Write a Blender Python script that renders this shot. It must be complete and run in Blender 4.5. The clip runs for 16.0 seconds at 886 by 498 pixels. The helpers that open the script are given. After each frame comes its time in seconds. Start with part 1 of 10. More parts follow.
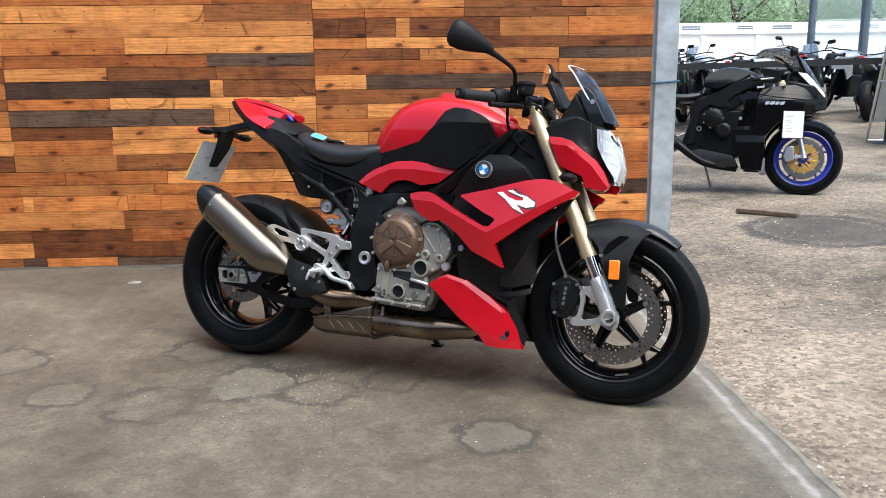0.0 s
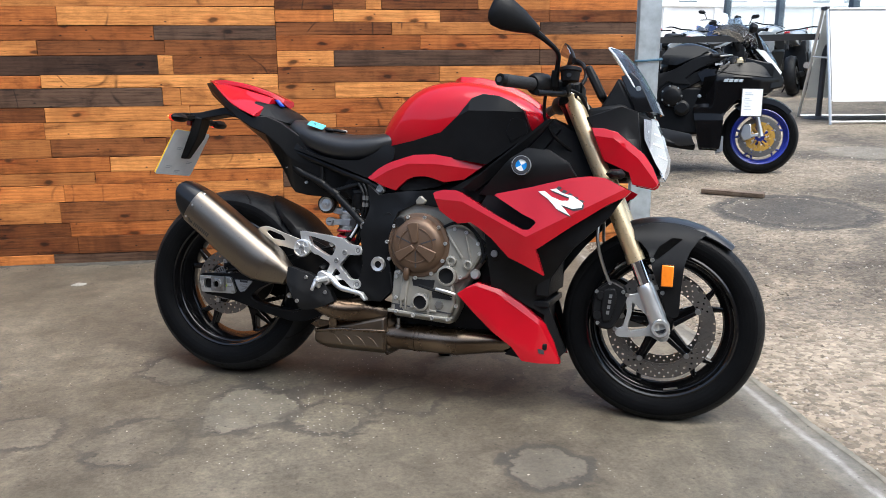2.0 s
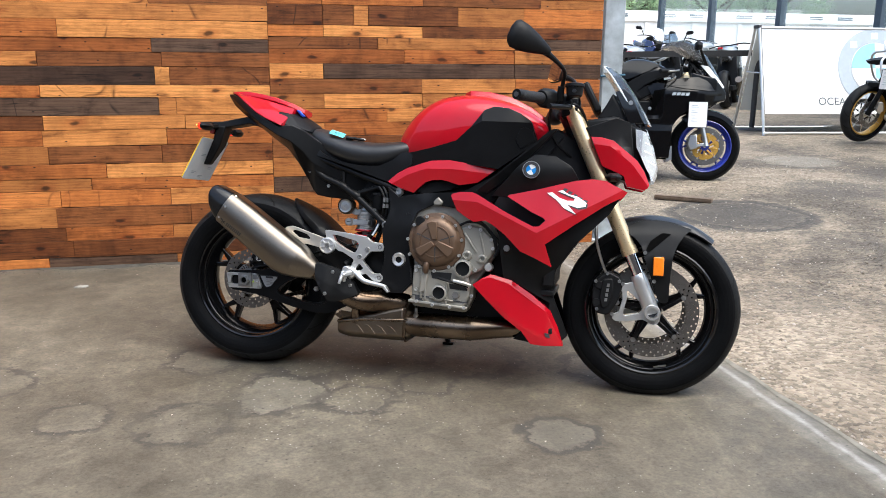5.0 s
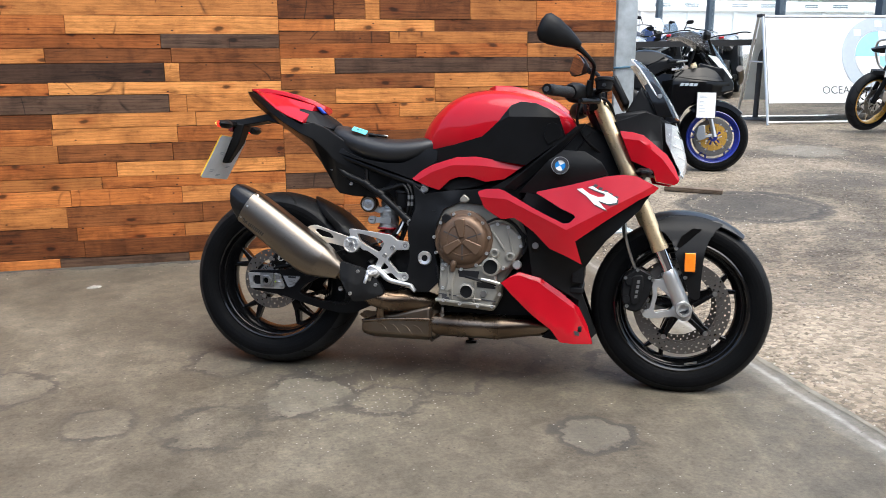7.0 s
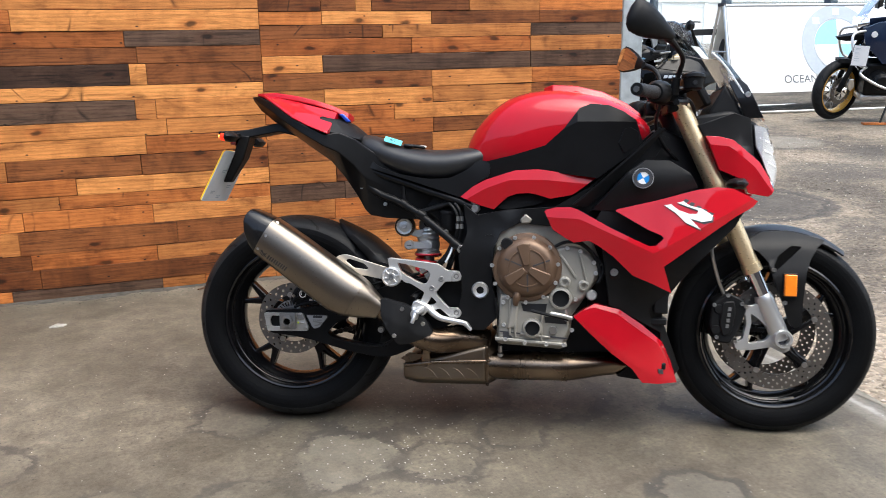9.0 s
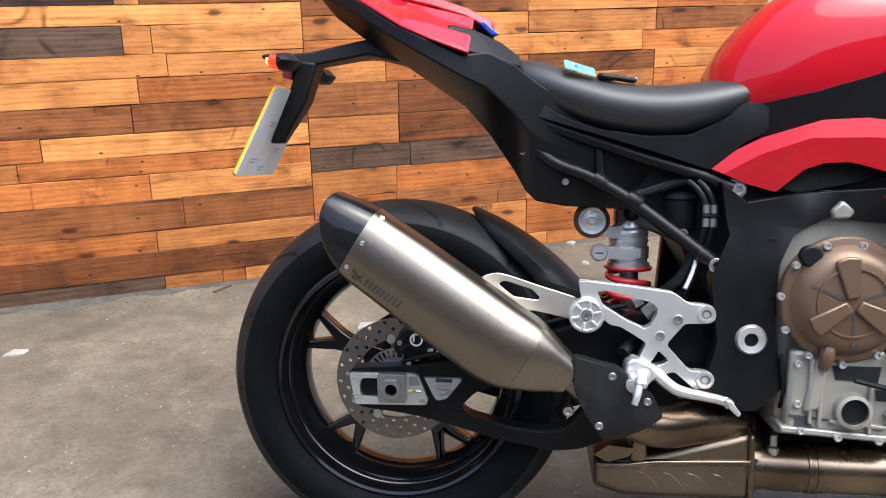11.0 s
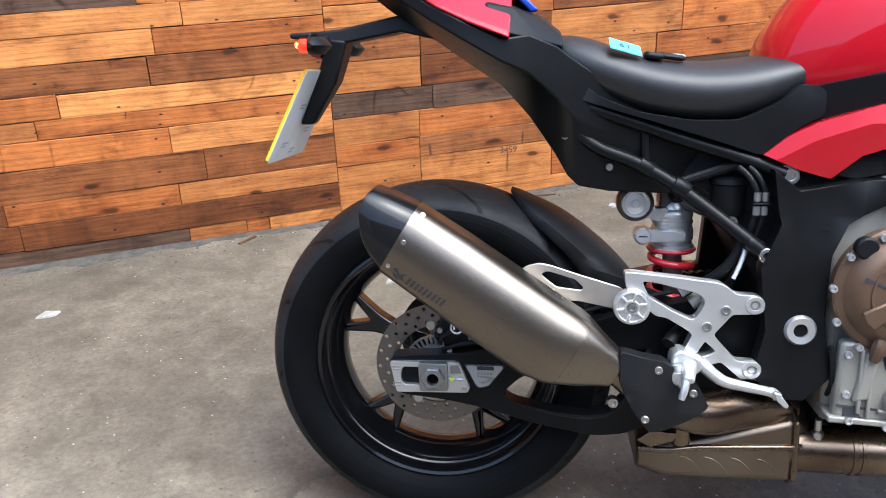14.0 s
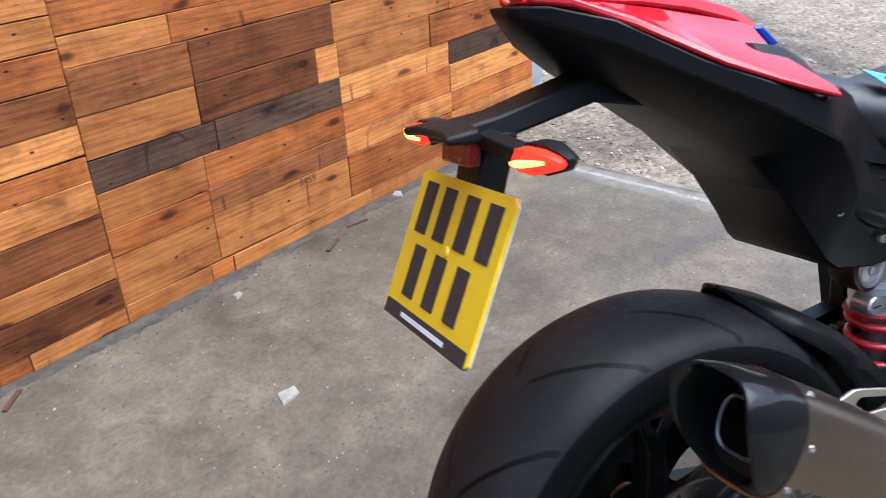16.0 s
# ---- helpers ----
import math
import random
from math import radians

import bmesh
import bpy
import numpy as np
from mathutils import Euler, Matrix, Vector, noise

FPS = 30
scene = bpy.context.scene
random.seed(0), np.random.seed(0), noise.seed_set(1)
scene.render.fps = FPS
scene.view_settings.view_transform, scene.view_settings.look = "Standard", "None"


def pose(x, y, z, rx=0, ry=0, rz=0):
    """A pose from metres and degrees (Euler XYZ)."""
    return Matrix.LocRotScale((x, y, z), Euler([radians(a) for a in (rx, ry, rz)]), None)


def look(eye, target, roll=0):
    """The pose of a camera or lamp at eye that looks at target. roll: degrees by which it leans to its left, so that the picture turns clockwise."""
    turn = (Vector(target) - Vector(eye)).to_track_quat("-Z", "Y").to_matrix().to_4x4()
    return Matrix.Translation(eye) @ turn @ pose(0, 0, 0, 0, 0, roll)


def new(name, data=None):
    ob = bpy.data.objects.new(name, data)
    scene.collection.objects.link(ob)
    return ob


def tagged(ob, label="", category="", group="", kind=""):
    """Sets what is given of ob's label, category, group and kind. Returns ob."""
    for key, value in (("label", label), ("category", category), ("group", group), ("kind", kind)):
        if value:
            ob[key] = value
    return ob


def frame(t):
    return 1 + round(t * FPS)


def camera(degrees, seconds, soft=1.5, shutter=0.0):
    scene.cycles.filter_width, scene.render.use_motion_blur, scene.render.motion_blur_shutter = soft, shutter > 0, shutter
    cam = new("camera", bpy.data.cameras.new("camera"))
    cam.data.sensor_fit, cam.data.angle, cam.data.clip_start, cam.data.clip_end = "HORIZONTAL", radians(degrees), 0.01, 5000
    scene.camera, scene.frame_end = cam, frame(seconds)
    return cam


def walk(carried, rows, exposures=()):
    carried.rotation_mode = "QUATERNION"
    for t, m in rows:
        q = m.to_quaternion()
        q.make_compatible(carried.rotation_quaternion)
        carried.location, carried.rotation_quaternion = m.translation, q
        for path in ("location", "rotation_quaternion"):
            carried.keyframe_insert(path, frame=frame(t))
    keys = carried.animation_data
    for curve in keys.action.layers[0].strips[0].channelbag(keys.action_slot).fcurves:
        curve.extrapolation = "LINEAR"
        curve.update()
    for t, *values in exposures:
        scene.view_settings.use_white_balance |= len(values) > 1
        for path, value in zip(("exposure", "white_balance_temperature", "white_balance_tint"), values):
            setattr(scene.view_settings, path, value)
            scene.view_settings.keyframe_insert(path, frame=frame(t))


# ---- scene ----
# The camera: a hand-held phone, first round the side of the motorcycle, then close along its tail.
cam = camera(56.9, 16.0, soft=0.8, shutter=0.25)
PATH = [
    (0, (0.706, -3.104, 1.085), (0.774, -1.149, 0.667), -0.7),
    (0.5, (0.614, -3.068, 1.112), (0.747, -1.117, 0.694), -0.5),
    (1, (0.523, -2.948, 1.115), (0.703, -1.004, 0.68), -0.1),
    (1.5, (0.443, -2.817, 1.12), (0.655, -0.884, 0.651), -0.1),
    (2, (0.365, -2.742, 1.124), (0.649, -0.823, 0.635), -0.2),
    (2.5, (0.214, -2.703, 1.129), (0.603, -0.81, 0.614), -1.1),
    (3, (0.106, -2.698, 1.135), (0.595, -0.833, 0.605), -0.8),
    (3.5, (0.081, -2.789, 1.141), (0.579, -0.918, 0.642), 0.1),
    (4, (0.064, -2.901, 1.146), (0.529, -1.014, 0.674), 0.5),
    (4.2, (0.056, -2.93, 1.146), (0.509, -1.038, 0.681), 0.6),
    (6.5, (0.047, -2.994, 1.155), (0.482, -1.099, 0.686), 0.4),
    (7, (-0.04, -2.906, 1.158), (0.41, -1.018, 0.673), -0.1),
    (7.5, (-0.175, -2.818, 1.17), (0.337, -0.946, 0.685), -0.8),
    (8, (-0.227, -2.73, 1.164), (0.341, -0.878, 0.666), -0.3),
    (8.5, (-0.245, -2.565, 1.164), (0.366, -0.728, 0.66), -0.6),
    (9, (-0.281, -2.383, 1.161), (0.322, -0.543, 0.661), -0.9),
    (9.5, (-0.348, -2.095, 1.124), (0.242, -0.253, 0.616), -1.5),
    (9.7, (-0.372, -1.963, 1.126), (0.222, -0.124, 0.61), -2.1),
    (11.8, (-0.285, -1.071, 0.893), (0.316, 0.724, 0.248), -0.4),
    (12, (-0.287, -1.069, 0.889), (0.305, 0.724, 0.231), -0.7),
    (12.5, (-0.279, -1.068, 0.892), (0.294, 0.719, 0.202), -1.3),
    (13, (-0.281, -1.067, 0.899), (0.282, 0.716, 0.19), -1.3),
    (13.5, (-0.285, -1.067, 0.924), (0.274, 0.708, 0.191), -1.7),
    (14, (-0.33, -1.161, 1.097), (0.211, 0.593, 0.301), -2.4),
    (14.5, (-0.465, -1.104, 1.155), (0.189, 0.581, 0.3), -2.1),
    (15, (-0.609, -0.869, 1.193), (0.31, 0.671, 0.307), -2.9),
    (15.4, (-0.663, -0.608, 1.178), (0.408, 0.811, 0.263), -2.9),
    (15.5, (-0.672, -0.541, 1.176), (0.441, 0.848, 0.264), -2.7),
    (16, (-0.716, -0.191, 1.157), (0.631, 0.962, 0.232), -2.9),
]
EXPOSURES = [(0.0, 1.18, 5850, 4), (2.0, 1.13, 5850, 4), (4.2, 1.19, 5900, 4), (6.5, 1.19, 5950, 4), (8.5, 1.17, 5950, 5), (9.5, 1.31, 6000, 5), (12.0, 1.88, 5550, 5), (13.5, 1.86, 5500, 5), (14.2, 1.67, 5400, 5), (15.0, 1.58, 5350, 6), (16.0, 1.4, 5350, 6)]
walk(cam, [(t, look(eye, target, roll)) for t, eye, target, roll in PATH], EXPOSURES)

# ---- world and light ----
world = bpy.data.worlds.new("overcast_sky")
scene.world = world
world.use_nodes = True
wn = world.node_tree.nodes
sky = wn.new("ShaderNodeTexSky")
sky.sky_type = "NISHITA"
sky.sun_disc = False
sky.sun_elevation, sky.sun_rotation = radians(67.5), radians(143.7)
sky.air_density, sky.dust_density, sky.ozone_density = 1.0, 6.0, 0.6
wn["Background"].inputs["Strength"].default_value = 0.15
world.node_tree.links.new(sky.outputs["Color"], wn["Background"].inputs["Color"])
sun_data = bpy.data.lights.new("sun", "SUN")
sun_data.energy, sun_data.angle, sun_data.color = 1.06, radians(70), (1.0, 0.96, 0.9)
sun = new("sun", sun_data)
sun.matrix_world = look((2.2, -3.0, 9), (0, 0, 0))


# ---- materials ----
class Nodes:
    """A thin wrapper that builds a node material."""

    def __init__(self, name):
        self.mat = bpy.data.materials.new(name)
        self.mat.use_nodes = True
        self.tree = self.mat.node_tree
        self.bsdf = self.tree.nodes["Principled BSDF"]

    def node(self, kind, operation="", **values):
        n = self.tree.nodes.new(kind)
        if operation:
            n.operation = operation
        for key, value in values.items():
            n.inputs[key].default_value = value
        return n

    def link(self, a, b):
        self.tree.links.new(a, b)

    def coords(self, scale=(1, 1, 1), shuffle=False):
        tc = self.node("ShaderNodeTexCoord")
        mp = self.node("ShaderNodeMapping", Scale=scale)
        if shuffle:
            oi = self.node("ShaderNodeObjectInfo")
            add = self.node("ShaderNodeVectorMath", operation="ADD")
            mul = self.node("ShaderNodeMath", operation="MULTIPLY")
            mul.inputs[1].default_value = 57.0
            self.link(oi.outputs["Random"], mul.inputs[0])
            self.link(tc.outputs["Object"], add.inputs[0])
            self.link(mul.outputs[0], add.inputs[1])
            self.link(add.outputs[0], mp.inputs["Vector"])
        else:
            self.link(tc.outputs["Object"], mp.inputs["Vector"])
        return mp.outputs["Vector"]

    def spots(self, vec, across, scale=1.0):
        """Distance to scattered points of a plane: across names the two coordinates that span it."""
        sep = self.node("ShaderNodeSeparateXYZ")
        self.link(vec, sep.inputs[0])
        com = self.node("ShaderNodeCombineXYZ")
        self.link(sep.outputs[across[0]], com.inputs["X"])
        self.link(sep.outputs[across[1]], com.inputs["Y"])
        v = self.node("ShaderNodeTexVoronoi", Scale=scale, Randomness=1.0)
        v.voronoi_dimensions = "2D"
        self.link(com.outputs[0], v.inputs["Vector"])
        return v

    def noise(self, vec, scale, detail=5, rough=0.55, distortion=0.0):
        n = self.node("ShaderNodeTexNoise", Scale=scale, Detail=detail, Roughness=rough, Distortion=distortion)
        self.link(vec, n.inputs["Vector"])
        return n.outputs["Fac"]

    def ramp(self, fac, stops):
        r = self.node("ShaderNodeValToRGB")
        els = r.color_ramp.elements
        while len(els) < len(stops):
            els.new(0.5)
        for e, (pos, col) in zip(els, stops):
            e.position = pos
            e.color = (*col, 1) if len(col) == 3 else col
        self.link(fac, r.inputs["Fac"])
        return r.outputs["Color"]

    def mix(self, a, b, fac, mode="MIX"):
        m = self.node("ShaderNodeMix")
        m.data_type, m.blend_type = "RGBA", mode
        for sock, v in ((m.inputs[6], a), (m.inputs[7], b), (m.inputs[0], fac)):
            if isinstance(v, (int, float)):
                sock.default_value = v
            elif isinstance(v, tuple):
                sock.default_value = (*v, 1)
            else:
                self.link(v, sock)
        return m.outputs[2]

    def math(self, op, a, b=0.0):
        m = self.node("ShaderNodeMath", operation=op)
        for sock, v in ((m.inputs[0], a), (m.inputs[1], b)):
            if isinstance(v, (int, float)):
                sock.default_value = v
            else:
                self.link(v, sock)
        return m.outputs[0]

    def bump(self, height, strength=0.3, distance=0.002, under=None):
        b = self.node("ShaderNodeBump", Strength=strength, Distance=distance)
        self.link(height, b.inputs["Height"])
        if under:
            self.link(under, b.inputs["Normal"])
        self.link(b.outputs["Normal"], self.bsdf.inputs["Normal"])
        return b.outputs["Normal"]

    def set(self, **kw):
        for key, v in kw.items():
            sock = self.bsdf.inputs[key.replace("_", " ")]
            if isinstance(v, (int, float)):
                sock.default_value = v
            elif isinstance(v, tuple):
                sock.default_value = (*v, 1) if len(v) == 3 else v
            else:
                self.link(v, sock)
        return self.mat


def simple(name, color, rough=0.5, metal=0.0, vary=0.12, scale=18.0, bump=0.0, coat=0.0, spec=0.5, dirt=0.0):
    """A surface with fine variation of tone and gloss."""
    n = Nodes(name)
    vec = n.coords()
    f = n.noise(vec, scale)
    g = n.noise(vec, scale * 9, 3)
    dark = tuple(c * (1 - vary) for c in color)
    light = tuple(min(1, c * (1 + vary)) for c in color)
    col = n.ramp(f, [(0.3, dark), (0.7, light)])
    if dirt:
        d = n.ramp(n.noise(vec, scale * 0.5, 8, 0.7), [(0.52, (0, 0, 0)), (0.75, (dirt, dirt, dirt))])
        col = n.mix(col, (0.23, 0.2, 0.17), d)
    r = n.ramp(g, [(0.3, (max(0, rough * 0.88),) * 3), (0.7, (min(1, rough * 1.12),) * 3)])
    n.set(Base_Color=col, Roughness=r, Metallic=metal, Coat_Weight=coat, Specular_IOR_Level=spec)
    n.bsdf.inputs["Coat Roughness"].default_value = 0.04
    if bump:
        n.bump(g, bump, 0.001)
    return n.mat


def wood(name, light, dark, stain=0.4):
    """Sawn reclaimed board: streaked grain along x, stain patches, knots, splits and nail holes."""
    n = Nodes(name)
    grain = n.noise(n.coords((1.3, 8, 20), True), 3.0, 8, 0.62, 0.8)
    fine = n.noise(n.coords((3, 20, 130), True), 4, 7, 0.72, 0.3)
    patch = n.noise(n.coords((3.0, 2.2, 7.0), True), 1.7, 7, 0.66, 0.7)
    ends = n.noise(n.coords((6, 2, 2), True), 1.2, 4, 0.6, 0.4)
    col = n.ramp(grain, [(0.30, dark), (0.46, light), (0.62, tuple(min(1, c * 1.10) for c in light)), (0.78, tuple(min(1, c * 1.28) for c in light))])
    col = n.mix(col, n.ramp(patch, [(0.30, (0.36, 0.31, 0.29)), (0.43, (0.86, 0.84, 0.82)), (0.52, (1.04, 1.04, 1.04)), (0.75, (1.22, 1.24, 1.28))]), 0.55 + stain * 0.6, "MULTIPLY")
    col = n.mix(col, n.ramp(ends, [(0.34, (0.42, 0.38, 0.36)), (0.42, (0.72, 0.68, 0.66)), (0.52, (1, 1, 1))]), stain, "MULTIPLY")
    col = n.mix(col, n.ramp(fine, [(0.30, (0.46, 0.42, 0.38)), (0.48, (0.98, 0.98, 0.98)), (0.75, (1.16, 1.16, 1.16))]), 0.75, "MULTIPLY")
    # knots: a small dark eye with ragged edges in a reddish halo, and stains that trail from it
    def ragged(scale_, amount):
        vec_ = n.coords(scale_, True)
        w_ = n.node("ShaderNodeTexNoise", Scale=2.6, Detail=5.0, Roughness=0.6)
        n.link(vec_, w_.inputs["Vector"])
        o_ = n.node("ShaderNodeVectorMath", operation="MULTIPLY_ADD")
        n.link(w_.outputs["Color"], o_.inputs[0])
        o_.inputs[1].default_value = (amount, amount, amount)
        n.link(vec_, o_.inputs[2])
        return o_.outputs[0]
    vor = n.spots(ragged((2.2, 3.0, 5.0), 0.22), "XZ")
    halo = n.ramp(vor.outputs["Distance"], [(0.03, (0.72, 0.72, 0.72)), (0.09, (0.40, 0.40, 0.40)), (0.17, (0, 0, 0))])
    col = n.mix(col, (light[0] * 0.66, light[1] * 0.46, light[2] * 0.38), halo)
    knot = n.ramp(vor.outputs["Distance"], [(0.030, (0.94, 0.94, 0.94)), (0.050, (0.55, 0.55, 0.55)), (0.070, (0, 0, 0))])
    col = n.mix(col, tuple(c * 0.14 for c in light), knot)
    # growth rings that show as long arches
    wave = n.node("ShaderNodeTexWave", Scale=3.2, Distortion=9.0, Detail=3.0)
    wave.bands_direction = "Z"
    wave.inputs["Detail Scale"].default_value = 0.8
    n.link(n.coords((0.55, 1.0, 6.0), True), wave.inputs["Vector"])
    col = n.mix(col, n.ramp(wave.outputs["Fac"], [(0.1, (0.78, 0.74, 0.70)), (0.45, (1.0, 1.0, 1.0)), (0.9, (1.08, 1.08, 1.08))]), 0.35 + stain * 0.5, "MULTIPLY")
    # long splits along the grain, and curved dark saw marks across it
    crack = n.noise(n.coords((0.9, 6, 60), True), 2.0, 3, 0.5, 0.8)
    col = n.mix(col, tuple(c * 0.22 for c in dark), n.ramp(crack, [(0.494, (0, 0, 0)), (0.503, (0.75, 0.75, 0.75)), (0.512, (0, 0, 0))]))
    arc_ = n.noise(n.coords((3.2, 1, 1.6), True), 1.0, 1, 0.4)
    arc_on = n.ramp(n.noise(n.coords((2.0, 1, 5.0), True), 1.3, 2), [(0.56, (0, 0, 0)), (0.64, (0.8, 0.8, 0.8))])
    col = n.mix(col, tuple(c * 0.2 for c in dark), n.math("MULTIPLY", arc_on, n.ramp(arc_, [(0.490, (0, 0, 0)), (0.500, (1, 1, 1)), (0.510, (0, 0, 0))])))
    nail = n.spots(ragged((4.2, 8, 8.5), 0.05), "XZ")
    nsep = n.node("ShaderNodeSeparateColor")
    n.link(nail.outputs["Color"], nsep.inputs[0])
    hit = n.math("MULTIPLY", n.math("GREATER_THAN", nsep.outputs[0], 0.35), n.ramp(nail.outputs["Distance"], [(0.016, (0.95, 0.95, 0.95)), (0.034, (0, 0, 0))]))
    col = n.mix(col, (0.014, 0.010, 0.008), hit)
    oi = n.node("ShaderNodeObjectInfo")
    col = n.mix(col, n.ramp(oi.outputs["Random"], [(0.0, (0.62, 0.56, 0.54)), (0.4, (0.94, 0.91, 0.90)), (0.75, (1.10, 1.08, 1.06)), (1.0, (1.25, 1.32, 1.38))]), 1.0, "MULTIPLY")
    n.set(Base_Color=col, Roughness=n.ramp(patch, [(0.35, (0.72, 0.72, 0.72)), (0.65, (0.55, 0.55, 0.55))]), Specular_IOR_Level=0.25)
    n.bump(n.math("ADD", grain, n.math("MULTIPLY", fine, 0.6)), 0.4, 0.0025)
    return n.mat


WOOD = {
    "L": wood("light_pine", (0.560, 0.232, 0.063), (0.34, 0.116, 0.028), 0.42),
    "O": wood("orange_pine", (0.450, 0.152, 0.036), (0.24, 0.074, 0.018), 0.55),
    "B": wood("brown_pine", (0.225, 0.080, 0.023), (0.092, 0.034, 0.012), 0.6),
    "D": wood("weathered_dark_pine", (0.092, 0.053, 0.033), (0.020, 0.0125, 0.0085), 0.6),
}


STAINS = ((0.94, -0.78, 0.112, 0.22), (-0.20, -0.47, 0.14, 0.06), (0.10, -0.28, 0.17, 0.26), (0.83, -0.10, 0.17, 0.05), (0.36, -0.38, 0.13, 0.05), (-0.16, 0.09, 0.13, 0.12), (-0.55, -0.35, 0.12, 0.05), (-0.9, 0.0, 0.14, 0.06), (0.30, 0.05, 0.22, 0.06), (1.3, -0.3, 0.15, -0.2), (0.62, -0.30, 0.10, -0.15))
WET = ((3.42, 2.12, 0.46, -0.95), (5.35, 4.15, 0.40, 0.5), (4.75, 2.75, 0.42, -0.7), (5.7, 3.1, 0.5, -0.6), (6.9, 4.6, 0.6, -0.4), (3.6, 1.3, 0.25, -0.5), (7.5, 7.4, 1.2, -0.6), (2.6, 0.4, 0.22, -0.35))


def stains(n, vec, col, table, dark):
    """Blotches at given places: a pale or dark middle (the sign of the last number) within a dark broken rim."""
    warp = n.node("ShaderNodeTexNoise", Scale=7.0, Detail=8.0, Roughness=0.65)
    n.link(vec, warp.inputs["Vector"])
    off = n.node("ShaderNodeVectorMath", operation="MULTIPLY_ADD")
    n.link(warp.outputs["Color"], off.inputs[0])
    off.inputs[1].default_value = (0.28, 0.28, 0.0)
    n.link(vec, off.inputs[2])
    broken = n.ramp(n.noise(vec, 5.0, 6, 0.65), [(0.36, (0.25, 0.25, 0.25)), (0.54, (1, 1, 1))])
    near = n.node("ShaderNodeVectorMath", operation="MULTIPLY_ADD")
    n.link(warp.outputs["Color"], near.inputs[0])
    near.inputs[1].default_value = (0.17, 0.17, 0.0)
    n.link(vec, near.inputs[2])
    planes = []
    for source in (off, near):
        flat = n.node("ShaderNodeVectorMath", operation="MULTIPLY")
        n.link(source.outputs[0], flat.inputs[0])
        flat.inputs[1].default_value = (1, 1, 0)
        planes.append(flat)
    for i, (x, y, r, inner) in enumerate(table):
        low = 0.85 if i == 0 else 0.55
        torn = n.ramp(broken, [(0.0, (low, low, low)), (1.0, (1, 1, 1))]) if i == 0 or table is WET else broken
        small = r < 0.13
        dist = n.node("ShaderNodeVectorMath", operation="DISTANCE")
        n.link(planes[1 if small else 0].outputs[0], dist.inputs[0])
        shift = 0.085 if small else 0.14
        dist.inputs[1].default_value = (x + shift, y + shift, 0)
        q = n.math("DIVIDE", dist.outputs["Value"], r * 1.6)
        mid_ = n.math("MULTIPLY", n.ramp(q, [(0.0, (1, 1, 1)), (0.50, (0.9, 0.9, 0.9)), (0.66, (0, 0, 0))]), abs(inner))
        col = n.mix(col, (0.235, 0.222, 0.188) if inner > 0 else dark, n.math("MULTIPLY", mid_, torn))
        k = 1.0 if i == 0 else 0.35 if table is WET else 0.85
        rim = n.ramp(q, [(0.55, (0, 0, 0)), (0.60, (k, k, k)), (0.68, (k * 0.75,) * 3), (0.75, (0, 0, 0))])
        col = n.mix(col, dark, n.math("MULTIPLY", rim, torn))
    return col


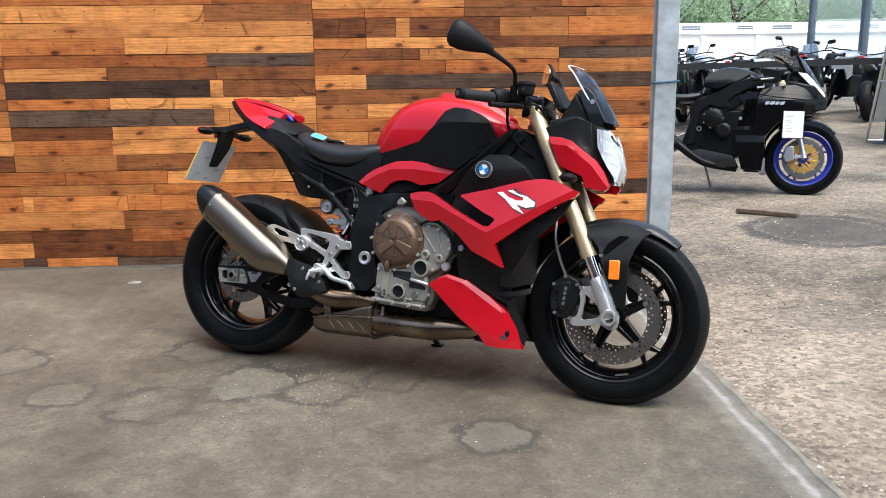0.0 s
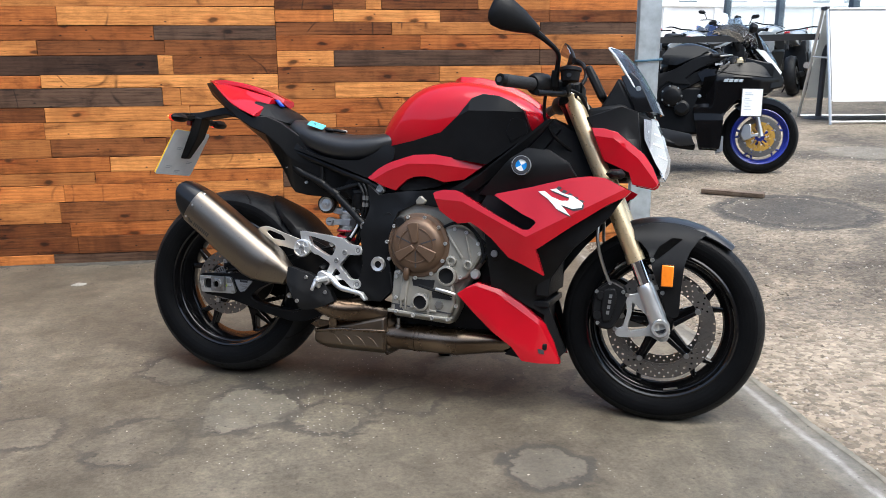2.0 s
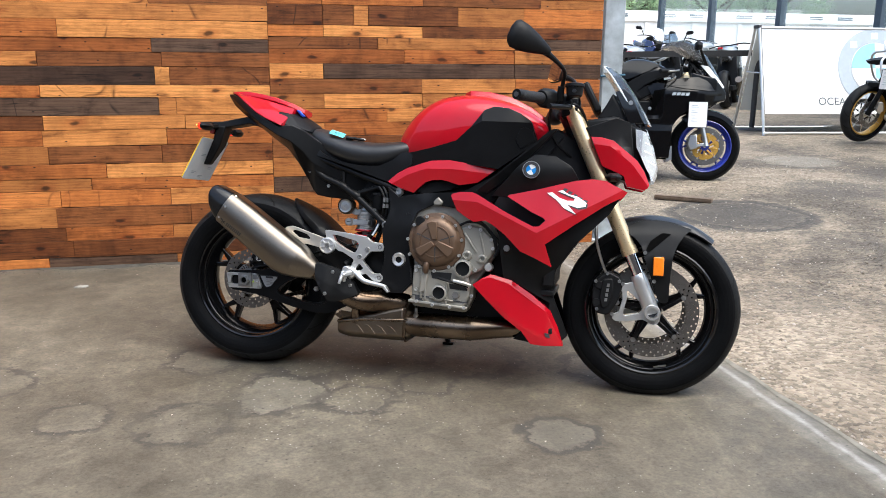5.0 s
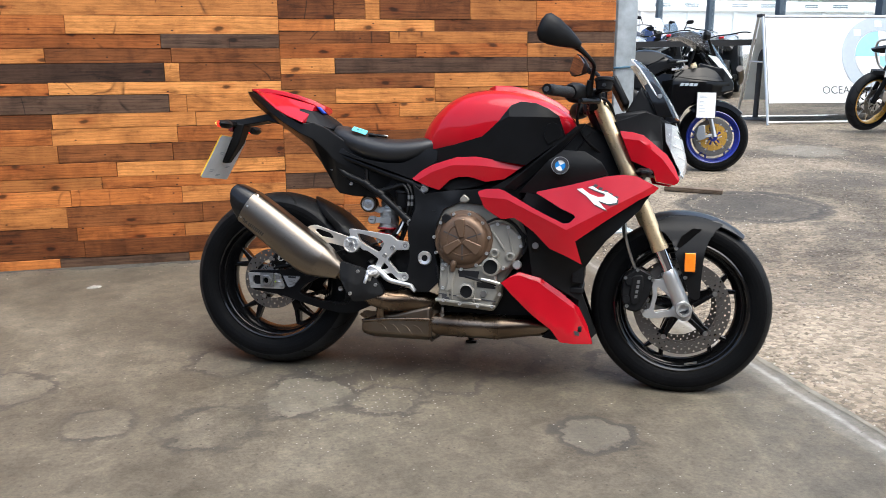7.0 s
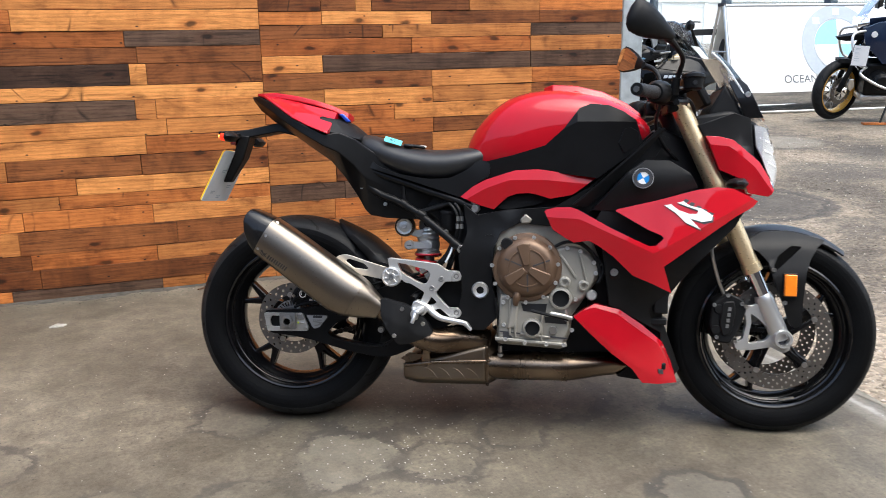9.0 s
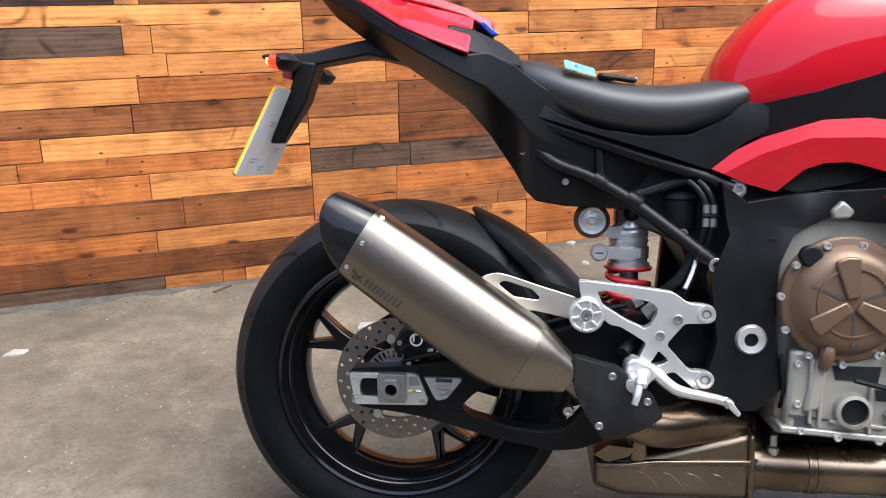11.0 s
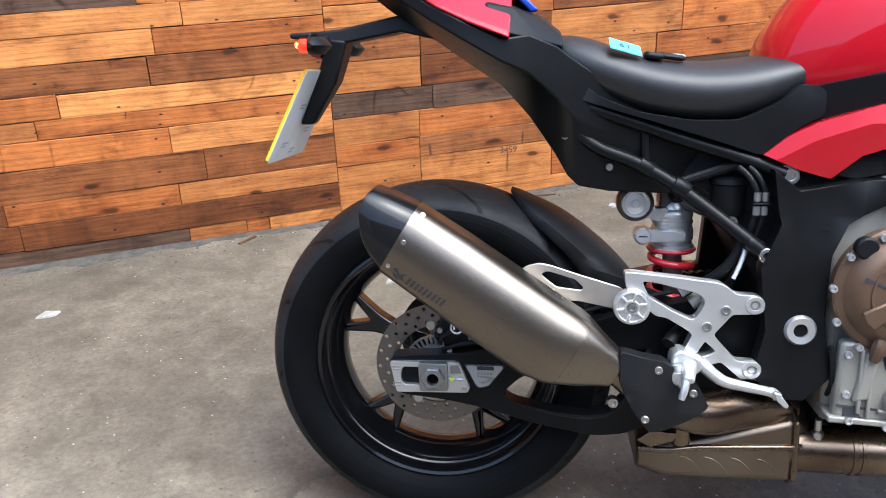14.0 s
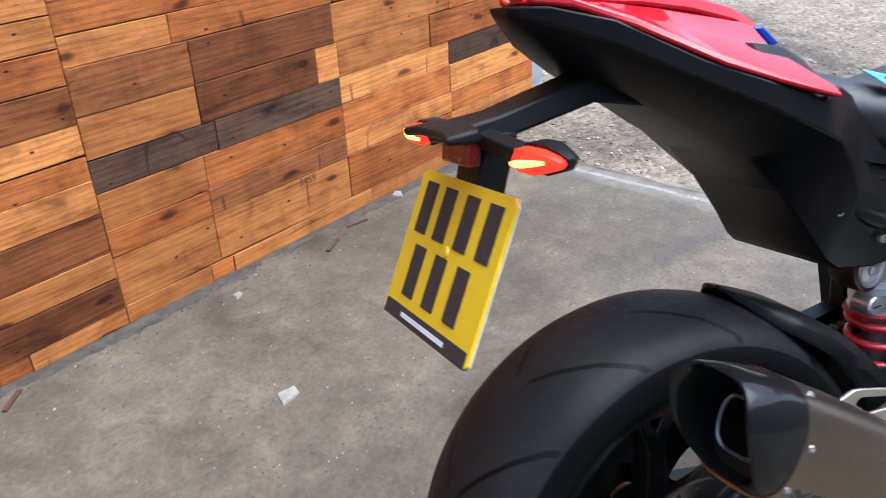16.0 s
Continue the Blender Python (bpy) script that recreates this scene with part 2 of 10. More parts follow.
def concrete():
    n = Nodes("stained_concrete")
    vec = n.coords()
    big = n.noise(vec, 1.1, 7, 0.62, 0.5)
    mid = n.noise(vec, 5.0, 9, 0.68, 0.6)
    blot = n.noise(vec, 14, 7, 0.7, 0.5)
    fine = n.noise(vec, 75, 6, 0.75)
    col = n.ramp(big, [(0.32, (0.070, 0.059, 0.044)), (0.55, (0.121, 0.104, 0.078)), (0.72, (0.168, 0.147, 0.113))])
    col = n.mix(col, n.ramp(mid, [(0.28, (0.52, 0.51, 0.50)), (0.44, (0.88, 0.88, 0.87)), (0.54, (1.05, 1.04, 1.02)), (0.70, (1.36, 1.35, 1.31))]), 0.9, "MULTIPLY")
    col = n.mix(col, n.ramp(blot, [(0.32, (0.74, 0.74, 0.74)), (0.52, (1, 1, 1)), (0.68, (1.24, 1.24, 1.22))]), 0.95, "MULTIPLY")
    col = n.mix(col, n.ramp(fine, [(0.28, (0.55, 0.55, 0.55)), (0.5, (0.98, 0.98, 0.98)), (0.70, (1.30, 1.30, 1.30))]), 0.8, "MULTIPLY")
    # rims of dried puddles, each with its own ragged outline
    col = stains(n, vec, col, STAINS, (0.052, 0.047, 0.040))
    # thin broken line of lime along the slab's edge
    place = n.node("ShaderNodeSeparateXYZ")
    n.link(vec, place.inputs[0])
    away = n.math("ABSOLUTE", n.math("ADD", n.math("ADD", place.outputs[0], n.math("MULTIPLY", mid, 0.05)), -1.762))
    lime = n.math("MULTIPLY", n.ramp(away, [(0.004, (0.75, 0.75, 0.75)), (0.016, (0.25, 0.25, 0.25)), (0.06, (0.12, 0.12, 0.12)), (0.075, (0, 0, 0))]), n.ramp(blot, [(0.35, (0.45, 0.45, 0.45)), (0.6, (1, 1, 1))]))
    col = n.mix(col, (0.36, 0.35, 0.325), lime)
    # pale specks, thickest in loose clusters
    chip = n.spots(vec, "XY", 58.0)
    sep = n.node("ShaderNodeSeparateColor")
    n.link(chip.outputs["Color"], sep.inputs[0])
    cluster = n.ramp(n.noise(vec, 3.2, 4, 0.6), [(0.44, (0.25, 0.25, 0.25)), (0.60, (1, 1, 1))])
    heap = n.node("ShaderNodeVectorMath", operation="DISTANCE")
    n.link(vec, heap.inputs[0])
    heap.inputs[1].default_value = (0.27, -0.31, 0)
    crowd = n.ramp(heap.outputs["Value"], [(0.05, (0.18, 0.18, 0.18)), (0.50, (0, 0, 0))])
    few = n.math("MULTIPLY", n.math("GREATER_THAN", n.math("ADD", sep.outputs[0], crowd), 0.972), n.math("ADD", cluster, n.math("MULTIPLY", crowd, 5.0)))
    speck = n.math("MULTIPLY", few, n.ramp(chip.outputs["Distance"], [(0.05, (0.85, 0.85, 0.85)), (0.17, (0, 0, 0))]))
    col = n.mix(col, (0.42, 0.41, 0.385), speck)
    pit = n.spots(vec, "XY", 30.0)
    psep = n.node("ShaderNodeSeparateColor")
    n.link(pit.outputs["Color"], psep.inputs[0])
    col = n.mix(col, (0.045, 0.04, 0.034), n.math("MULTIPLY", n.math("GREATER_THAN", psep.outputs[1], 0.86), n.ramp(pit.outputs["Distance"], [(0.05, (0.75, 0.75, 0.75)), (0.15, (0, 0, 0))])))
    n.set(Base_Color=col, Roughness=n.ramp(mid, [(0.3, (0.48, 0.48, 0.48)), (0.7, (0.76, 0.76, 0.76))]), Specular_IOR_Level=0.35)
    n.bump(n.math("ADD", mid, n.math("MULTIPLY", fine, 0.45)), 0.4, 0.004)
    return n.mat


def gravel_ground():
    n = Nodes("wet_gravel")
    vec = n.coords()
    big = n.noise(vec, 0.7, 6, 0.6, 0.5)
    mid = n.noise(vec, 7, 8, 0.7)
    stone = n.node("ShaderNodeTexVoronoi", Scale=55.0)
    n.link(vec, stone.inputs["Vector"])
    col = n.ramp(big, [(0.38, (0.105, 0.090, 0.071)), (0.5, (0.220, 0.184, 0.140)), (0.7, (0.305, 0.260, 0.203))])
    col = n.mix(col, n.ramp(mid, [(0.3, (0.55, 0.55, 0.55)), (0.65, (1.15, 1.15, 1.15))]), 0.85, "MULTIPLY")
    sep = n.node("ShaderNodeSeparateColor")
    n.link(stone.outputs["Color"], sep.inputs[0])
    col = n.mix(col, n.ramp(sep.outputs[0], [(0.0, (0.5, 0.48, 0.46)), (1.0, (1.45, 1.42, 1.38))]), 0.8, "MULTIPLY")
    col = stains(n, vec, col, WET, (0.050, 0.046, 0.041))
    n.set(Base_Color=col, Roughness=0.82, Specular_IOR_Level=0.3)
    n.bump(n.math("SUBTRACT", mid, n.math("MULTIPLY", stone.outputs["Distance"], 1.2)), 0.6, 0.012)
    return n.mat


def tyre_rubber(name, grooves=15, slant=13.0, start=0.012, edge=0.279, wear=1.0):
    """Rubber with slanting tread grooves round the wheel's own axis (object y)."""
    n = Nodes(name)
    tc = n.node("ShaderNodeTexCoord")
    sep = n.node("ShaderNodeSeparateXYZ")
    n.link(tc.outputs["Object"], sep.inputs[0])
    ang = n.math("ARCTAN2", sep.outputs["Z"], sep.outputs["X"])
    side = n.math("ABSOLUTE", sep.outputs["Y"])
    turn = n.math("ADD", n.math("MULTIPLY", ang, grooves / 6.28318), n.math("MULTIPLY", side, slant))
    saw = n.math("ABSOLUTE", n.math("SUBTRACT", n.math("FRACT", turn), 0.5))
    r2 = n.math("POWER", n.math("ADD", n.math("POWER", sep.outputs["X"], 2.0), n.math("POWER", sep.outputs["Z"], 2.0)), 0.5)
    zone = n.math("MULTIPLY", n.math("GREATER_THAN", side, start), n.math("GREATER_THAN", r2, edge + 0.004))
    groove = n.math("MULTIPLY", n.math("LESS_THAN", saw, 0.034), zone)
    fine = n.noise(tc.outputs["Object"], 90, 5, 0.6)
    dust = n.noise(tc.outputs["Object"], 7, 6, 0.6)
    tread = n.math("GREATER_THAN", r2, edge)
    worn = n.ramp(dust, [(0.35, tuple(c * wear for c in (0.0050, 0.0052, 0.0057))), (0.7, tuple(c * wear for c in (0.0110, 0.0112, 0.0116)))])
    flank = n.ramp(dust, [(0.35, (0.0032, 0.0034, 0.0038)), (0.7, (0.0060, 0.0063, 0.0069))])
    col = n.mix(flank, worn, tread)
    col = n.mix(col, (0.002, 0.002, 0.002), groove)
    # moulded rings on the flank
    rings = n.math("MULTIPLY", n.math("SUBTRACT", 1.0, tread), n.math("GREATER_THAN", n.math("SINE", n.math("MULTIPLY", r2, 520.0)), 0.82))
    n.set(Base_Color=col, Roughness=n.ramp(fine, [(0.3, (0.44, 0.44, 0.44)), (0.7, (0.62, 0.62, 0.62))]), Specular_IOR_Level=n.mix((0.05, 0.05, 0.05), (0.14, 0.14, 0.14), tread))
    n.bump(n.math("ADD", n.math("SUBTRACT", n.math("MULTIPLY", fine, 0.10), groove), n.math("ADD", n.math("MULTIPLY", tread, 0.25), n.math("MULTIPLY", rings, 0.08))), 0.9, 0.008)
    return n.mat


def brushed(name, color, rough, tint=None, heat=0.0, scale=(4, 4, 160)):
    n = Nodes(name)
    f = n.noise(n.coords(scale), 3, 5, 0.6)
    big = n.noise(n.coords(), 7, 1, 0.4)
    col = n.ramp(f, [(0.3, tuple(c * 0.93 for c in color)), (0.7, color)])
    if tint:
        col = n.mix(col, tint, n.ramp(big, [(0.30, (0, 0, 0)), (0.72, (heat, heat, heat))]))
    n.set(Base_Color=col, Metallic=1.0, Roughness=n.ramp(f, [(0.2, (rough - 0.05,) * 3), (0.8, (rough + 0.07,) * 3)]))
    n.bump(f, 0.03, 0.0004)
    return n.mat


def carbon():
    n = Nodes("carbon_weave")
    ck = n.node("ShaderNodeTexChecker", Scale=1000.0)
    n.link(n.coords(), ck.inputs["Vector"])
    ck.inputs["Color1"].default_value = (0.004, 0.004, 0.0045, 1)
    ck.inputs["Color2"].default_value = (0.010, 0.010, 0.0105, 1)
    n.set(Base_Color=ck.outputs["Color"], Roughness=0.35, Coat_Weight=0.6, Specular_IOR_Level=0.05)
    n.bsdf.inputs["Coat Roughness"].default_value = 0.03
    return n.mat


def red_paint():
    n = Nodes("racing_red_paint")
    vec = n.coords()
    f = n.noise(vec, 4, 4)
    col = n.ramp(f, [(0.3, (0.405, 0.0032, 0.0115)), (0.7, (0.450, 0.0046, 0.0145))])
    n.set(Base_Color=col, Roughness=0.4, Coat_Weight=1.0, Specular_IOR_Level=0.05)
    n.bsdf.inputs["Coat Roughness"].default_value = 0.02
    n.bsdf.inputs["Coat IOR"].default_value = 1.46
    return n.mat


def thin_cloth(name, color):
    """Cloth that glows softly with the light behind it."""
    n = Nodes(name)
    f = n.noise(n.coords(), 6, 4)
    col = n.ramp(f, [(0.3, tuple(c * 0.94 for c in color)), (0.7, color)])
    n.set(Base_Color=col, Roughness=0.75)
    through_ = n.node("ShaderNodeBsdfTranslucent")
    n.link(col, through_.inputs["Color"])
    both_ = n.node("ShaderNodeMixShader")
    both_.inputs[0].default_value = 0.5
    n.link(n.bsdf.outputs[0], both_.inputs[1])
    n.link(through_.outputs[0], both_.inputs[2])
    n.link(both_.outputs[0], n.mat.node_tree.nodes["Material Output"].inputs["Surface"])
    return n.mat


def glowing(name, color, strength):
    n = Nodes(name)
    n.set(Base_Color=color, Roughness=0.25, Emission_Color=color, Emission_Strength=strength)
    return n.mat


def clear(name, color=(1, 1, 1), rough=0.02, ior=1.3, alpha=1.0):
    n = Nodes(name)
    n.set(Base_Color=color, Roughness=rough, IOR=ior, Transmission_Weight=1.0)
    return n.mat


M_CONCRETE, M_GRAVEL = concrete(), gravel_ground()
M_RED = red_paint()
M_TYRE_R = tyre_rubber("rear_tyre_rubber", 13, 9.0, 0.012, 0.282, 1.7)
M_TYRE_F = tyre_rubber("front_tyre_rubber", 15, 12.0, 0.012, 0.276)
M_PLASTIC = simple("matt_black_plastic", (0.0070, 0.0072, 0.0078), 0.46, bump=0.10, vary=0.25, spec=0.17)
M_SATIN = simple("satin_black_cover", (0.007, 0.0072, 0.0078), 0.36, bump=0.05, vary=0.2, spec=0.15)
M_GLOSS = simple("gloss_black_rim", (0.004, 0.004, 0.0045), 0.14, coat=0.30, vary=0.2, spec=0.3)
M_FRAME = simple("black_coated_frame", (0.0055, 0.0057, 0.0062), 0.36, bump=0.12, vary=0.25, spec=0.16)
M_VINYL = simple("black_seat_vinyl", (0.012, 0.0124, 0.0136), 0.44, bump=0.25, vary=0.15, scale=60, spec=0.5)
M_FENDER = simple("graphite_fender", (0.015, 0.0155, 0.017), 0.34, bump=0.05, vary=0.15, metal=0.2)
M_TITAN = brushed("brushed_titanium", (0.235, 0.200, 0.160), 0.30, scale=(70, 70, 70))
M_HEADER = brushed("heat_tinted_steel", (0.245, 0.190, 0.138), 0.26, (0.085, 0.058, 0.040), 0.95, (2, 3, 3))
M_BOX = brushed("dull_collector_steel", (0.220, 0.182, 0.138), 0.38, (0.14, 0.10, 0.07), 0.8, (3, 3, 3))
M_BRONZE = simple("bronze_cover", (0.128, 0.080, 0.050), 0.40, metal=0.45, vary=0.10, bump=0.06)
M_CAST = simple("cast_aluminium", (0.275, 0.262, 0.228), 0.42, metal=0.35, vary=0.14, bump=0.18, dirt=0.35)
M_SILVER = simple("silver_aluminium", (0.62, 0.62, 0.61), 0.33, metal=0.78, vary=0.03)
M_STEEL = brushed("brushed_steel", (0.55, 0.54, 0.52), 0.3, scale=(60, 60, 60))
M_DISC = brushed("disc_steel", (0.20, 0.185, 0.168), 0.40, scale=(70, 70, 70))
M_GOLD = simple("gold_anodised", (0.72, 0.57, 0.35), 0.30, metal=0.75, vary=0.03)
M_GOLDRIM = simple("gold_rim", (0.62, 0.36, 0.07), 0.3, metal=0.6, vary=0.08)
M_BLUERIM = simple("blue_rim", (0.025, 0.04, 0.32), 0.3, coat=0.6, vary=0.1)
M_NAVY = simple("navy_paint", (0.008, 0.017, 0.045), 0.25, coat=0.3, vary=0.1, spec=0.3)
M_BLACKPAINT = simple("black_paint", (0.0035, 0.0035, 0.004), 0.16, vary=0.15, spec=0.18, coat=0.12)
M_WHITE = simple("white_plastic", (0.78, 0.78, 0.77), 0.4, vary=0.04)
M_BANNER = simple("white_banner_cloth", (0.86, 0.86, 0.86), 0.7, vary=0.03, scale=3)
M_GREYCLOTH = simple("grey_print", (0.42, 0.47, 0.52), 0.7, vary=0.05)
M_BLUEPRINT = simple("light_blue_print", (0.30, 0.55, 0.68), 0.7, vary=0.05)
M_PAPER = simple("paper", (0.8, 0.8, 0.8), 0.7, vary=0.03)
M_INK = simple("dark_ink", (0.03, 0.03, 0.035), 0.6, vary=0.1)
M_YELLOW = simple("yellow_plate", (0.80, 0.56, 0.012), 0.35, vary=0.04)
M_PLATEBACK = simple("plate_back", (0.70, 0.73, 0.75), 0.4, vary=0.08)
M_BLUE = simple("blue_anodised", (0.02, 0.06, 0.42), 0.3, metal=0.4, vary=0.08)
M_CYAN = simple("blue_card_tag", (0.13, 0.62, 0.72), 0.55, vary=0.06)
M_SPRING = simple("red_spring", (0.55, 0.02, 0.03), 0.3, coat=0.6, vary=0.08)
M_ORANGE = simple("orange_reflector", (0.85, 0.22, 0.012), 0.22, coat=0.6, vary=0.08, scale=90)
M_GALV = simple("galvanised_steel", (0.43, 0.475, 0.50), 0.48, metal=0.45, vary=0.3, scale=9, bump=0.1)
M_COLUMN = simple("blue_grey_column", (0.065, 0.090, 0.120), 0.5, vary=0.08)
M_RENDERWALL = simple("white_render", (0.90, 0.90, 0.89), 0.7, vary=0.04, scale=2)
M_DARKGLASS = simple("dark_window", (0.14, 0.165, 0.18), 0.12, vary=0.1)
M_BARK = simple("bark", (0.10, 0.075, 0.05), 0.85, vary=0.3, bump=0.6)
M_LENS = clear("clear_lens")
M_SCREEN = clear("smoked_screen", (0.85, 0.87, 0.9), 0.03, 1.45)
M_TAIL = glowing("lit_tail_lamp", (0.9, 0.03, 0.01), 0.5)
M_TAILCORE = glowing("lit_indicator_core", (1.0, 0.30, 0.05), 2.2)
M_MIRROR = simple("mirror_glass", (0.85, 0.86, 0.87), 0.02, metal=1.0, vary=0.01)
M_BOWL = simple("lamp_reflector", (0.80, 0.82, 0.84), 0.25, metal=0.5, vary=0.03, scale=60)
M_CHROME = simple("chrome_reflector", (0.85, 0.86, 0.88), 0.08, metal=1.0, vary=0.02)
M_MESH = simple("radiator_mesh", (0.008, 0.008, 0.0085), 0.6, vary=0.3, scale=200, bump=0.6, spec=0.15)
M_ETCH = simple("etched_mark", (0.032, 0.030, 0.028), 0.6, vary=0.1)
M_BRONZEDARK = simple("dark_bronze_ring", (0.070, 0.050, 0.036), 0.38, metal=0.7, vary=0.1)
M_FORGEDDARK = simple("dark_cast_alloy", (0.085, 0.085, 0.085), 0.45, metal=0.6, vary=0.15, bump=0.1)
M_BRACKET = brushed("satin_steel_sheet", (0.58, 0.55, 0.49), 0.42, scale=(30, 30, 30))
M_FORGED = simple("grey_forged_steel", (0.30, 0.30, 0.295), 0.38, metal=0.8, vary=0.10, bump=0.05)
M_CHAIN = simple("oiled_chain", (0.030, 0.029, 0.028), 0.35, metal=0.6, vary=0.3, scale=60)
M_BADGEFACE = simple("satin_silver_foil", (0.42, 0.43, 0.44), 0.42, metal=0.5, vary=0.03)
M_CARBON = carbon()
# near-black that paints the shade inside openings and hollows
M_OPENING_SHADE = simple("opening_shade", (0.003, 0.003, 0.003), 0.9, vary=0.1, spec=0.02)

# ---- modelling helpers ----
def finish(name, bm, mat, parent=None, label="", bevel=0.0, smooth=35, segs=2):
    """Link a bmesh as one mesh object; parts are placed in their parent's own space."""
    bmesh.ops.recalc_face_normals(bm, faces=bm.faces[:])
    me = bpy.data.meshes.new(name)
    bm.to_mesh(me)
    bm.free()
    if smooth:
        me.polygons.foreach_set("use_smooth", [True] * len(me.polygons))
        me.set_sharp_from_angle(angle=radians(smooth))
    me.materials.append(mat)
    ob = new(name, me)
    if bevel:
        b = ob.modifiers.new("bevel", "BEVEL")
        b.width, b.segments, b.limit_method, b.angle_limit = bevel, segs, "ANGLE", radians(32)
    if parent:
        ob.parent = parent
    if label:
        ob["label"] = label
    return ob


def part(name, bm, mat, parent, label="", bevel=0.0, smooth=35, segs=2):
    return finish(name, bm, mat, parent, label, bevel, smooth, segs)


def thing(name, m, label, category, group="", kind=""):
    ob = new(name)
    ob.empty_display_size = 0.1
    ob.matrix_world = m
    return tagged(ob, label, category, group, kind)


def box(bm, lo, hi, m=None):
    x0, y0, z0 = lo
    x1, y1, z1 = hi
    vs = [bm.verts.new(p) for p in ((x0, y0, z0), (x1, y0, z0), (x1, y1, z0), (x0, y1, z0), (x0, y0, z1), (x1, y0, z1), (x1, y1, z1), (x0, y1, z1))]
    for f in ((0, 3, 2, 1), (4, 5, 6, 7), (0, 1, 5, 4), (1, 2, 6, 5), (2, 3, 7, 6), (3, 0, 4, 7)):
        bm.faces.new([vs[i] for i in f])
    if m:
        bmesh.ops.transform(bm, matrix=m, verts=vs)
    return bm


def new_box(lo, hi, m=None):
    return box(bmesh.new(), lo, hi, m)


def skin(bm, rings, closed=True, caps=True):
    """Join rings of points, each with the same count, into a skin."""
    loops = [[bm.verts.new(p) for p in r] for r in rings]
    k = len(loops[0])
    for a, b in zip(loops, loops[1:]):
        for i in range(k if closed else k - 1):
            j = (i + 1) % k
            bm.faces.new((a[i], a[j], b[j], b[i]))
    if caps and closed:
        bm.faces.new(loops[0][::-1])
        bm.faces.new(loops[-1])
    return bm


def curve_points(pts, n):
    """A smooth line through the points."""
    pts = [Vector(p) for p in pts]
    if len(pts) < 3:
        return pts
    out = []
    for i in range(len(pts) - 1):
        p0, p1, p2, p3 = pts[max(0, i - 1)], pts[i], pts[i + 1], pts[min(len(pts) - 1, i + 2)]
        for k in range(n):
            t = k / n
            out.append(0.5 * (2 * p1 + (p2 - p0) * t + (2 * p0 - 5 * p1 + 4 * p2 - p3) * t * t + (3 * p1 - p0 - 3 * p2 + p3) * t ** 3))
    return out + [pts[-1]]


def tube(bm, pts, radius, sides=12, smooth=5, caps=True):
    """A pipe along a line; radius: one number, or one for each given point."""
    radii = radius if isinstance(radius, (list, tuple)) else [radius] * len(pts)
    line = curve_points(pts, smooth)
    rr = curve_points([(r, 0, 0) for r in radii], smooth) if len(pts) > 2 else [Vector((r, 0, 0)) for r in radii]
    rings, side = [], None
    for i, p in enumerate(line):
        d = (line[min(i + 1, len(line) - 1)] - line[max(0, i - 1)]).normalized()
        if side is None:
            side = d.orthogonal().normalized()
        side = (side - d * side.dot(d)).normalized()
        up = d.cross(side)
        r = rr[i].x
        rings.append([p + side * math.cos(a) * r + up * math.sin(a) * r for a in (2 * math.pi * k / sides for k in range(sides))])
    return skin(bm, rings, True, caps)


def beam(bm, a, b, w0, h0, w1=None, h1=None, up=(0, 1, 0)):
    """A tapered bar from a to b: w across, h along up."""
    a, b, up = Vector(a), Vector(b), Vector(up)
    w1, h1 = w0 if w1 is None else w1, h0 if h1 is None else h1
    d = (b - a).normalized()
    s = d.cross(up).normalized()
    u = s.cross(d)
    rings = [[p + s * w * x + u * h * z for x, z in ((-0.5, -0.5), (0.5, -0.5), (0.5, 0.5), (-0.5, 0.5))] for p, w, h in ((a, w0, h0), (b, w1, h1))]
    return skin(bm, rings)


def lathe(bm, profile, centre=(0, 0, 0), sides=48, loop=False, axis="y"):
    """Turn (radius, height) points round the y axis (or z) through centre."""
    c = Vector(centre)
    rings = []
    for k in range(sides):
        a = 2 * math.pi * k / sides
        if axis == "y":
            rings.append([bm.verts.new(c + Vector((r * math.cos(a), h, r * math.sin(a)))) for r, h in profile])
        elif axis == "z":
            rings.append([bm.verts.new(c + Vector((r * math.cos(a), r * math.sin(a), h))) for r, h in profile])
        else:
            rings.append([bm.verts.new(c + Vector((h, r * math.cos(a), r * math.sin(a)))) for r, h in profile])
    n = len(profile)
    for k in range(sides):
        p, q = rings[k], rings[(k + 1) % sides]
        for i in range(n if loop else n - 1):
            j = (i + 1) % n
            bm.faces.new((p[i], p[j], q[j], q[i]))
    if not loop:
        for i, rev in ((0, False), (n - 1, True)):
            if profile[i][0] > 1e-5:
                ring = [r[i] for r in rings]
                bm.faces.new(ring[::-1] if rev else ring)
    bmesh.ops.remove_doubles(bm, verts=bm.verts[:], dist=1e-6)
    return bm


def prism(bm, outline, y0, y1):
    """An outline in x and z, from depth y0 to y1."""
    a = [bm.verts.new((x, y0, z)) for x, z in outline]
    b = [bm.verts.new((x, y1, z)) for x, z in outline]
    bm.faces.new(a)
    bm.faces.new(b[::-1])
    for i in range(len(a)):
        j = (i + 1) % len(a)
        bm.faces.new((a[j], a[i], b[i], b[j]))
    return bm


def rounded(outline, r=0.006, n=3):
    """The outline with its corners eased by r."""
    out = []
    k = len(outline)
    for i in range(k):
        a, b, c = (Vector((*outline[(i + o) % k], 0)) for o in (-1, 0, 1))
        ra, rc = min(r, (a - b).length * 0.45), min(r, (c - b).length * 0.45)
        p, q = b + (a - b).normalized() * ra, b + (c - b).normalized() * rc
        for j in range(n + 1):
            t = j / n
            v = p * (1 - t) ** 2 + b * 2 * t * (1 - t) + q * t * t
            out.append((v.x, v.y))
    return out


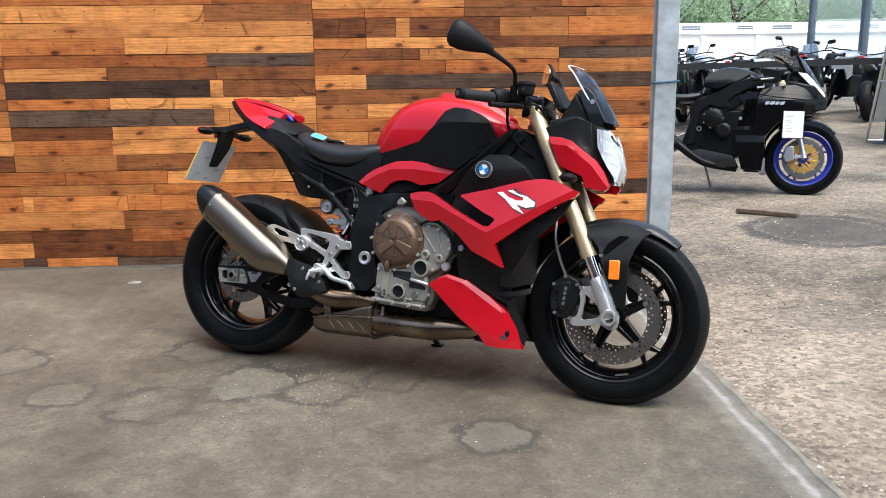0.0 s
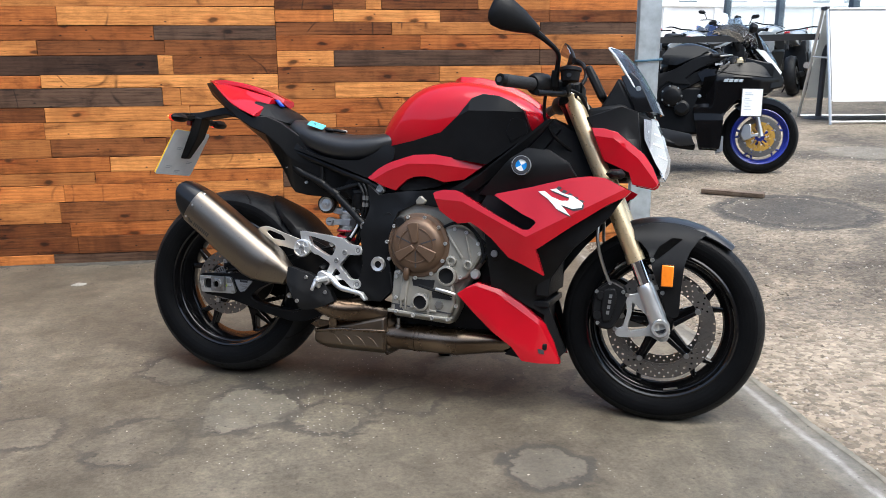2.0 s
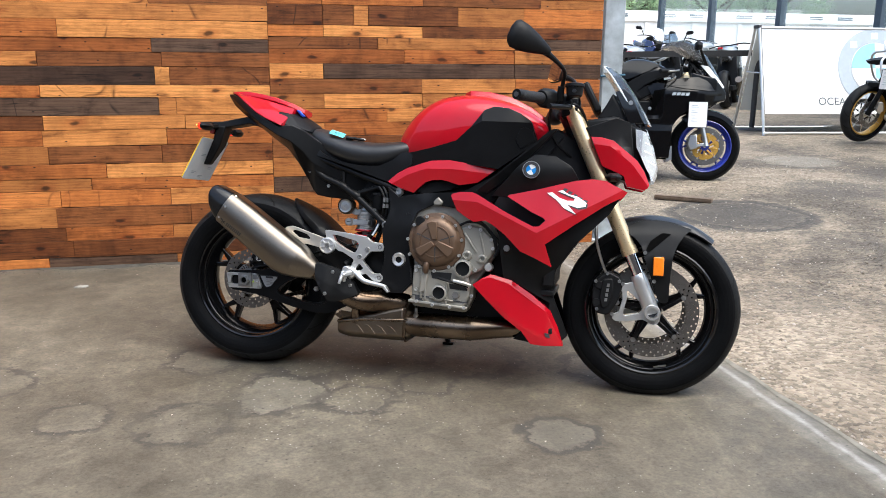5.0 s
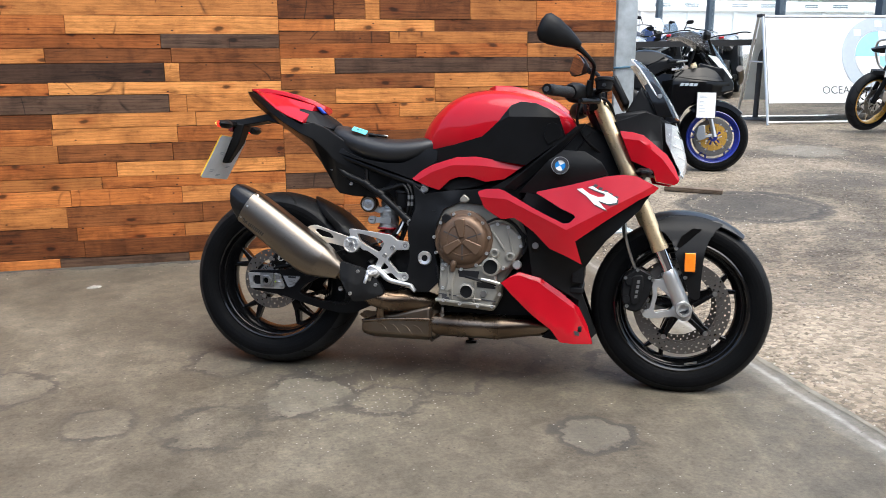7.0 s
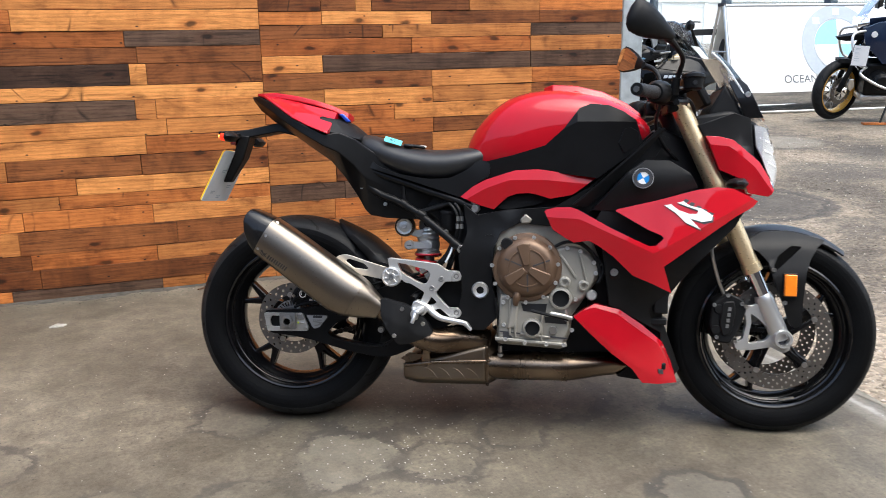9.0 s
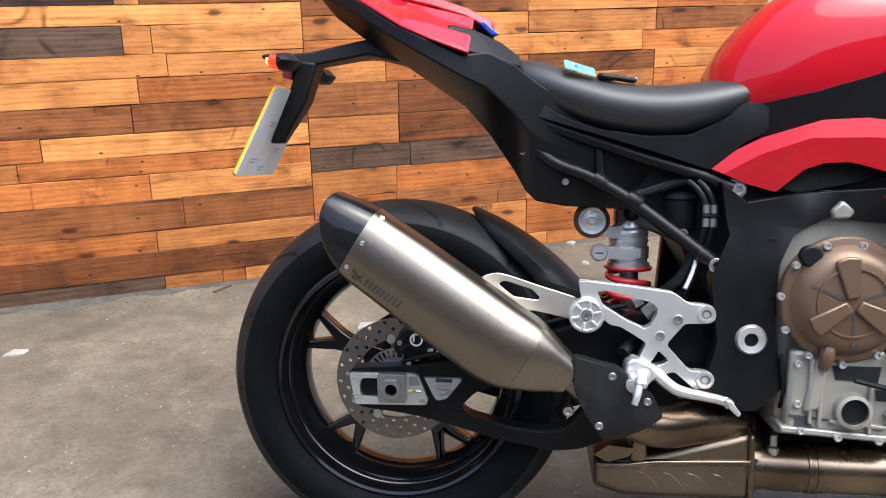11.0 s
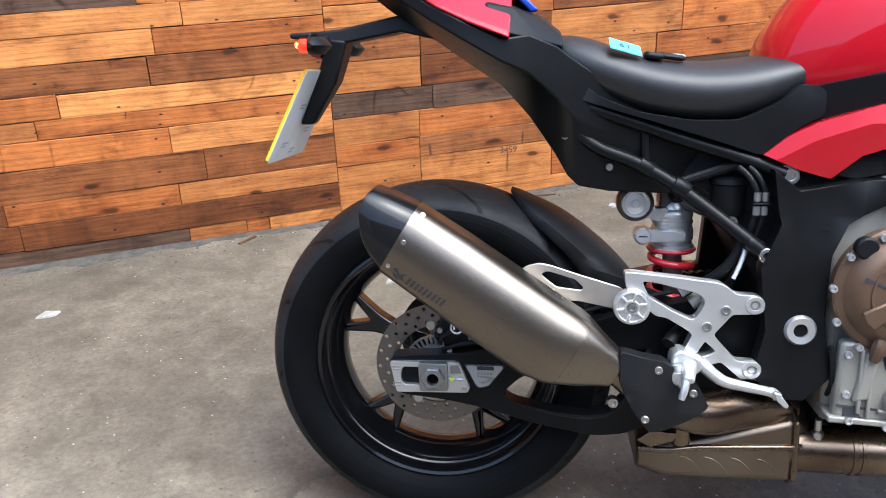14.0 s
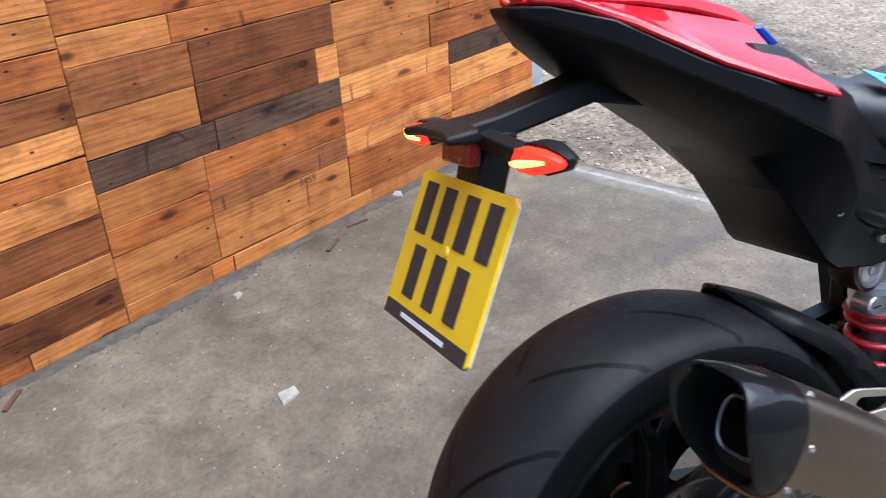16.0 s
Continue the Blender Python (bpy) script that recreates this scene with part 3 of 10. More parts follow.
def holed(outline, holes, y0, y1):
    """A plate with holes through it: outlines in x and z, from depth y0 to y1."""
    bm = bmesh.new()
    for y in (y0, y1):
        edges = []
        for loop in (outline, *holes):
            vs = [bm.verts.new((x, y, z)) for x, z in loop]
            edges += [bm.edges.new((vs[i], vs[(i + 1) % len(vs)])) for i in range(len(vs))]
        bmesh.ops.triangle_fill(bm, edges=edges, use_beauty=True)
        if y == y0:
            first = bm.verts[:]
    bm.verts.index_update()
    bm.verts.ensure_lookup_table()
    half_ = len(first)
    start = 0
    for loop in (outline, *holes):
        k = len(loop)
        for i in range(k):
            a, b = start + i, start + (i + 1) % k
            bm.faces.new([bm.verts[j] for j in (a, b, b + half_, a + half_)])
        start += k
    return bm


def panel(outline, depth, thick, step=0.03, side=-1, folds=()):
    """A shell with that outline in x and z; depth(x, z) is how far it stands from the middle plane, side which way;
    folds are polylines along which the depth breaks."""
    bm = bmesh.new()
    bm.faces.new([bm.verts.new((x, 0, z)) for x, z in outline])
    for axis, k in (((1, 0, 0), 0), ((0, 0, 1), 1)):
        lo, hi = min(p[k] for p in outline), max(p[k] for p in outline)
        c = lo + step
        while c < hi - step * 0.3:
            co = (c, 0, 0) if k == 0 else (0, 0, c)
            bmesh.ops.bisect_plane(bm, geom=bm.verts[:] + bm.edges[:] + bm.faces[:], plane_co=co, plane_no=axis)
            c += step
    for line in folds:
        for (xa, za), (xb, zb) in zip(line, line[1:]):
            bmesh.ops.bisect_plane(bm, geom=bm.verts[:] + bm.edges[:] + bm.faces[:], plane_co=(xa, 0, za), plane_no=(za - zb, 0, xb - xa))
    outer = bm.verts[:]
    rim = [e for e in bm.edges if len(e.link_faces) == 1]
    faces = bm.faces[:]
    inner = {}
    for v in outer:
        d = depth(v.co.x, v.co.z)
        v.co.y = side * d
        inner[v] = bm.verts.new((v.co.x, side * (d - thick), v.co.z))
    for f in faces:
        bm.faces.new([inner[v] for v in reversed(f.verts[:])])
    for e in rim:
        a, b = e.verts
        bm.faces.new((a, b, inner[b], inner[a]))
    return bm


def body(sections, hip=0.86):
    """A closed body along x from sections (x, bottom z, top z, half width, shoulder 0..1)."""
    rings = []
    for x, z0, z1, w, sh in sections:
        h = z1 - z0
        pts = [(0, z1), (w * (hip - 0.36), z1 - h * 0.03), (w * hip, z1 - h * (1 - sh) * 0.45), (w, z1 - h * (1 - sh)), (w * 0.97, z0 + h * 0.3), (w * 0.82, z0 + h * 0.04), (w * 0.3, z0)]
        ring = [(x, -y, z) for y, z in pts] + [(x, y, z) for y, z in reversed(pts[1:])]
        rings.append(ring)
    return skin(bmesh.new(), rings)


def smoothed(ob, levels=2):
    s = ob.modifiers.new("subsurf", "SUBSURF")
    s.levels = s.render_levels = levels
    return ob


def bolts(name, places, radius, height, mat, parent, y_out=-1):
    """Socket-head bolts, each a part; places are (x, y, z) of the head's foot."""
    first = None
    for p in places:
        if first is None:
            bm = lathe(bmesh.new(), [(0, y_out * height * 0.45), (radius * 0.5, y_out * height * 0.45), (radius * 0.55, y_out * height), (radius * 0.9, y_out * height), (radius, y_out * height * 0.8), (radius, 0)], sides=10)
            first = part(name, bm, mat, parent)
            first.location = p
        else:
            ob = new(name, first.data)
            ob.parent, ob.location = parent, p
    return first

# ---- the place: slab, yard, plank wall, post, roof ----
EDGE_X = 1.80


def yard_z(x, y):
    """The yard climbs gently away from the slab."""
    if x < EDGE_X:
        return -0.05
    return -0.012 + 0.021 * min(26.0, max(0.0, (x - EDGE_X) + (y - 1.0)))


floor = finish("floor", new_box((-9, -9, -0.2), (EDGE_X, 6.0, 0)), M_CONCRETE, smooth=0)
tagged(floor, "grey-brown concrete floor slab with dried puddle rims", "floor", kind="structure")

bm = bmesh.new()
random.seed(5)
rings = []
yy = -9.0
while yy < 6.0:
    j = random.uniform(-0.012, 0.012)
    rings.append([(EDGE_X - 0.012 + j, yy, 0.0015), (EDGE_X + 0.004 + random.uniform(-0.012, 0.012), yy, 0.003), (EDGE_X + 0.016, yy, -0.03)])
    yy += 0.11
skin(bm, rings, closed=False)
edge = finish("slab_edge", bm, simple("pale_worn_edge", (0.17, 0.155, 0.125), 0.75, vary=0.3, scale=14, bump=0.5, dirt=0.5), smooth=0)
tagged(edge, "pale worn edge of the concrete slab", "slab edge", kind="structure")

xs = sorted({*[-400, -200, -100, -50, -20, -9, 0, 1.0, EDGE_X - 0.001, EDGE_X], *[EDGE_X + 0.3 * i for i in range(1, 60)], 24, 30, 40, 60, 100, 200, 400})
ys = sorted({*[-400, -200, -100, -50, -20], *[-9 + 0.4 * i for i in range(72)], 24, 30, 40, 60, 100, 200, 400})
bm = bmesh.new()
grid = [[bm.verts.new((x, y, yard_z(x, y) + (0.012 * noise.noise((x * 1.3, y * 1.3, 0)) if x > EDGE_X + 0.2 and -9 < y < 19 else 0))) for y in ys] for x in xs]
for a, b in zip(grid, grid[1:]):
    for i in range(len(ys) - 1):
        bm.faces.new((a[i], b[i], b[i + 1], a[i + 1]))
ground = finish("ground", bm, M_GRAVEL)
tagged(ground, "brown wet gravel yard with dark puddle stains", "ground", kind="structure")

# loose stones on the yard, nearest the slab
random.seed(11)
bm = bmesh.new()
for i in range(5200):
    u = random.random() ** 1.7
    x, y = EDGE_X + 0.03 + u * 4.2, random.uniform(-2.0, 4.6)
    r = random.uniform(0.003, 0.0085)
    c = Vector((x, y, yard_z(x, y) + r * 0.3))
    top = [bm.verts.new(c + Vector((math.cos(a) * r * random.uniform(0.7, 1.3), math.sin(a) * r * random.uniform(0.7, 1.3), 0))) for a in (0.2, 1.5, 2.8, 4.0, 5.3)]
    tip, low = bm.verts.new(c + Vector((0, 0, r * 0.7))), bm.verts.new(c - Vector((0, 0, r)))
    for k in range(5):
        bm.faces.new((top[k], top[(k + 1) % 5], tip))
        bm.faces.new((top[(k + 1) % 5], top[k], low))
n = Nodes("loose_stones")
geo = n.node("ShaderNodeNewGeometry")
n.set(Base_Color=n.ramp(geo.outputs["Random Per Island"], [(0.0, (0.14, 0.115, 0.09)), (0.6, (0.27, 0.225, 0.18)), (1.0, (0.46, 0.42, 0.37))]), Roughness=0.85)
tagged(finish("gravel", bm, n.mat, smooth=0), "loose small brown and grey gravel stones on the yard", "gravel", kind="stuff")

# crumbs and chips of stone on the slab
bm = bmesh.new()
for i in range(240):
    x, y = random.uniform(-1.8, 1.75), random.uniform(-1.6, 1.6)
    if random.random() < 0.35:
        y = 1.62 - abs(random.gauss(0, 0.12))
    r = random.uniform(0.0015, 0.005)
    c = Vector((x, y, r * 0.3))
    top = [bm.verts.new(c + Vector((math.cos(a) * r * random.uniform(0.6, 1.4), math.sin(a) * r * random.uniform(0.6, 1.4), 0))) for a in (0.2, 2.2, 4.2)]
    tip = bm.verts.new(c + Vector((0, 0, r * 0.6)))
    for k in range(3):
        bm.faces.new((top[k], top[(k + 1) % 3], tip))
tagged(finish("floor_grit", bm, n.mat, smooth=0), "scattered pale grit and chips on the concrete", "grit", kind="stuff")

# dirt and crumbs gathered along the foot of the wall
bm = bmesh.new()
dirt_rng = random.Random(8)
line = []
for i in range(420):
    x = -4.9 + 0.0166 * i
    reach = 0.055 + 0.05 * noise.noise((x * 2.1, 3.0, 0)) + 0.03 * noise.noise((x * 9.0, 7.0, 0)) + dirt_rng.uniform(-0.008, 0.008)
    line.append([(x, 1.68 - max(0.01, reach), 0.0010), (x, 1.70, 0.0016)])
skin(bm, line, closed=False)
for i in range(900):
    x, y, r = dirt_rng.uniform(-3.0, 2.05), 1.655 - abs(dirt_rng.gauss(0, 0.055)), dirt_rng.uniform(0.0012, 0.0042)
    ring_ = [bm.verts.new((x + math.cos(a) * r * dirt_rng.uniform(0.6, 1.4), y + math.sin(a) * r * dirt_rng.uniform(0.6, 1.4), 0.001)) for a in (0.2, 2.2, 4.2)]
    tip = bm.verts.new((x, y, 0.001 + r * 0.7))
    for k in range(3):
        bm.faces.new((ring_[k], ring_[(k + 1) % 3], tip))
tagged(finish("wall_foot_dirt", bm, simple("dark_swept_dirt", (0.060, 0.054, 0.045), 0.9, vary=0.45, scale=25, bump=0.8), smooth=0), "dark dirt and crumbs gathered along the wall foot", "dirt", kind="stuff")

# chips and splinters lying on the slab
for x, y, size, turn in ((0.20, 1.085, 0.036, 20), (1.20, 1.645, 0.03, 60), (-0.815, 1.25, 0.035, 10), (1.13, 1.39, 0.026, 80), (0.42, 1.55, 0.02, 35)):
    bm = bmesh.new()
    o = [(math.cos(a) * size * k, math.sin(a) * size * k * 0.75) for a, k in ((0.1, 1.0), (0.9, 0.7), (1.7, 1.05), (2.6, 0.75), (3.4, 1.1), (4.3, 0.7), (5.3, 0.9))]
    skin(bm, [[(u, v, 0) for u, v in o], [(u * 0.9, v * 0.9, 0.005) for u, v in o], [(u * 0.7, v * 0.7, 0.007) for u, v in o]])
    c = finish("concrete_chip", bm, simple("pale_chip", (0.25, 0.24, 0.215), 0.8, vary=0.2, scale=60, bump=0.5))
    c.matrix_world = pose(x, y, 0.0, 0, 0, turn)
    tagged(c, "pale flake of concrete lying on the floor", "concrete chip", "chips on the floor")
for x, y, turn in ((0.79, 1.55, 25), (0.95, 1.60, -10), (-0.2, 1.6, 40)):
    c = finish("wood_splinter", new_box((-0.04, -0.006, 0), (0.04, 0.006, 0.006)), WOOD["D"], smooth=0)
    c.matrix_world = pose(x, y, 0, 0, 0, turn)
    tagged(c, "thin brown splinter of wood on the floor", "splinter", "splinters on the floor")

# post and roof
WALL_Y, WALL_END = 1.675, 2.10
post = thing("steel_post", pose(2.19, 1.80, 0), "galvanised steel roof post at the end of the plank wall", "post")
bm = prism(bmesh.new(), [(-0.07, 0), (0.07, 0), (0.07, 4.6), (-0.07, 4.6)], -0.07, 0.07)
part("shaft", bm, M_GALV, post, bevel=0.012)
part("base_plate", new_box((-0.11, -0.11, -0.02), (0.11, 0.11, 0.02)), M_GALV, post, bevel=0.003)
bm = bmesh.new()
tube(bm, [(-0.078, -0.078, 1.02), (0.078, -0.078, 1.03), (0.078, 0.078, 1.03), (-0.078, 0.078, 1.02), (-0.078, -0.078, 1.02)], 0.006, 8, 1)
part("cable_tie", bm, simple("blue_cord", (0.03, 0.10, 0.16), 0.6), post, "dark blue cord tied round the post")

# plain unseen walls close the yard behind and beside the viewer, blocking low light
M_UNSEEN_WALL = simple("brown_unseen_wall", (0.16, 0.125, 0.10), 0.7, vary=0.2, scale=4)
tagged(finish("wall_south", new_box((-7.0, -6.2, -0.05), (9.0, -6.0, 3.4)), M_UNSEEN_WALL, smooth=0), "plain brown unseen wall, added to block low light", "wall", kind="structure")
tagged(finish("wall_west", new_box((-7.2, -6.2, -0.05), (-7.0, 1.9, 3.4)), M_UNSEEN_WALL, smooth=0), "plain brown unseen wall, added to block low light", "wall", kind="structure")

# plank wall: a backing of battens, and every plank a piece of its own
wall = finish("wall_planks", new_box((-5.0, WALL_Y + 0.024, 0.0), (WALL_END - 0.01, WALL_Y + 0.06, 3.0)), WOOD["D"], smooth=0)
tagged(wall, "wall clad in reclaimed pallet planks in orange and dark brown", "wall", kind="structure")
random.seed(21)


def plank(x0, x1, z0, z1, tone):
    """One board, with a small gap round it and its own slight set and skew."""
    g = random.uniform(0.0004, 0.0015)
    out = random.uniform(0, 0.004)
    dz = random.uniform(-0.002, 0.002)
    a, b = x0 + g, x1 - g
    c = 0.0014
    bm = bmesh.new()
    cx, cz = (a + b) / 2, (z0 + z1) / 2
    hx, hz = (b - a) / 2, (z1 - z0) / 2 - g
    front = [(-hx + c, -hz + c), (hx - c, -hz + c), (hx - c, hz - c), (-hx + c, hz - c)]
    back = [(-hx, -hz), (hx, -hz), (hx, hz), (-hx, hz)]
    rings = [[(x, 0.022, z + dz * (1 if x > 0 else -1)) for x, z in back], [(x, c, z + dz * (1 if x > 0 else -1)) for x, z in back], [(x, 0, z + dz * (1 if x > 0 else -1)) for x, z in front]]
    skin(bm, rings)
    ob = finish("plank", bm, WOOD[tone], wall, smooth=0)
    ob.location = (cx, WALL_Y - out, cz)


def row(z0, z1, spec):
    """One course: 'x tone x tone ... x', from left to right."""
    f = spec.split()
    stops = [float(v) for v in f[0::2]]
    for i, tone in enumerate(f[1::2]):
        plank(stops[i], stops[i + 1], z0, z1, tone)

# ---- the red naked motorcycle, leaning on its side stand ----
M_BADGE = simple("badge_blue", (0.02, 0.22, 0.62), 0.3)
BIKE_POSE = pose(0.036, 0.079, 0, 0, 0, -24.6) @ pose(0, 0, 0, -11, 0, 0)


def perforated_ring(bm, r0, r1, y0, y1, rows=3, count=36, hole=0.42):
    """A disc ring with drilled holes, in staggered rows."""
    dr = (r1 - r0) / rows
    cells = []
    for i in range(rows):
        for k in range(count):
            cells.append((i, k, (i + k) % 2 == 0))
    cache = {}

    def vert(r, a, y):
        key = (round(r, 5), round(a % (2 * math.pi), 5), y)
        if key not in cache:
            cache[key] = bm.verts.new((r * math.cos(a), y, r * math.sin(a)))
        return cache[key]

    da = 2 * math.pi / count
    for i, k, holed in cells:
        ra, rb = r0 + i * dr, r0 + (i + 1) * dr
        a0, a1 = k * da, (k + 1) * da
        rm, am = (ra + rb) / 2, (a0 + a1) / 2
        outer = [(ra, a0), (ra, am), (ra, a1), (rm, a1), (rb, a1), (rb, am), (rb, a0), (rm, a0)]
        size = hole * dr * 0.72
        inner = []
        for r, a in outer:
            ux, uy = (r - rm), (a - am) * rm
            l = math.hypot(ux, uy)
            inner.append((rm + ux / l * size, am + uy / l * size / rm))
        for y in (y0, y1):
            o = [vert(r, a, y) for r, a in outer]
            if not holed:
                bm.faces.new(o)
                continue
            q = [vert(r, a, y) for r, a in inner]
            for j in range(8):
                m = (j + 1) % 8
                bm.faces.new((o[j], o[m], q[m], q[j]))
        if holed:
            for j in range(8):
                m = (j + 1) % 8
                bm.faces.new((vert(*inner[j], y0), vert(*inner[m], y0), vert(*inner[m], y1), vert(*inner[j], y1)))
    for r in (r0, r1):
        for k in range(count):
            for a0, a1 in ((k * da, (k + 0.5) * da), ((k + 0.5) * da, (k + 1) * da)):
                bm.faces.new((vert(r, a0, y0), vert(r, a1, y0), vert(r, a1, y1), vert(r, a0, y1)))
    return bm


def wheel(parent, centre, radius, half, rim_r, tyre_mat, rim_mat, spokes=5, phase=0.0, label=""):
    """Tyre, rim, hub and forked spokes, in the wheel's own space."""
    hub = new("wheel")
    hub.parent, hub.location = parent, centre
    if label:
        hub["label"] = label
    w = half
    prof = [(rim_r - 0.004, 0.72 * w), (rim_r + 0.008, 0.86 * w), (rim_r + 0.3 * (radius - rim_r), 0.98 * w), (rim_r + 0.55 * (radius - rim_r), 1.0 * w),
            (rim_r + 0.74 * (radius - rim_r), 0.9 * w), (rim_r + 0.89 * (radius - rim_r), 0.64 * w), (rim_r + 0.97 * (radius - rim_r), 0.34 * w), (radius, 0.0)]
    prof = prof + [(r, -y) for r, y in reversed(prof[:-1])]
    part("tyre", lathe(bmesh.new(), prof, sides=96, loop=True), tyre_mat, hub, smooth=60)
    q = 0.76 * w
    rim = [(rim_r + 0.005, q), (rim_r + 0.004, q + 0.005), (rim_r - 0.001, q + 0.0075), (rim_r - 0.006, q + 0.005), (rim_r - 0.008, q - 0.002), (rim_r - 0.011, q - 0.006), (rim_r - 0.013, q * 0.80),
           (rim_r - 0.017, q * 0.76), (rim_r - 0.024, q * 0.60), (rim_r - 0.034, q * 0.34), (rim_r - 0.038, q * 0.12)]
    rim = rim + [(r, -y) for r, y in reversed(rim)]
    rim += [(rim_r - 0.014, -q * 0.5), (rim_r - 0.014, q * 0.5)]
    part("rim", lathe(bmesh.new(), rim, sides=96, loop=True), rim_mat, hub, smooth=30)
    hr = 0.042
    part("hub", lathe(bmesh.new(), [(0.012, -0.05), (hr - 0.006, -0.05), (hr, -0.03), (hr, 0.03), (hr - 0.006, 0.05), (0.012, 0.05)], sides=32, loop=True), rim_mat, hub)
    inner = rim_r - 0.032
    for k in range(spokes):
        a = phase + 2 * math.pi * k / spokes
        ca, sa = math.cos(a), math.sin(a)

        def at(r, side):
            return (r * ca - side * sa, r * sa + side * ca)

        o = [(hr - 0.008, -0.020), (0.55 * inner, -0.014), (0.70 * inner, -0.019), (inner - 0.012, -0.036), (inner + 0.004, -0.046), (inner + 0.006, -0.026), (inner + 0.006, 0.026), (inner + 0.004, 0.046), (inner - 0.012, 0.036), (0.70 * inner, 0.019), (0.55 * inner, 0.014), (hr - 0.008, 0.020)]
        h = [(0.76 * inner, 0.0), (inner - 0.004, -0.024), (inner - 0.002, 0.0), (inner - 0.004, 0.024)]
        part("spoke", holed([at(*p) for p in o], [[at(*p) for p in h]], -0.017, 0.017), rim_mat, hub, bevel=0.004)
    return hub


def brake_disc(parent, y, r0, r1, mat, carrier_mat, rows=3, count=40, arms=8):
    d = part("brake_disc", perforated_ring(bmesh.new(), r0, r1, y - 0.0025, y + 0.0025, rows, count), mat, parent, smooth=0)
    for k in range(arms):
        a = 2 * math.pi * k / arms + 0.2
        bm = bmesh.new()
        beam(bm, (0.038 * math.cos(a), y, 0.038 * math.sin(a)), (r0 * 1.02 * math.cos(a + 0.25), y, r0 * 1.02 * math.sin(a + 0.25)), 0.016, 0.006, 0.011, 0.006)
        part("disc_arm", bm, carrier_mat, d, bevel=0.0015)
        bm = lathe(bmesh.new(), [(0, -0.005), (0.008, -0.005), (0.009, 0), (0.008, 0.005), (0, 0.005)], (r0 * 1.02 * math.cos(a + 0.25), y, r0 * 1.02 * math.sin(a + 0.25)), 12)
        part("disc_rivet", bm, M_STEEL, d)
    return d


def both(make):
    for s in (-1, 1):
        make(s)


def lerp_table(table, x):
    if x <= table[0][0]:
        return table[0][1]
    for (a, va), (b, vb) in zip(table, table[1:]):
        if x <= b:
            t = (x - a) / (b - a)
            return va + (vb - va) * t
    return table[-1][1]


def red_motorcycle(m):
    bike = thing("motorcycle", m, "red and black naked sport motorcycle parked on its side stand", "motorcycle")

    # wheels
    rw = wheel(bike, (0, 0, 0.313), 0.320, 0.098, 0.222, M_TYRE_R, M_GLOSS, phase=0.244)
    fw = wheel(bike, (1.452, 0, 0.290), 0.302, 0.061, 0.220, M_TYRE_F, M_GLOSS, phase=0.47)
    brake_disc(rw, -0.088, 0.072, 0.110, M_DISC, M_DISC, 3, 44, 5)
    bm = lathe(bmesh.new(), [(0.030, -0.101), (0.0415, -0.101), (0.0415, -0.098), (0.030, -0.098)], sides=40, loop=True)
    lathe(bm, [(0.0545, -0.101), (0.058, -0.101), (0.058, -0.098), (0.0545, -0.098)], sides=40, loop=True)
    for k in range(36):
        a = 2 * math.pi * k / 36
        beam(bm, (0.0405 * math.cos(a), -0.0995, 0.0405 * math.sin(a)), (0.0555 * math.cos(a), -0.0995, 0.0555 * math.sin(a)), 0.0042, 0.003)
    part("abs_ring", bm, M_FORGED, rw, "toothed steel sensor ring")
    for s in (-1, 1):
        brake_disc(fw, s * 0.074, 0.114, 0.158, M_DISC, M_GLOSS, 4, 72, 5)
    bm = bmesh.new()
    tube(bm, [(0.0, 0.0, -0.188), (0.0, 0.0, -0.205)], 0.003, 6, 1)
    part("valve_stem", bm, M_SILVER, fw)
    bm = prism(bmesh.new(), [(0.02, -0.193), (0.06, -0.184), (0.062, -0.189), (0.02, -0.198)], -0.055, -0.049)
    part("wheel_weight", bm, M_STEEL, fw)

    # swing arm: one deep box section with a long window
    near = rounded([(-0.078, 0.343), (0.046, 0.350), (0.106, 0.362), (0.18, 0.385), (0.32, 0.428), (0.42, 0.452), (0.56, 0.462), (0.605, 0.42), (0.56, 0.35), (0.46, 0.292), (0.380, 0.236), (0.326, 0.212), (0.277, 0.207), (0.184, 0.224), (0.064, 0.257), (0.011, 0.266), (-0.062, 0.274)], 0.014)
    window = rounded([(0.118, 0.279), (0.145, 0.306), (0.20, 0.336), (0.30, 0.366), (0.37, 0.368), (0.352, 0.312), (0.322, 0.272), (0.300, 0.249), (0.259, 0.242), (0.200, 0.249), (0.136, 0.265)], 0.010)
    arm = part("swing_arm", holed(near, [window], -0.136, -0.10), M_FRAME, bike, "black box-section swing arm", bevel=0.006)
    part("swing_arm_rib", tube(bmesh.new(), [(0.118, -0.1355, 0.277), (0.136, -0.1355, 0.261), (0.200, -0.1355, 0.245), (0.259, -0.1355, 0.238), (0.302, -0.1355, 0.245), (0.326, -0.1355, 0.270)], 0.0022, 6), M_FRAME, arm)
    part("swing_arm_far", holed(near, [window], 0.105, 0.14), M_FRAME, bike, bevel=0.006)
    part("swing_arm_bridge", new_box((0.40, -0.11, 0.34), (0.50, 0.12, 0.42)), M_FRAME, bike, bevel=0.01)
    slot = [(-0.048 + 0.0165 * math.cos(a) * 0.5, 0.3115 + 0.0165 * math.sin(a)) for a in (math.pi / 2 + math.pi * k / 8 for k in range(9))] + [(-0.010, 0.295), (-0.010, 0.328)]
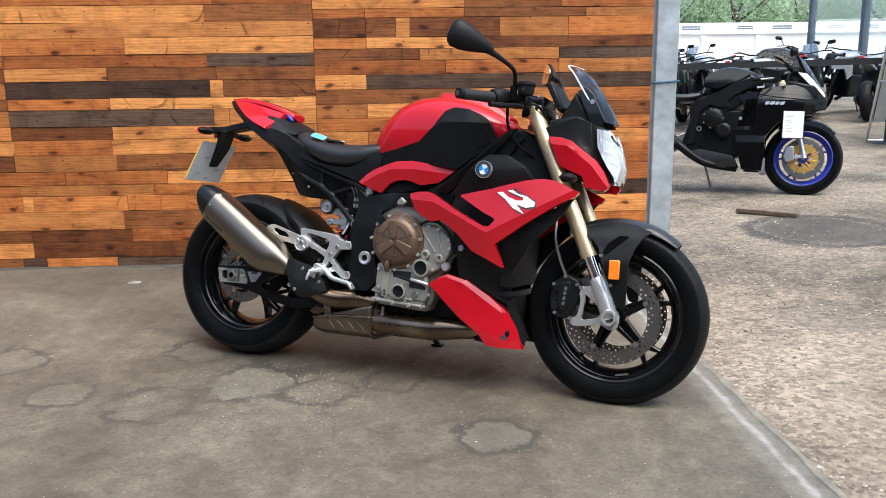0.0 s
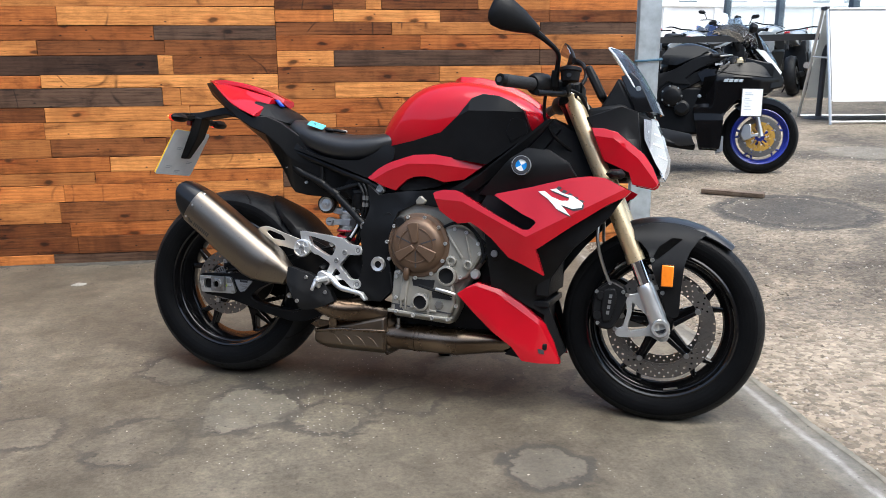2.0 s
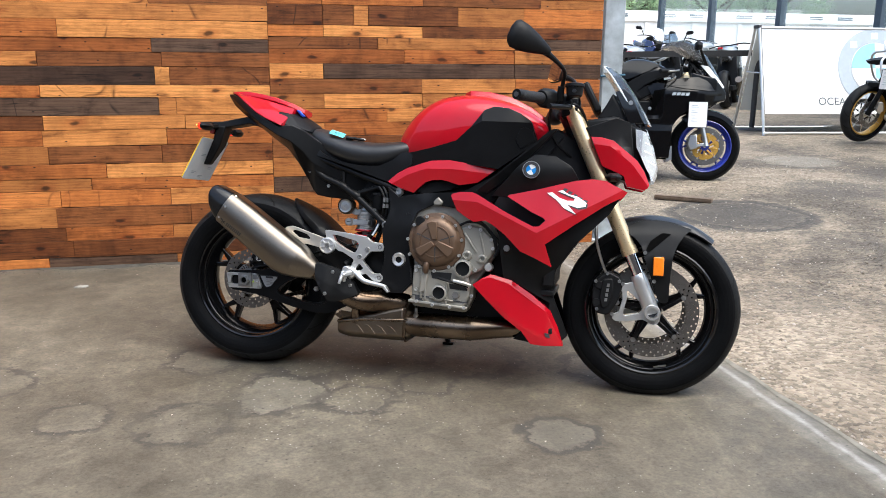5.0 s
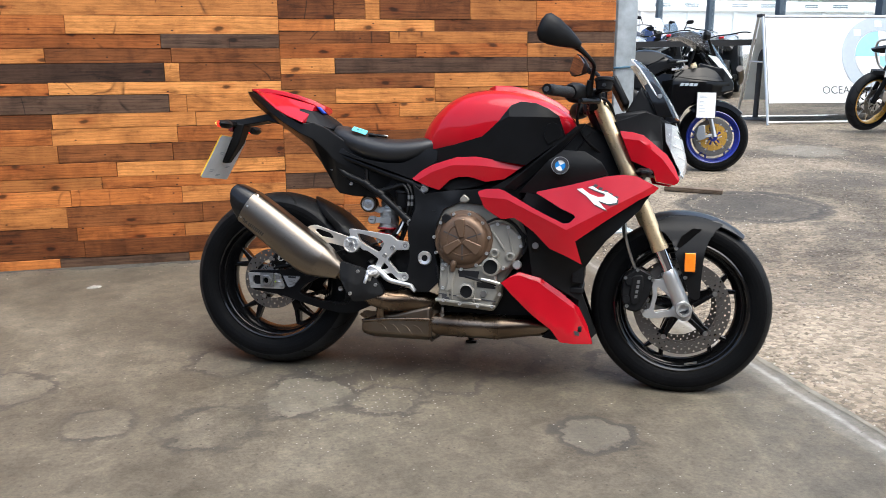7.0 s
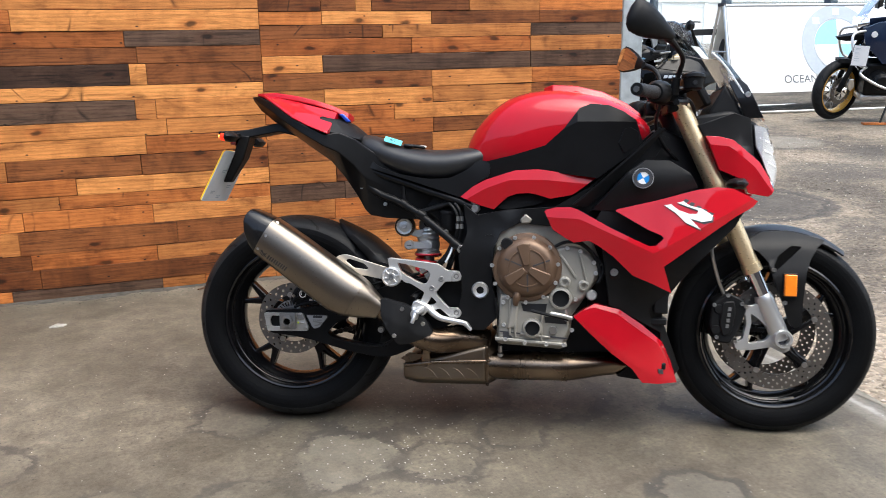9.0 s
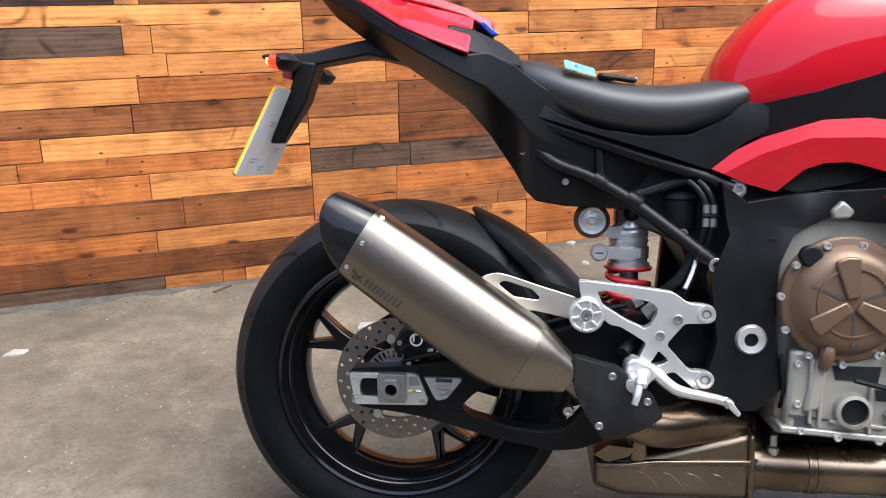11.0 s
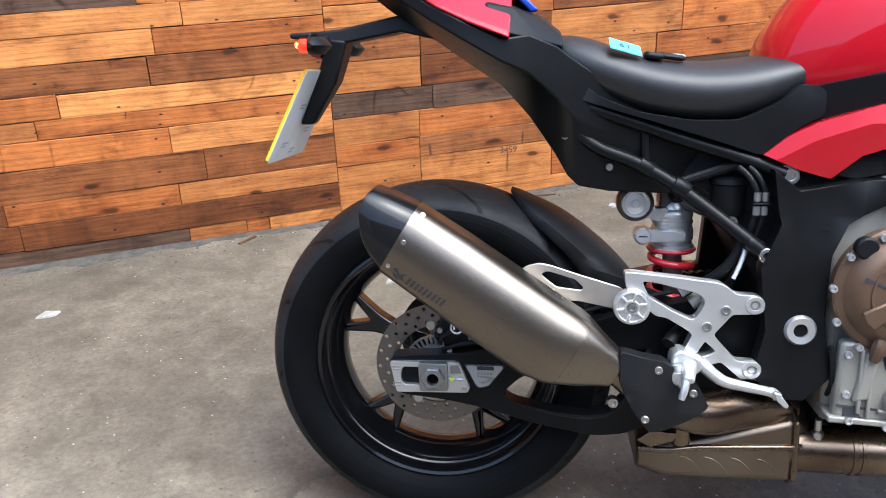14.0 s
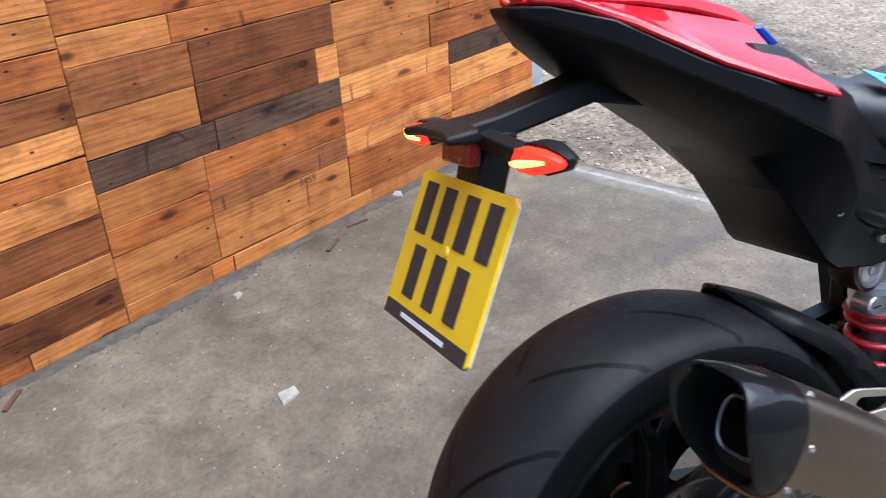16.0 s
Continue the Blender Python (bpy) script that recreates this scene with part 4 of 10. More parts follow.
    part("adjuster_plate", holed(rounded([(-0.075, 0.336), (0.038, 0.338), (0.047, 0.334), (0.064, 0.292), (0.060, 0.283), (-0.064, 0.281)], 0.004), [slot], -0.146, -0.1355), M_SILVER, bike, "bright machined chain adjuster plate", bevel=0.0015)
    for z0, z1 in ((0.3275, 0.3300), (0.3225, 0.3240), (0.2985, 0.2965), (0.2925, 0.2905)):
        part("adjuster_rib", beam(bmesh.new(), (-0.070, -0.1465, z0), (-0.056, -0.1465, z0 + 0.0005), 0.0022, 0.002), M_STEEL, bike)
    part("axle_block", prism(bmesh.new(), rounded([(-0.024, 0.338), (0.026, 0.339), (0.027, 0.289), (-0.022, 0.288)], 0.004), -0.157, -0.144), M_FORGED, bike, bevel=0.002)
    part("rear_axle", lathe(bmesh.new(), [(0.0135, -0.150), (0.0135, -0.1655), (0.0185, -0.1655), (0.0205, -0.164), (0.0205, -0.155)], (0.002, 0, 0.313), 6, loop=True), M_FORGED, bike, "hollow rear axle with hexagon nut")
    part("axle_bore", lathe(bmesh.new(), [(0.0105, -0.147), (0.0105, -0.167), (0.0138, -0.167), (0.0138, -0.147)], (0.002, 0, 0.313), 24, loop=True), M_FORGED, bike)
    part("axle_hollow", lathe(bmesh.new(), [(0, -0.1575), (0.0108, -0.1575), (0.0108, -0.150)], (0.002, 0, 0.313), 20), M_OPENING_SHADE, bike)
    for x0, z0, m_ in ((0.040, 0.3085, M_STEEL), (0.033, 0.3085, simple("lime_paint_dot", (0.55, 0.75, 0.05), 0.5))):
        part("adjuster_screw", lathe(bmesh.new(), [(0, -0.151), (0.003, -0.151), (0.0034, -0.150), (0.0034, -0.145)], (x0, 0, z0), 10), m_, bike)
    part("adjuster_rod", tube(bmesh.new(), [(0.028, -0.148, 0.3085), (0.052, -0.148, 0.3085)], 0.003, 8), M_STEEL, bike)
    part("adjuster_window", prism(bmesh.new(), [(0.030, 0.333), (0.044, 0.334), (0.050, 0.318), (0.031, 0.317)], -0.1475, -0.144), M_FORGED, bike, bevel=0.001)
    part("adjuster_bolt", lathe(bmesh.new(), [(0, -0.147), (0.0035, -0.147), (0.004, -0.149), (0.0055, -0.149), (0.006, -0.145)], (0.054, 0, 0.290), 12), M_STEEL, bike)
    plate_ = part("badge_plate", prism(bmesh.new(), rounded([(0.053, 0.332), (0.121, 0.332), (0.123, 0.326), (0.096, 0.292), (0.078, 0.288), (0.072, 0.294)], 0.004), -0.1378, -0.134), M_INK, bike, "small silver badge plate with dark marks", bevel=0.0008)
    part("badge_face", prism(bmesh.new(), rounded([(0.056, 0.330), (0.119, 0.330), (0.1205, 0.326), (0.095, 0.294), (0.079, 0.290), (0.074, 0.295)], 0.004), -0.1384, -0.1370), M_BADGEFACE, plate_)
    part("badge_mark", prism(bmesh.new(), [(0.076, 0.3295), (0.105, 0.3295), (0.105, 0.3225), (0.076, 0.3225)], -0.1389, -0.138), M_INK, plate_, smooth=0)
    for i in range(5):
        x0 = 0.077 + 0.0055 * i
        part("badge_mark", prism(bmesh.new(), [(x0, 0.3175), (x0 + 0.0036, 0.3180), (x0 + 0.0028, 0.3145), (x0 - 0.0008, 0.3140)], -0.1389, -0.138), M_FORGED, plate_, smooth=0)
    part("badge_mark", prism(bmesh.new(), [(0.073, 0.312), (0.090, 0.312), (0.107, 0.309), (0.100, 0.302), (0.086, 0.297), (0.078, 0.300), (0.092, 0.303), (0.096, 0.307), (0.082, 0.309)], -0.1389, -0.138), M_FORGED, plate_, smooth=0)
    cal = part("rear_caliper", prism(bmesh.new(), rounded([(-0.004, 0.372), (0.012, 0.410), (0.045, 0.424), (0.090, 0.425), (0.110, 0.392), (0.095, 0.365), (0.020, 0.352)], 0.010), -0.118, -0.06), M_PLASTIC, bike, "black rear brake caliper", bevel=0.006)
    part("caliper_cap", lathe(bmesh.new(), [(0, -0.124), (0.016, -0.124), (0.018, -0.121), (0.018, -0.116)], (0.040, 0, 0.393), 28), M_PLASTIC, cal)
    part("caliper_mark", lathe(bmesh.new(), [(0.0085, -0.1252), (0.0115, -0.1252), (0.0115, -0.1235), (0.0085, -0.1235)], (0.040, 0, 0.393), 24, loop=True), M_PAPER, cal, "pale ring mark")
    part("caliper_mark", prism(bmesh.new(), [(0.034, 0.401), (0.037, 0.402), (0.037, 0.390), (0.034, 0.389)], -0.1252, -0.1235), M_PAPER, cal, smooth=0)
    bolts("caliper_bolt", [(0.010, -0.116, 0.386), (0.013, -0.118, 0.363), (0.027, -0.120, 0.352)], 0.005, 0.006, M_STEEL, cal)
    part("caliper_pipe", tube(bmesh.new(), [(0.012, -0.118, 0.360), (0.012, -0.128, 0.368), (0.016, -0.128, 0.378), (0.030, -0.122, 0.384)], 0.004, 8), M_PLASTIC, cal)
    for x0, z0 in ((0.060, 0.372), (0.075, 0.369)):
        part("hose_clip", new_box((x0, -0.126, z0), (x0 + 0.010, -0.116, z0 + 0.006)), M_STEEL, cal, bevel=0.001)
    part("brake_hose", tube(bmesh.new(), [(0.014, -0.122, 0.352), (0.040, -0.126, 0.362), (0.090, -0.124, 0.372), (0.16, -0.120, 0.392), (0.28, -0.118, 0.432), (0.40, -0.118, 0.462)], 0.004, 8), M_PLASTIC, bike)
    # chain on the far side
    bm = bmesh.new()
    for s in (-1, 1):
        a, b = Vector((0.0, 0.075, 0.316 + s * 0.098)), Vector((0.58, 0.075, 0.415 + s * 0.034))
        for i in range(37):
            c = a.lerp(b, i / 36)
            lathe(bm, [(0, -0.009 if i % 2 else -0.0065), (0.0085, -0.009 if i % 2 else -0.0065), (0.0085, 0.009 if i % 2 else 0.0065), (0, 0.009 if i % 2 else 0.0065)], c, 8)
        beam(bm, a, b, 0.010, 0.012)
    part("chain", bm, M_CHAIN, bike, "dark drive chain")
    part("sprocket", lathe(bmesh.new(), [(0.05, 0.071), (0.094, 0.071), (0.094, 0.078), (0.05, 0.078)], (0, 0, 0.316), 40, loop=True), M_CHAIN, bike)

    # hugger over the rear tyre: a pointed fin whose flank deepens forwards
    rings = []
    for i in range(19):
        t = i / 18
        a = radians(67 - 50 * t)
        top = 0.333 + 0.012 * t + 0.046 * t * t
        low = 0.310 - 0.002 * t + 0.022 * max(0.0, 1 - t * 5) ** 1.5
        w = 0.018 + 0.090 * min(1.0, t * 2.6) ** 0.7
        h = top - low
        prof = [(-w, -h), (-w * 1.0, -h * 0.55), (-w * 0.80, -h * 0.16), (-w * 0.42, -0.001), (0, 0.002), (w * 0.42, -0.001), (w * 0.80, -h * 0.16), (w, -h * 0.55), (w, -h)]
        ring = [((top + d) * math.cos(a), y, 0.313 + (top + d) * math.sin(a)) for y, d in prof]
        ring += [((top + d - 0.0035) * math.cos(a), y * 0.965, 0.313 + (top + d - 0.0035) * math.sin(a)) for y, d in reversed(prof)]
        rings.append(ring)
    hg = part("hugger", skin(bmesh.new(), rings), M_PLASTIC, bike, "black plastic rear mudguard", smooth=50)
    part("hugger_side", panel([(0.26, 0.50), (0.34, 0.475), (0.42, 0.44), (0.42, 0.40), (0.30, 0.42)], lambda x, z: 0.108, 0.006), M_PLASTIC, hg)

    # silencer: a tapered can, deeper towards its front, with a slash-cut carbon end
    d, n_ = Vector((0.85, 0, -0.528)).normalized(), Vector((0.528, 0, 0.85)).normalized()
    c0, yc = Vector((-0.027, 0, 0.576)), -0.222
    POW = 0.56
    SHAPE = [(-0.09, 0.036, -0.060, 0.058), (-0.006, 0.055, -0.066, 0.064), (0.085, 0.053, -0.074, 0.066), (0.18, 0.048, -0.083, 0.067), (0.262, 0.044, -0.089, 0.066), (0.30, 0.043, -0.083, 0.064), (0.315, 0.041, -0.076, 0.062), (0.350, 0.030, -0.060, 0.047), (0.390, 0.020, -0.036, 0.031)]

    def at_s(s_):
        return [lerp_table([(q[0], q[i]) for q in SHAPE], s_) for i in (1, 2, 3)]

    def ring(s_, k=1.0, skew=0.0, bulge=0.0, inset=0.0):
        top, low, w = at_s(s_)
        h, c = (top - low) / 2 * k - inset, (top + low) / 2
        w = w * k - inset
        out = []
        for i in range(44):
            t = 2 * math.pi * (i + 0.5) / 44
            a, b = (math.copysign(abs(f) ** POW, f) for f in (math.cos(t), math.sin(t)))
            a *= 1.0 - 0.16 * max(0.0, b) - 0.12 * max(0.0, -b)
            p = c0 + d * (s_ + skew * b * h - bulge * (1 - b * b)) + n_ * (b * h + c)
            out.append((p.x, yc - a * w, p.z))
        return out

    def on_can(s_, b_):
        """A point of the can's outer face, from its place along and across."""
        top, low, w = at_s(s_)
        h, c = (top - low) / 2, (top + low) / 2
        b = (b_ - c) / h
        a = max(0.0, 1 - abs(b) ** (2 / POW)) ** (POW / 2) * (1.0 - 0.16 * max(0.0, b) - 0.12 * max(0.0, -b))
        p = c0 + d * s_ + n_ * b_
        return Vector((p.x, yc - a * w, p.z))

    can = part("silencer", skin(bmesh.new(), [ring(v) for v in (-0.006, -0.004, 0.04, 0.085, 0.13, 0.18, 0.22, 0.262, 0.285, 0.30, 0.312)], caps=False), M_TITAN, bike, "brushed titanium silencer with a carbon end cap", smooth=60)
    part("silencer_cone", skin(bmesh.new(), [ring(0.312, 0.988), ring(0.3125, 0.998), ring(0.314, 1.0), ring(0.350), ring(0.372), ring(0.392)]), M_TITAN, can, smooth=40)
    part("silencer_strap", skin(bmesh.new(), [ring(-0.0065, 1.0, 0, 0, 0.004), ring(-0.0065, 1.008), ring(-0.0045, 1.008), ring(-0.0045, 1.0)], caps=False), M_TITAN, can)
    cap = part("end_cap", skin(bmesh.new(), [ring(-0.002, 0.985), ring(-0.006, 0.995, -0.05, 0.002), ring(-0.026, 0.985, -0.36, 0.012), ring(-0.042, 0.955, -0.62, 0.022), ring(-0.0455, 0.925, -0.68, 0.024), ring(-0.046, 0.885, -0.70, 0.024), ring(-0.043, 0.860, -0.70, 0.024), ring(-0.030, 0.80, -0.5, 0.01), ring(0.0, 0.72, 0, 0.0)]), M_CARBON, can, "glossy carbon end cap with a dark outlet", smooth=55)
    part("outlet", skin(bmesh.new(), [ring(-0.016, 0.52, -0.2), ring(-0.020, 0.50, -0.2), ring(-0.018, 0.46, -0.2), ring(0.0, 0.42)]), M_FORGED, cap, "steel outlet pipe", smooth=50)
    part("outlet_hollow", skin(bmesh.new(), [ring(-0.0195, 0.44, -0.2), ring(-0.0175, 0.42, -0.2)]), M_OPENING_SHADE, cap)
    for s_, b_ in ((0.007, 0.0500), (0.004, 0.004), (0.002, -0.041)):
        p = on_can(s_, b_)
        nrm = (p - Vector((p.x, yc + 0.02, p.z)) + n_ * (0.5 if b_ > 0.04 else 0.0) * 0.08).normalized()
        rv = part("rivet", lathe(bmesh.new(), [(0, 0.0003), (0.0016, 0.0003), (0.0020, 0.0016), (0.0036, 0.0013), (0.0042, 0)], sides=14, axis="z"), M_STEEL, can)
        rv.matrix_basis = Matrix.Translation(p) @ nrm.to_track_quat("Z", "Y").to_matrix().to_4x4()

    def can_mark(pts):
        bm = bmesh.new()
        low_, high = [[on_can(u, v) + Vector((0, o, 0)) for u, v in pts] for o in (0.0004, -0.0006)]
        skin(bm, [low_, high])
        part("maker_mark", bm, M_ETCH, can, smooth=0)
    can_mark([(0.010, -0.040), (0.016, -0.036), (0.024, -0.043), (0.034, -0.036), (0.030, -0.045), (0.036, -0.050), (0.026, -0.049), (0.018, -0.044)])
    can_mark([(0.012, -0.045), (0.020, -0.048), (0.028, -0.053), (0.018, -0.052)])
    for i in range(9):
        u = 0.0375 + 0.0076 * i
        for b0, b1, o0, o1 in ((-0.0385, -0.0432, 0.0022, 0.00147), (-0.0432, -0.0479, 0.00147, 0.00073), (-0.0479, -0.0525, 0.00073, 0.0)):
            can_mark([(u + o0, b0), (u + o0 + 0.0046, b0), (u + o1 + 0.0046, b1), (u + o1, b1)])
    g = rounded([(0.306, 0.400), (0.318, 0.398), (0.374, 0.381), (0.417, 0.349), (0.434, 0.332), (0.452, 0.296), (0.421, 0.279), (0.384, 0.267), (0.355, 0.266), (0.325, 0.310), (0.306, 0.350)], 0.006)
    gd = part("silencer_guard", panel(g, lambda x, z: 0.256 - 0.42 * max(0, x - 0.345) - 0.16 * max(0.0, z - (0.352 - 0.55 * (x - 0.31))) - 0.3 * max(0.0, 0.290 - z), 0.03, 0.012, -1, [[(0.31, 0.352), (0.45, 0.275)]]), M_PLASTIC, bike, "matt black heat guard over the link pipe", bevel=0.003, smooth=25)
    bolts("guard_bolt", [(0.366, -0.239, 0.369), (0.424, -0.218, 0.324), (0.346, -0.256, 0.294)], 0.0065, 0.004, M_STEEL, gd)
    part("clamp_bolt", lathe(bmesh.new(), [(0, -0.236), (0.004, -0.236), (0.0045, -0.239), (0.008, -0.239), (0.009, -0.236), (0.009, -0.225)], (0.300, 0.018, 0.304), 14), M_STEEL, can)

    # pipes under the engine
    collector = part("collector_box", skin(bmesh.new(), [
        [(0.352, y, z) for y, z in ((-0.10, 0.135), (-0.125, 0.150), (-0.125, 0.180), (-0.09, 0.192), (0.08, 0.192), (0.11, 0.18), (0.11, 0.15), (0.08, 0.135))],
        [(0.40, y, z) for y, z in ((-0.12, 0.128), (-0.15, 0.148), (-0.15, 0.195), (-0.10, 0.215), (0.09, 0.215), (0.13, 0.195), (0.13, 0.15), (0.10, 0.128))],
        [(0.60, y, z) for y, z in ((-0.12, 0.128), (-0.15, 0.148), (-0.15, 0.248), (-0.10, 0.278), (0.09, 0.278), (0.13, 0.245), (0.13, 0.15), (0.10, 0.128))],
        [(0.634, y, z) for y, z in ((-0.10, 0.140), (-0.125, 0.155), (-0.125, 0.235), (-0.09, 0.258), (0.07, 0.258), (0.1, 0.235), (0.1, 0.16), (0.08, 0.145))]]), M_BOX, bike, "heat-tinted steel collector box under the engine", bevel=0.006)
    bm = bmesh.new()
    for i in range(4):
        x = 0.43 + 0.042 * i
        tube(bm, [(x - 0.012, -0.1495, 0.182), (x, -0.1500, 0.180), (x + 0.014, -0.1500, 0.170), (x + 0.030, -0.1495, 0.150)], [0.0006, 0.0015, 0.0015, 0.0006], 6, 2)
    part("collector_rib", bm, M_BOX, collector, smooth=60)
    bm = tube(bmesh.new(), [(0.356, -0.128, 0.184), (0.40, -0.150, 0.192), (0.45, -0.151, 0.200), (0.60, -0.151, 0.206), (0.628, -0.132, 0.206)], 0.0055, 8, 2)
    part("collector_seam", bm, M_HEADER, collector, smooth=60)
    bm = skin(bmesh.new(), [[(x, y, z) for y, z in ((-0.122, 0.124), (-0.154, 0.146), (-0.154, 0.250), (-0.102, 0.282), (0.092, 0.282), (0.134, 0.248), (0.134, 0.148), (0.102, 0.124))] for x in (0.602, 0.612)])
    part("collector_flange", bm, M_HEADER, collector, bevel=0.004)
    bm = tube(bmesh.new(), [(0.424, -0.135, 0.188), (0.424, -0.140, 0.225), (0.432, -0.148, 0.262)], [0.019, 0.015, 0.014], 14)
    part("collector_stub", bm, M_HEADER, collector, smooth=60)
    part("heat_shield_tab", panel([(0.348, 0.208), (0.372, 0.226), (0.420, 0.222), (0.408, 0.208), (0.372, 0.196)], lambda x, z: 0.150, 0.004, 0.01), M_HEADER, collector, bevel=0.001)
    bm = tube(bmesh.new(), [(0.60, -0.09, 0.252), (0.53, -0.12, 0.268), (0.46, -0.155, 0.266), (0.40, -0.180, 0.282), (0.345, -0.205, 0.325), (0.300, -0.216, 0.366)], [0.040, 0.042, 0.038, 0.031, 0.027, 0.027], 20)
    part("link_pipe", bm, M_HEADER, bike, smooth=60)
    bm = tube(bmesh.new(), [(0.42, -0.13, 0.225), (0.43, -0.15, 0.25), (0.46, -0.165, 0.262)], 0.014, 12)
    part("sensor_boss", bm, M_HEADER, bike, smooth=60)
    bm = tube(bmesh.new(), [(0.60, -0.11, 0.192), (0.64, -0.112, 0.190), (0.72, -0.115, 0.190), (0.83, -0.115, 0.190), (0.87, -0.112, 0.193), (0.94, -0.10, 0.199), (1.00, -0.085, 0.205), (1.06, -0.06, 0.245), (1.055, -0.05, 0.36)], [0.040, 0.0425, 0.0425, 0.0425, 0.041, 0.037, 0.034, 0.030, 0.026], 28)
    hp = part("header_pipe", bm, M_HEADER, bike, "heat-tinted header pipe", smooth=60)
    for x in (0.702, 0.716, 0.828, 0.840):
        part("pipe_clamp", lathe(bmesh.new(), [(0.041, -0.005), (0.0444, -0.003), (0.0444, 0.003), (0.041, 0.005)], (x, -0.1145, 0.190), 28, loop=True, axis="x"), M_HEADER, hp)
    bm = tube(bmesh.new(), [(0.90, 0.05, 0.19), (1.0, 0.06, 0.20), (1.07, 0.06, 0.26), (1.05, 0.05, 0.36)], 0.024, 14)
    part("header_pipe", bm, M_HEADER, bike, smooth=60)
    bm = tube(bmesh.new(), [(0.645, -0.135, 0.245), (0.644, -0.150, 0.29), (0.640, -0.190, 0.34), (0.632, -0.196, 0.40)], 0.004, 8)
    part("sensor_cable", bm, M_PLASTIC, bike)
    part("oxygen_sensor", lathe(bmesh.new(), [(0, -0.015), (0.010, -0.015), (0.010, 0.006), (0.006, 0.010), (0.006, 0.028), (0, 0.03)], (0.645, -0.135, 0.222), 10, axis="z"), M_STEEL, bike)

    # engine
    eng = part("engine_case", prism(bmesh.new(), [(0.635, 0.262), (0.828, 0.250), (0.850, 0.300), (0.853, 0.350), (0.925, 0.455), (0.936, 0.500), (0.90, 0.585), (0.84, 0.64), (0.70, 0.66), (0.62, 0.60), (0.635, 0.40)], -0.168, 0.19), M_CAST, bike, "grey cast engine block with a bronze clutch cover", bevel=0.01)
    part("lower_case", prism(bmesh.new(), [(0.640, 0.285), (0.826, 0.270), (0.846, 0.318), (0.835, 0.385), (0.78, 0.415), (0.645, 0.41)], -0.205, -0.18), M_CAST, eng, bevel=0.007)
    part("front_cover", prism(bmesh.new(), [(0.790, 0.540), (0.830, 0.556), (0.868, 0.551), (0.905, 0.520), (0.928, 0.492), (0.912, 0.455), (0.881, 0.404), (0.828, 0.376), (0.79, 0.40)], -0.205, -0.165), M_CAST, eng, bevel=0.008)
    part("gasket", tube(bmesh.new(), [(0.800, -0.2045, 0.552), (0.832, -0.2045, 0.566), (0.872, -0.2045, 0.560), (0.912, -0.2045, 0.527), (0.938, -0.2045, 0.494), (0.922, -0.2045, 0.450)], 0.0045, 8, 3), M_PLASTIC, eng)
    part("cover_web", beam(bmesh.new(), (0.815, -0.2065, 0.530), (0.862, -0.2065, 0.462), 0.007, 0.008), M_CAST, eng, bevel=0.002)
    part("cover_web", beam(bmesh.new(), (0.868, -0.2065, 0.540), (0.890, -0.2065, 0.452), 0.006, 0.008), M_CAST, eng, bevel=0.002)
    part("tall_boss", prism(bmesh.new(), [(0.680, 0.396), (0.702, 0.396), (0.690, 0.318), (0.664, 0.312)], -0.214, -0.195), M_CAST, eng, bevel=0.006)
    part("drain_hex", lathe(bmesh.new(), [(0, -0.215), (0.011, -0.215), (0.012, -0.212), (0.012, -0.2)], (0.798, 0, 0.313), 6), M_STEEL, eng)
    # dark flat plates that paint the shade of recesses in the case
    part("case_recess", prism(bmesh.new(), [(0.655, 0.306), (0.672, 0.304), (0.690, 0.276), (0.655, 0.278)], -0.2065, -0.203), M_INK, eng)
    part("case_recess", prism(bmesh.new(), [(0.706, 0.388), (0.780, 0.388), (0.776, 0.362), (0.712, 0.366)], -0.2065, -0.203), M_FENDER, eng)
    part("case_recess", prism(bmesh.new(), [(0.772, 0.352), (0.835, 0.346), (0.836, 0.330), (0.775, 0.334)], -0.2065, -0.203), M_FENDER, eng)
    part("case_seam", beam(bmesh.new(), (0.645, -0.2055, 0.306), (0.838, -0.2055, 0.289), 0.0035, 0.004), M_INK, eng)
    part("linkage_rod", tube(bmesh.new(), [(0.790, -0.226, 0.363), (0.820, -0.228, 0.358), (0.850, -0.222, 0.350)], 0.006, 10), M_STEEL, eng)
    for x, z, r in ((0.829, 0.451, 0.016), (0.882, 0.442, 0.015)):
        part("boss", lathe(bmesh.new(), [(r * 0.4, -0.2), (r * 0.4, -0.213), (r * 0.62, -0.213), (r * 0.68, -0.216), (r, -0.214), (r * 1.1, -0.2)], (x, 0, z), 20, loop=True), M_CAST, eng)
    part("sump_flange", prism(bmesh.new(), [(0.632, 0.290), (0.838, 0.276), (0.838, 0.266), (0.632, 0.279)], -0.212, -0.15), M_CAST, eng, bevel=0.003)
    cc = (0.722, 0, 0.492)
    cover = part("clutch_cover", lathe(bmesh.new(), [(0, -0.236), (0.060, -0.236), (0.072, -0.232), (0.080, -0.222), (0.086, -0.212), (0.096, -0.210), (0.099, -0.206), (0.099, -0.19), (0, -0.19)], cc, 56), M_BRONZE, bike, "bronze-coloured clutch cover")
    for a, w in ((1.75, 0.34), (3.75, 0.30), (5.75, 0.36)):
        p = [(r * math.cos(a + o) + cc[0], r * math.sin(a + o) + cc[2]) for r, o in ((0.012, -0.9), (0.045, -w), (0.070, -w * 0.8), (0.072, 0.0), (0.070, w * 0.8), (0.045, w), (0.012, 0.9))]
        part("cover_rib", prism(bmesh.new(), p, -0.2425, -0.234), M_BRONZE, cover, bevel=0.003)
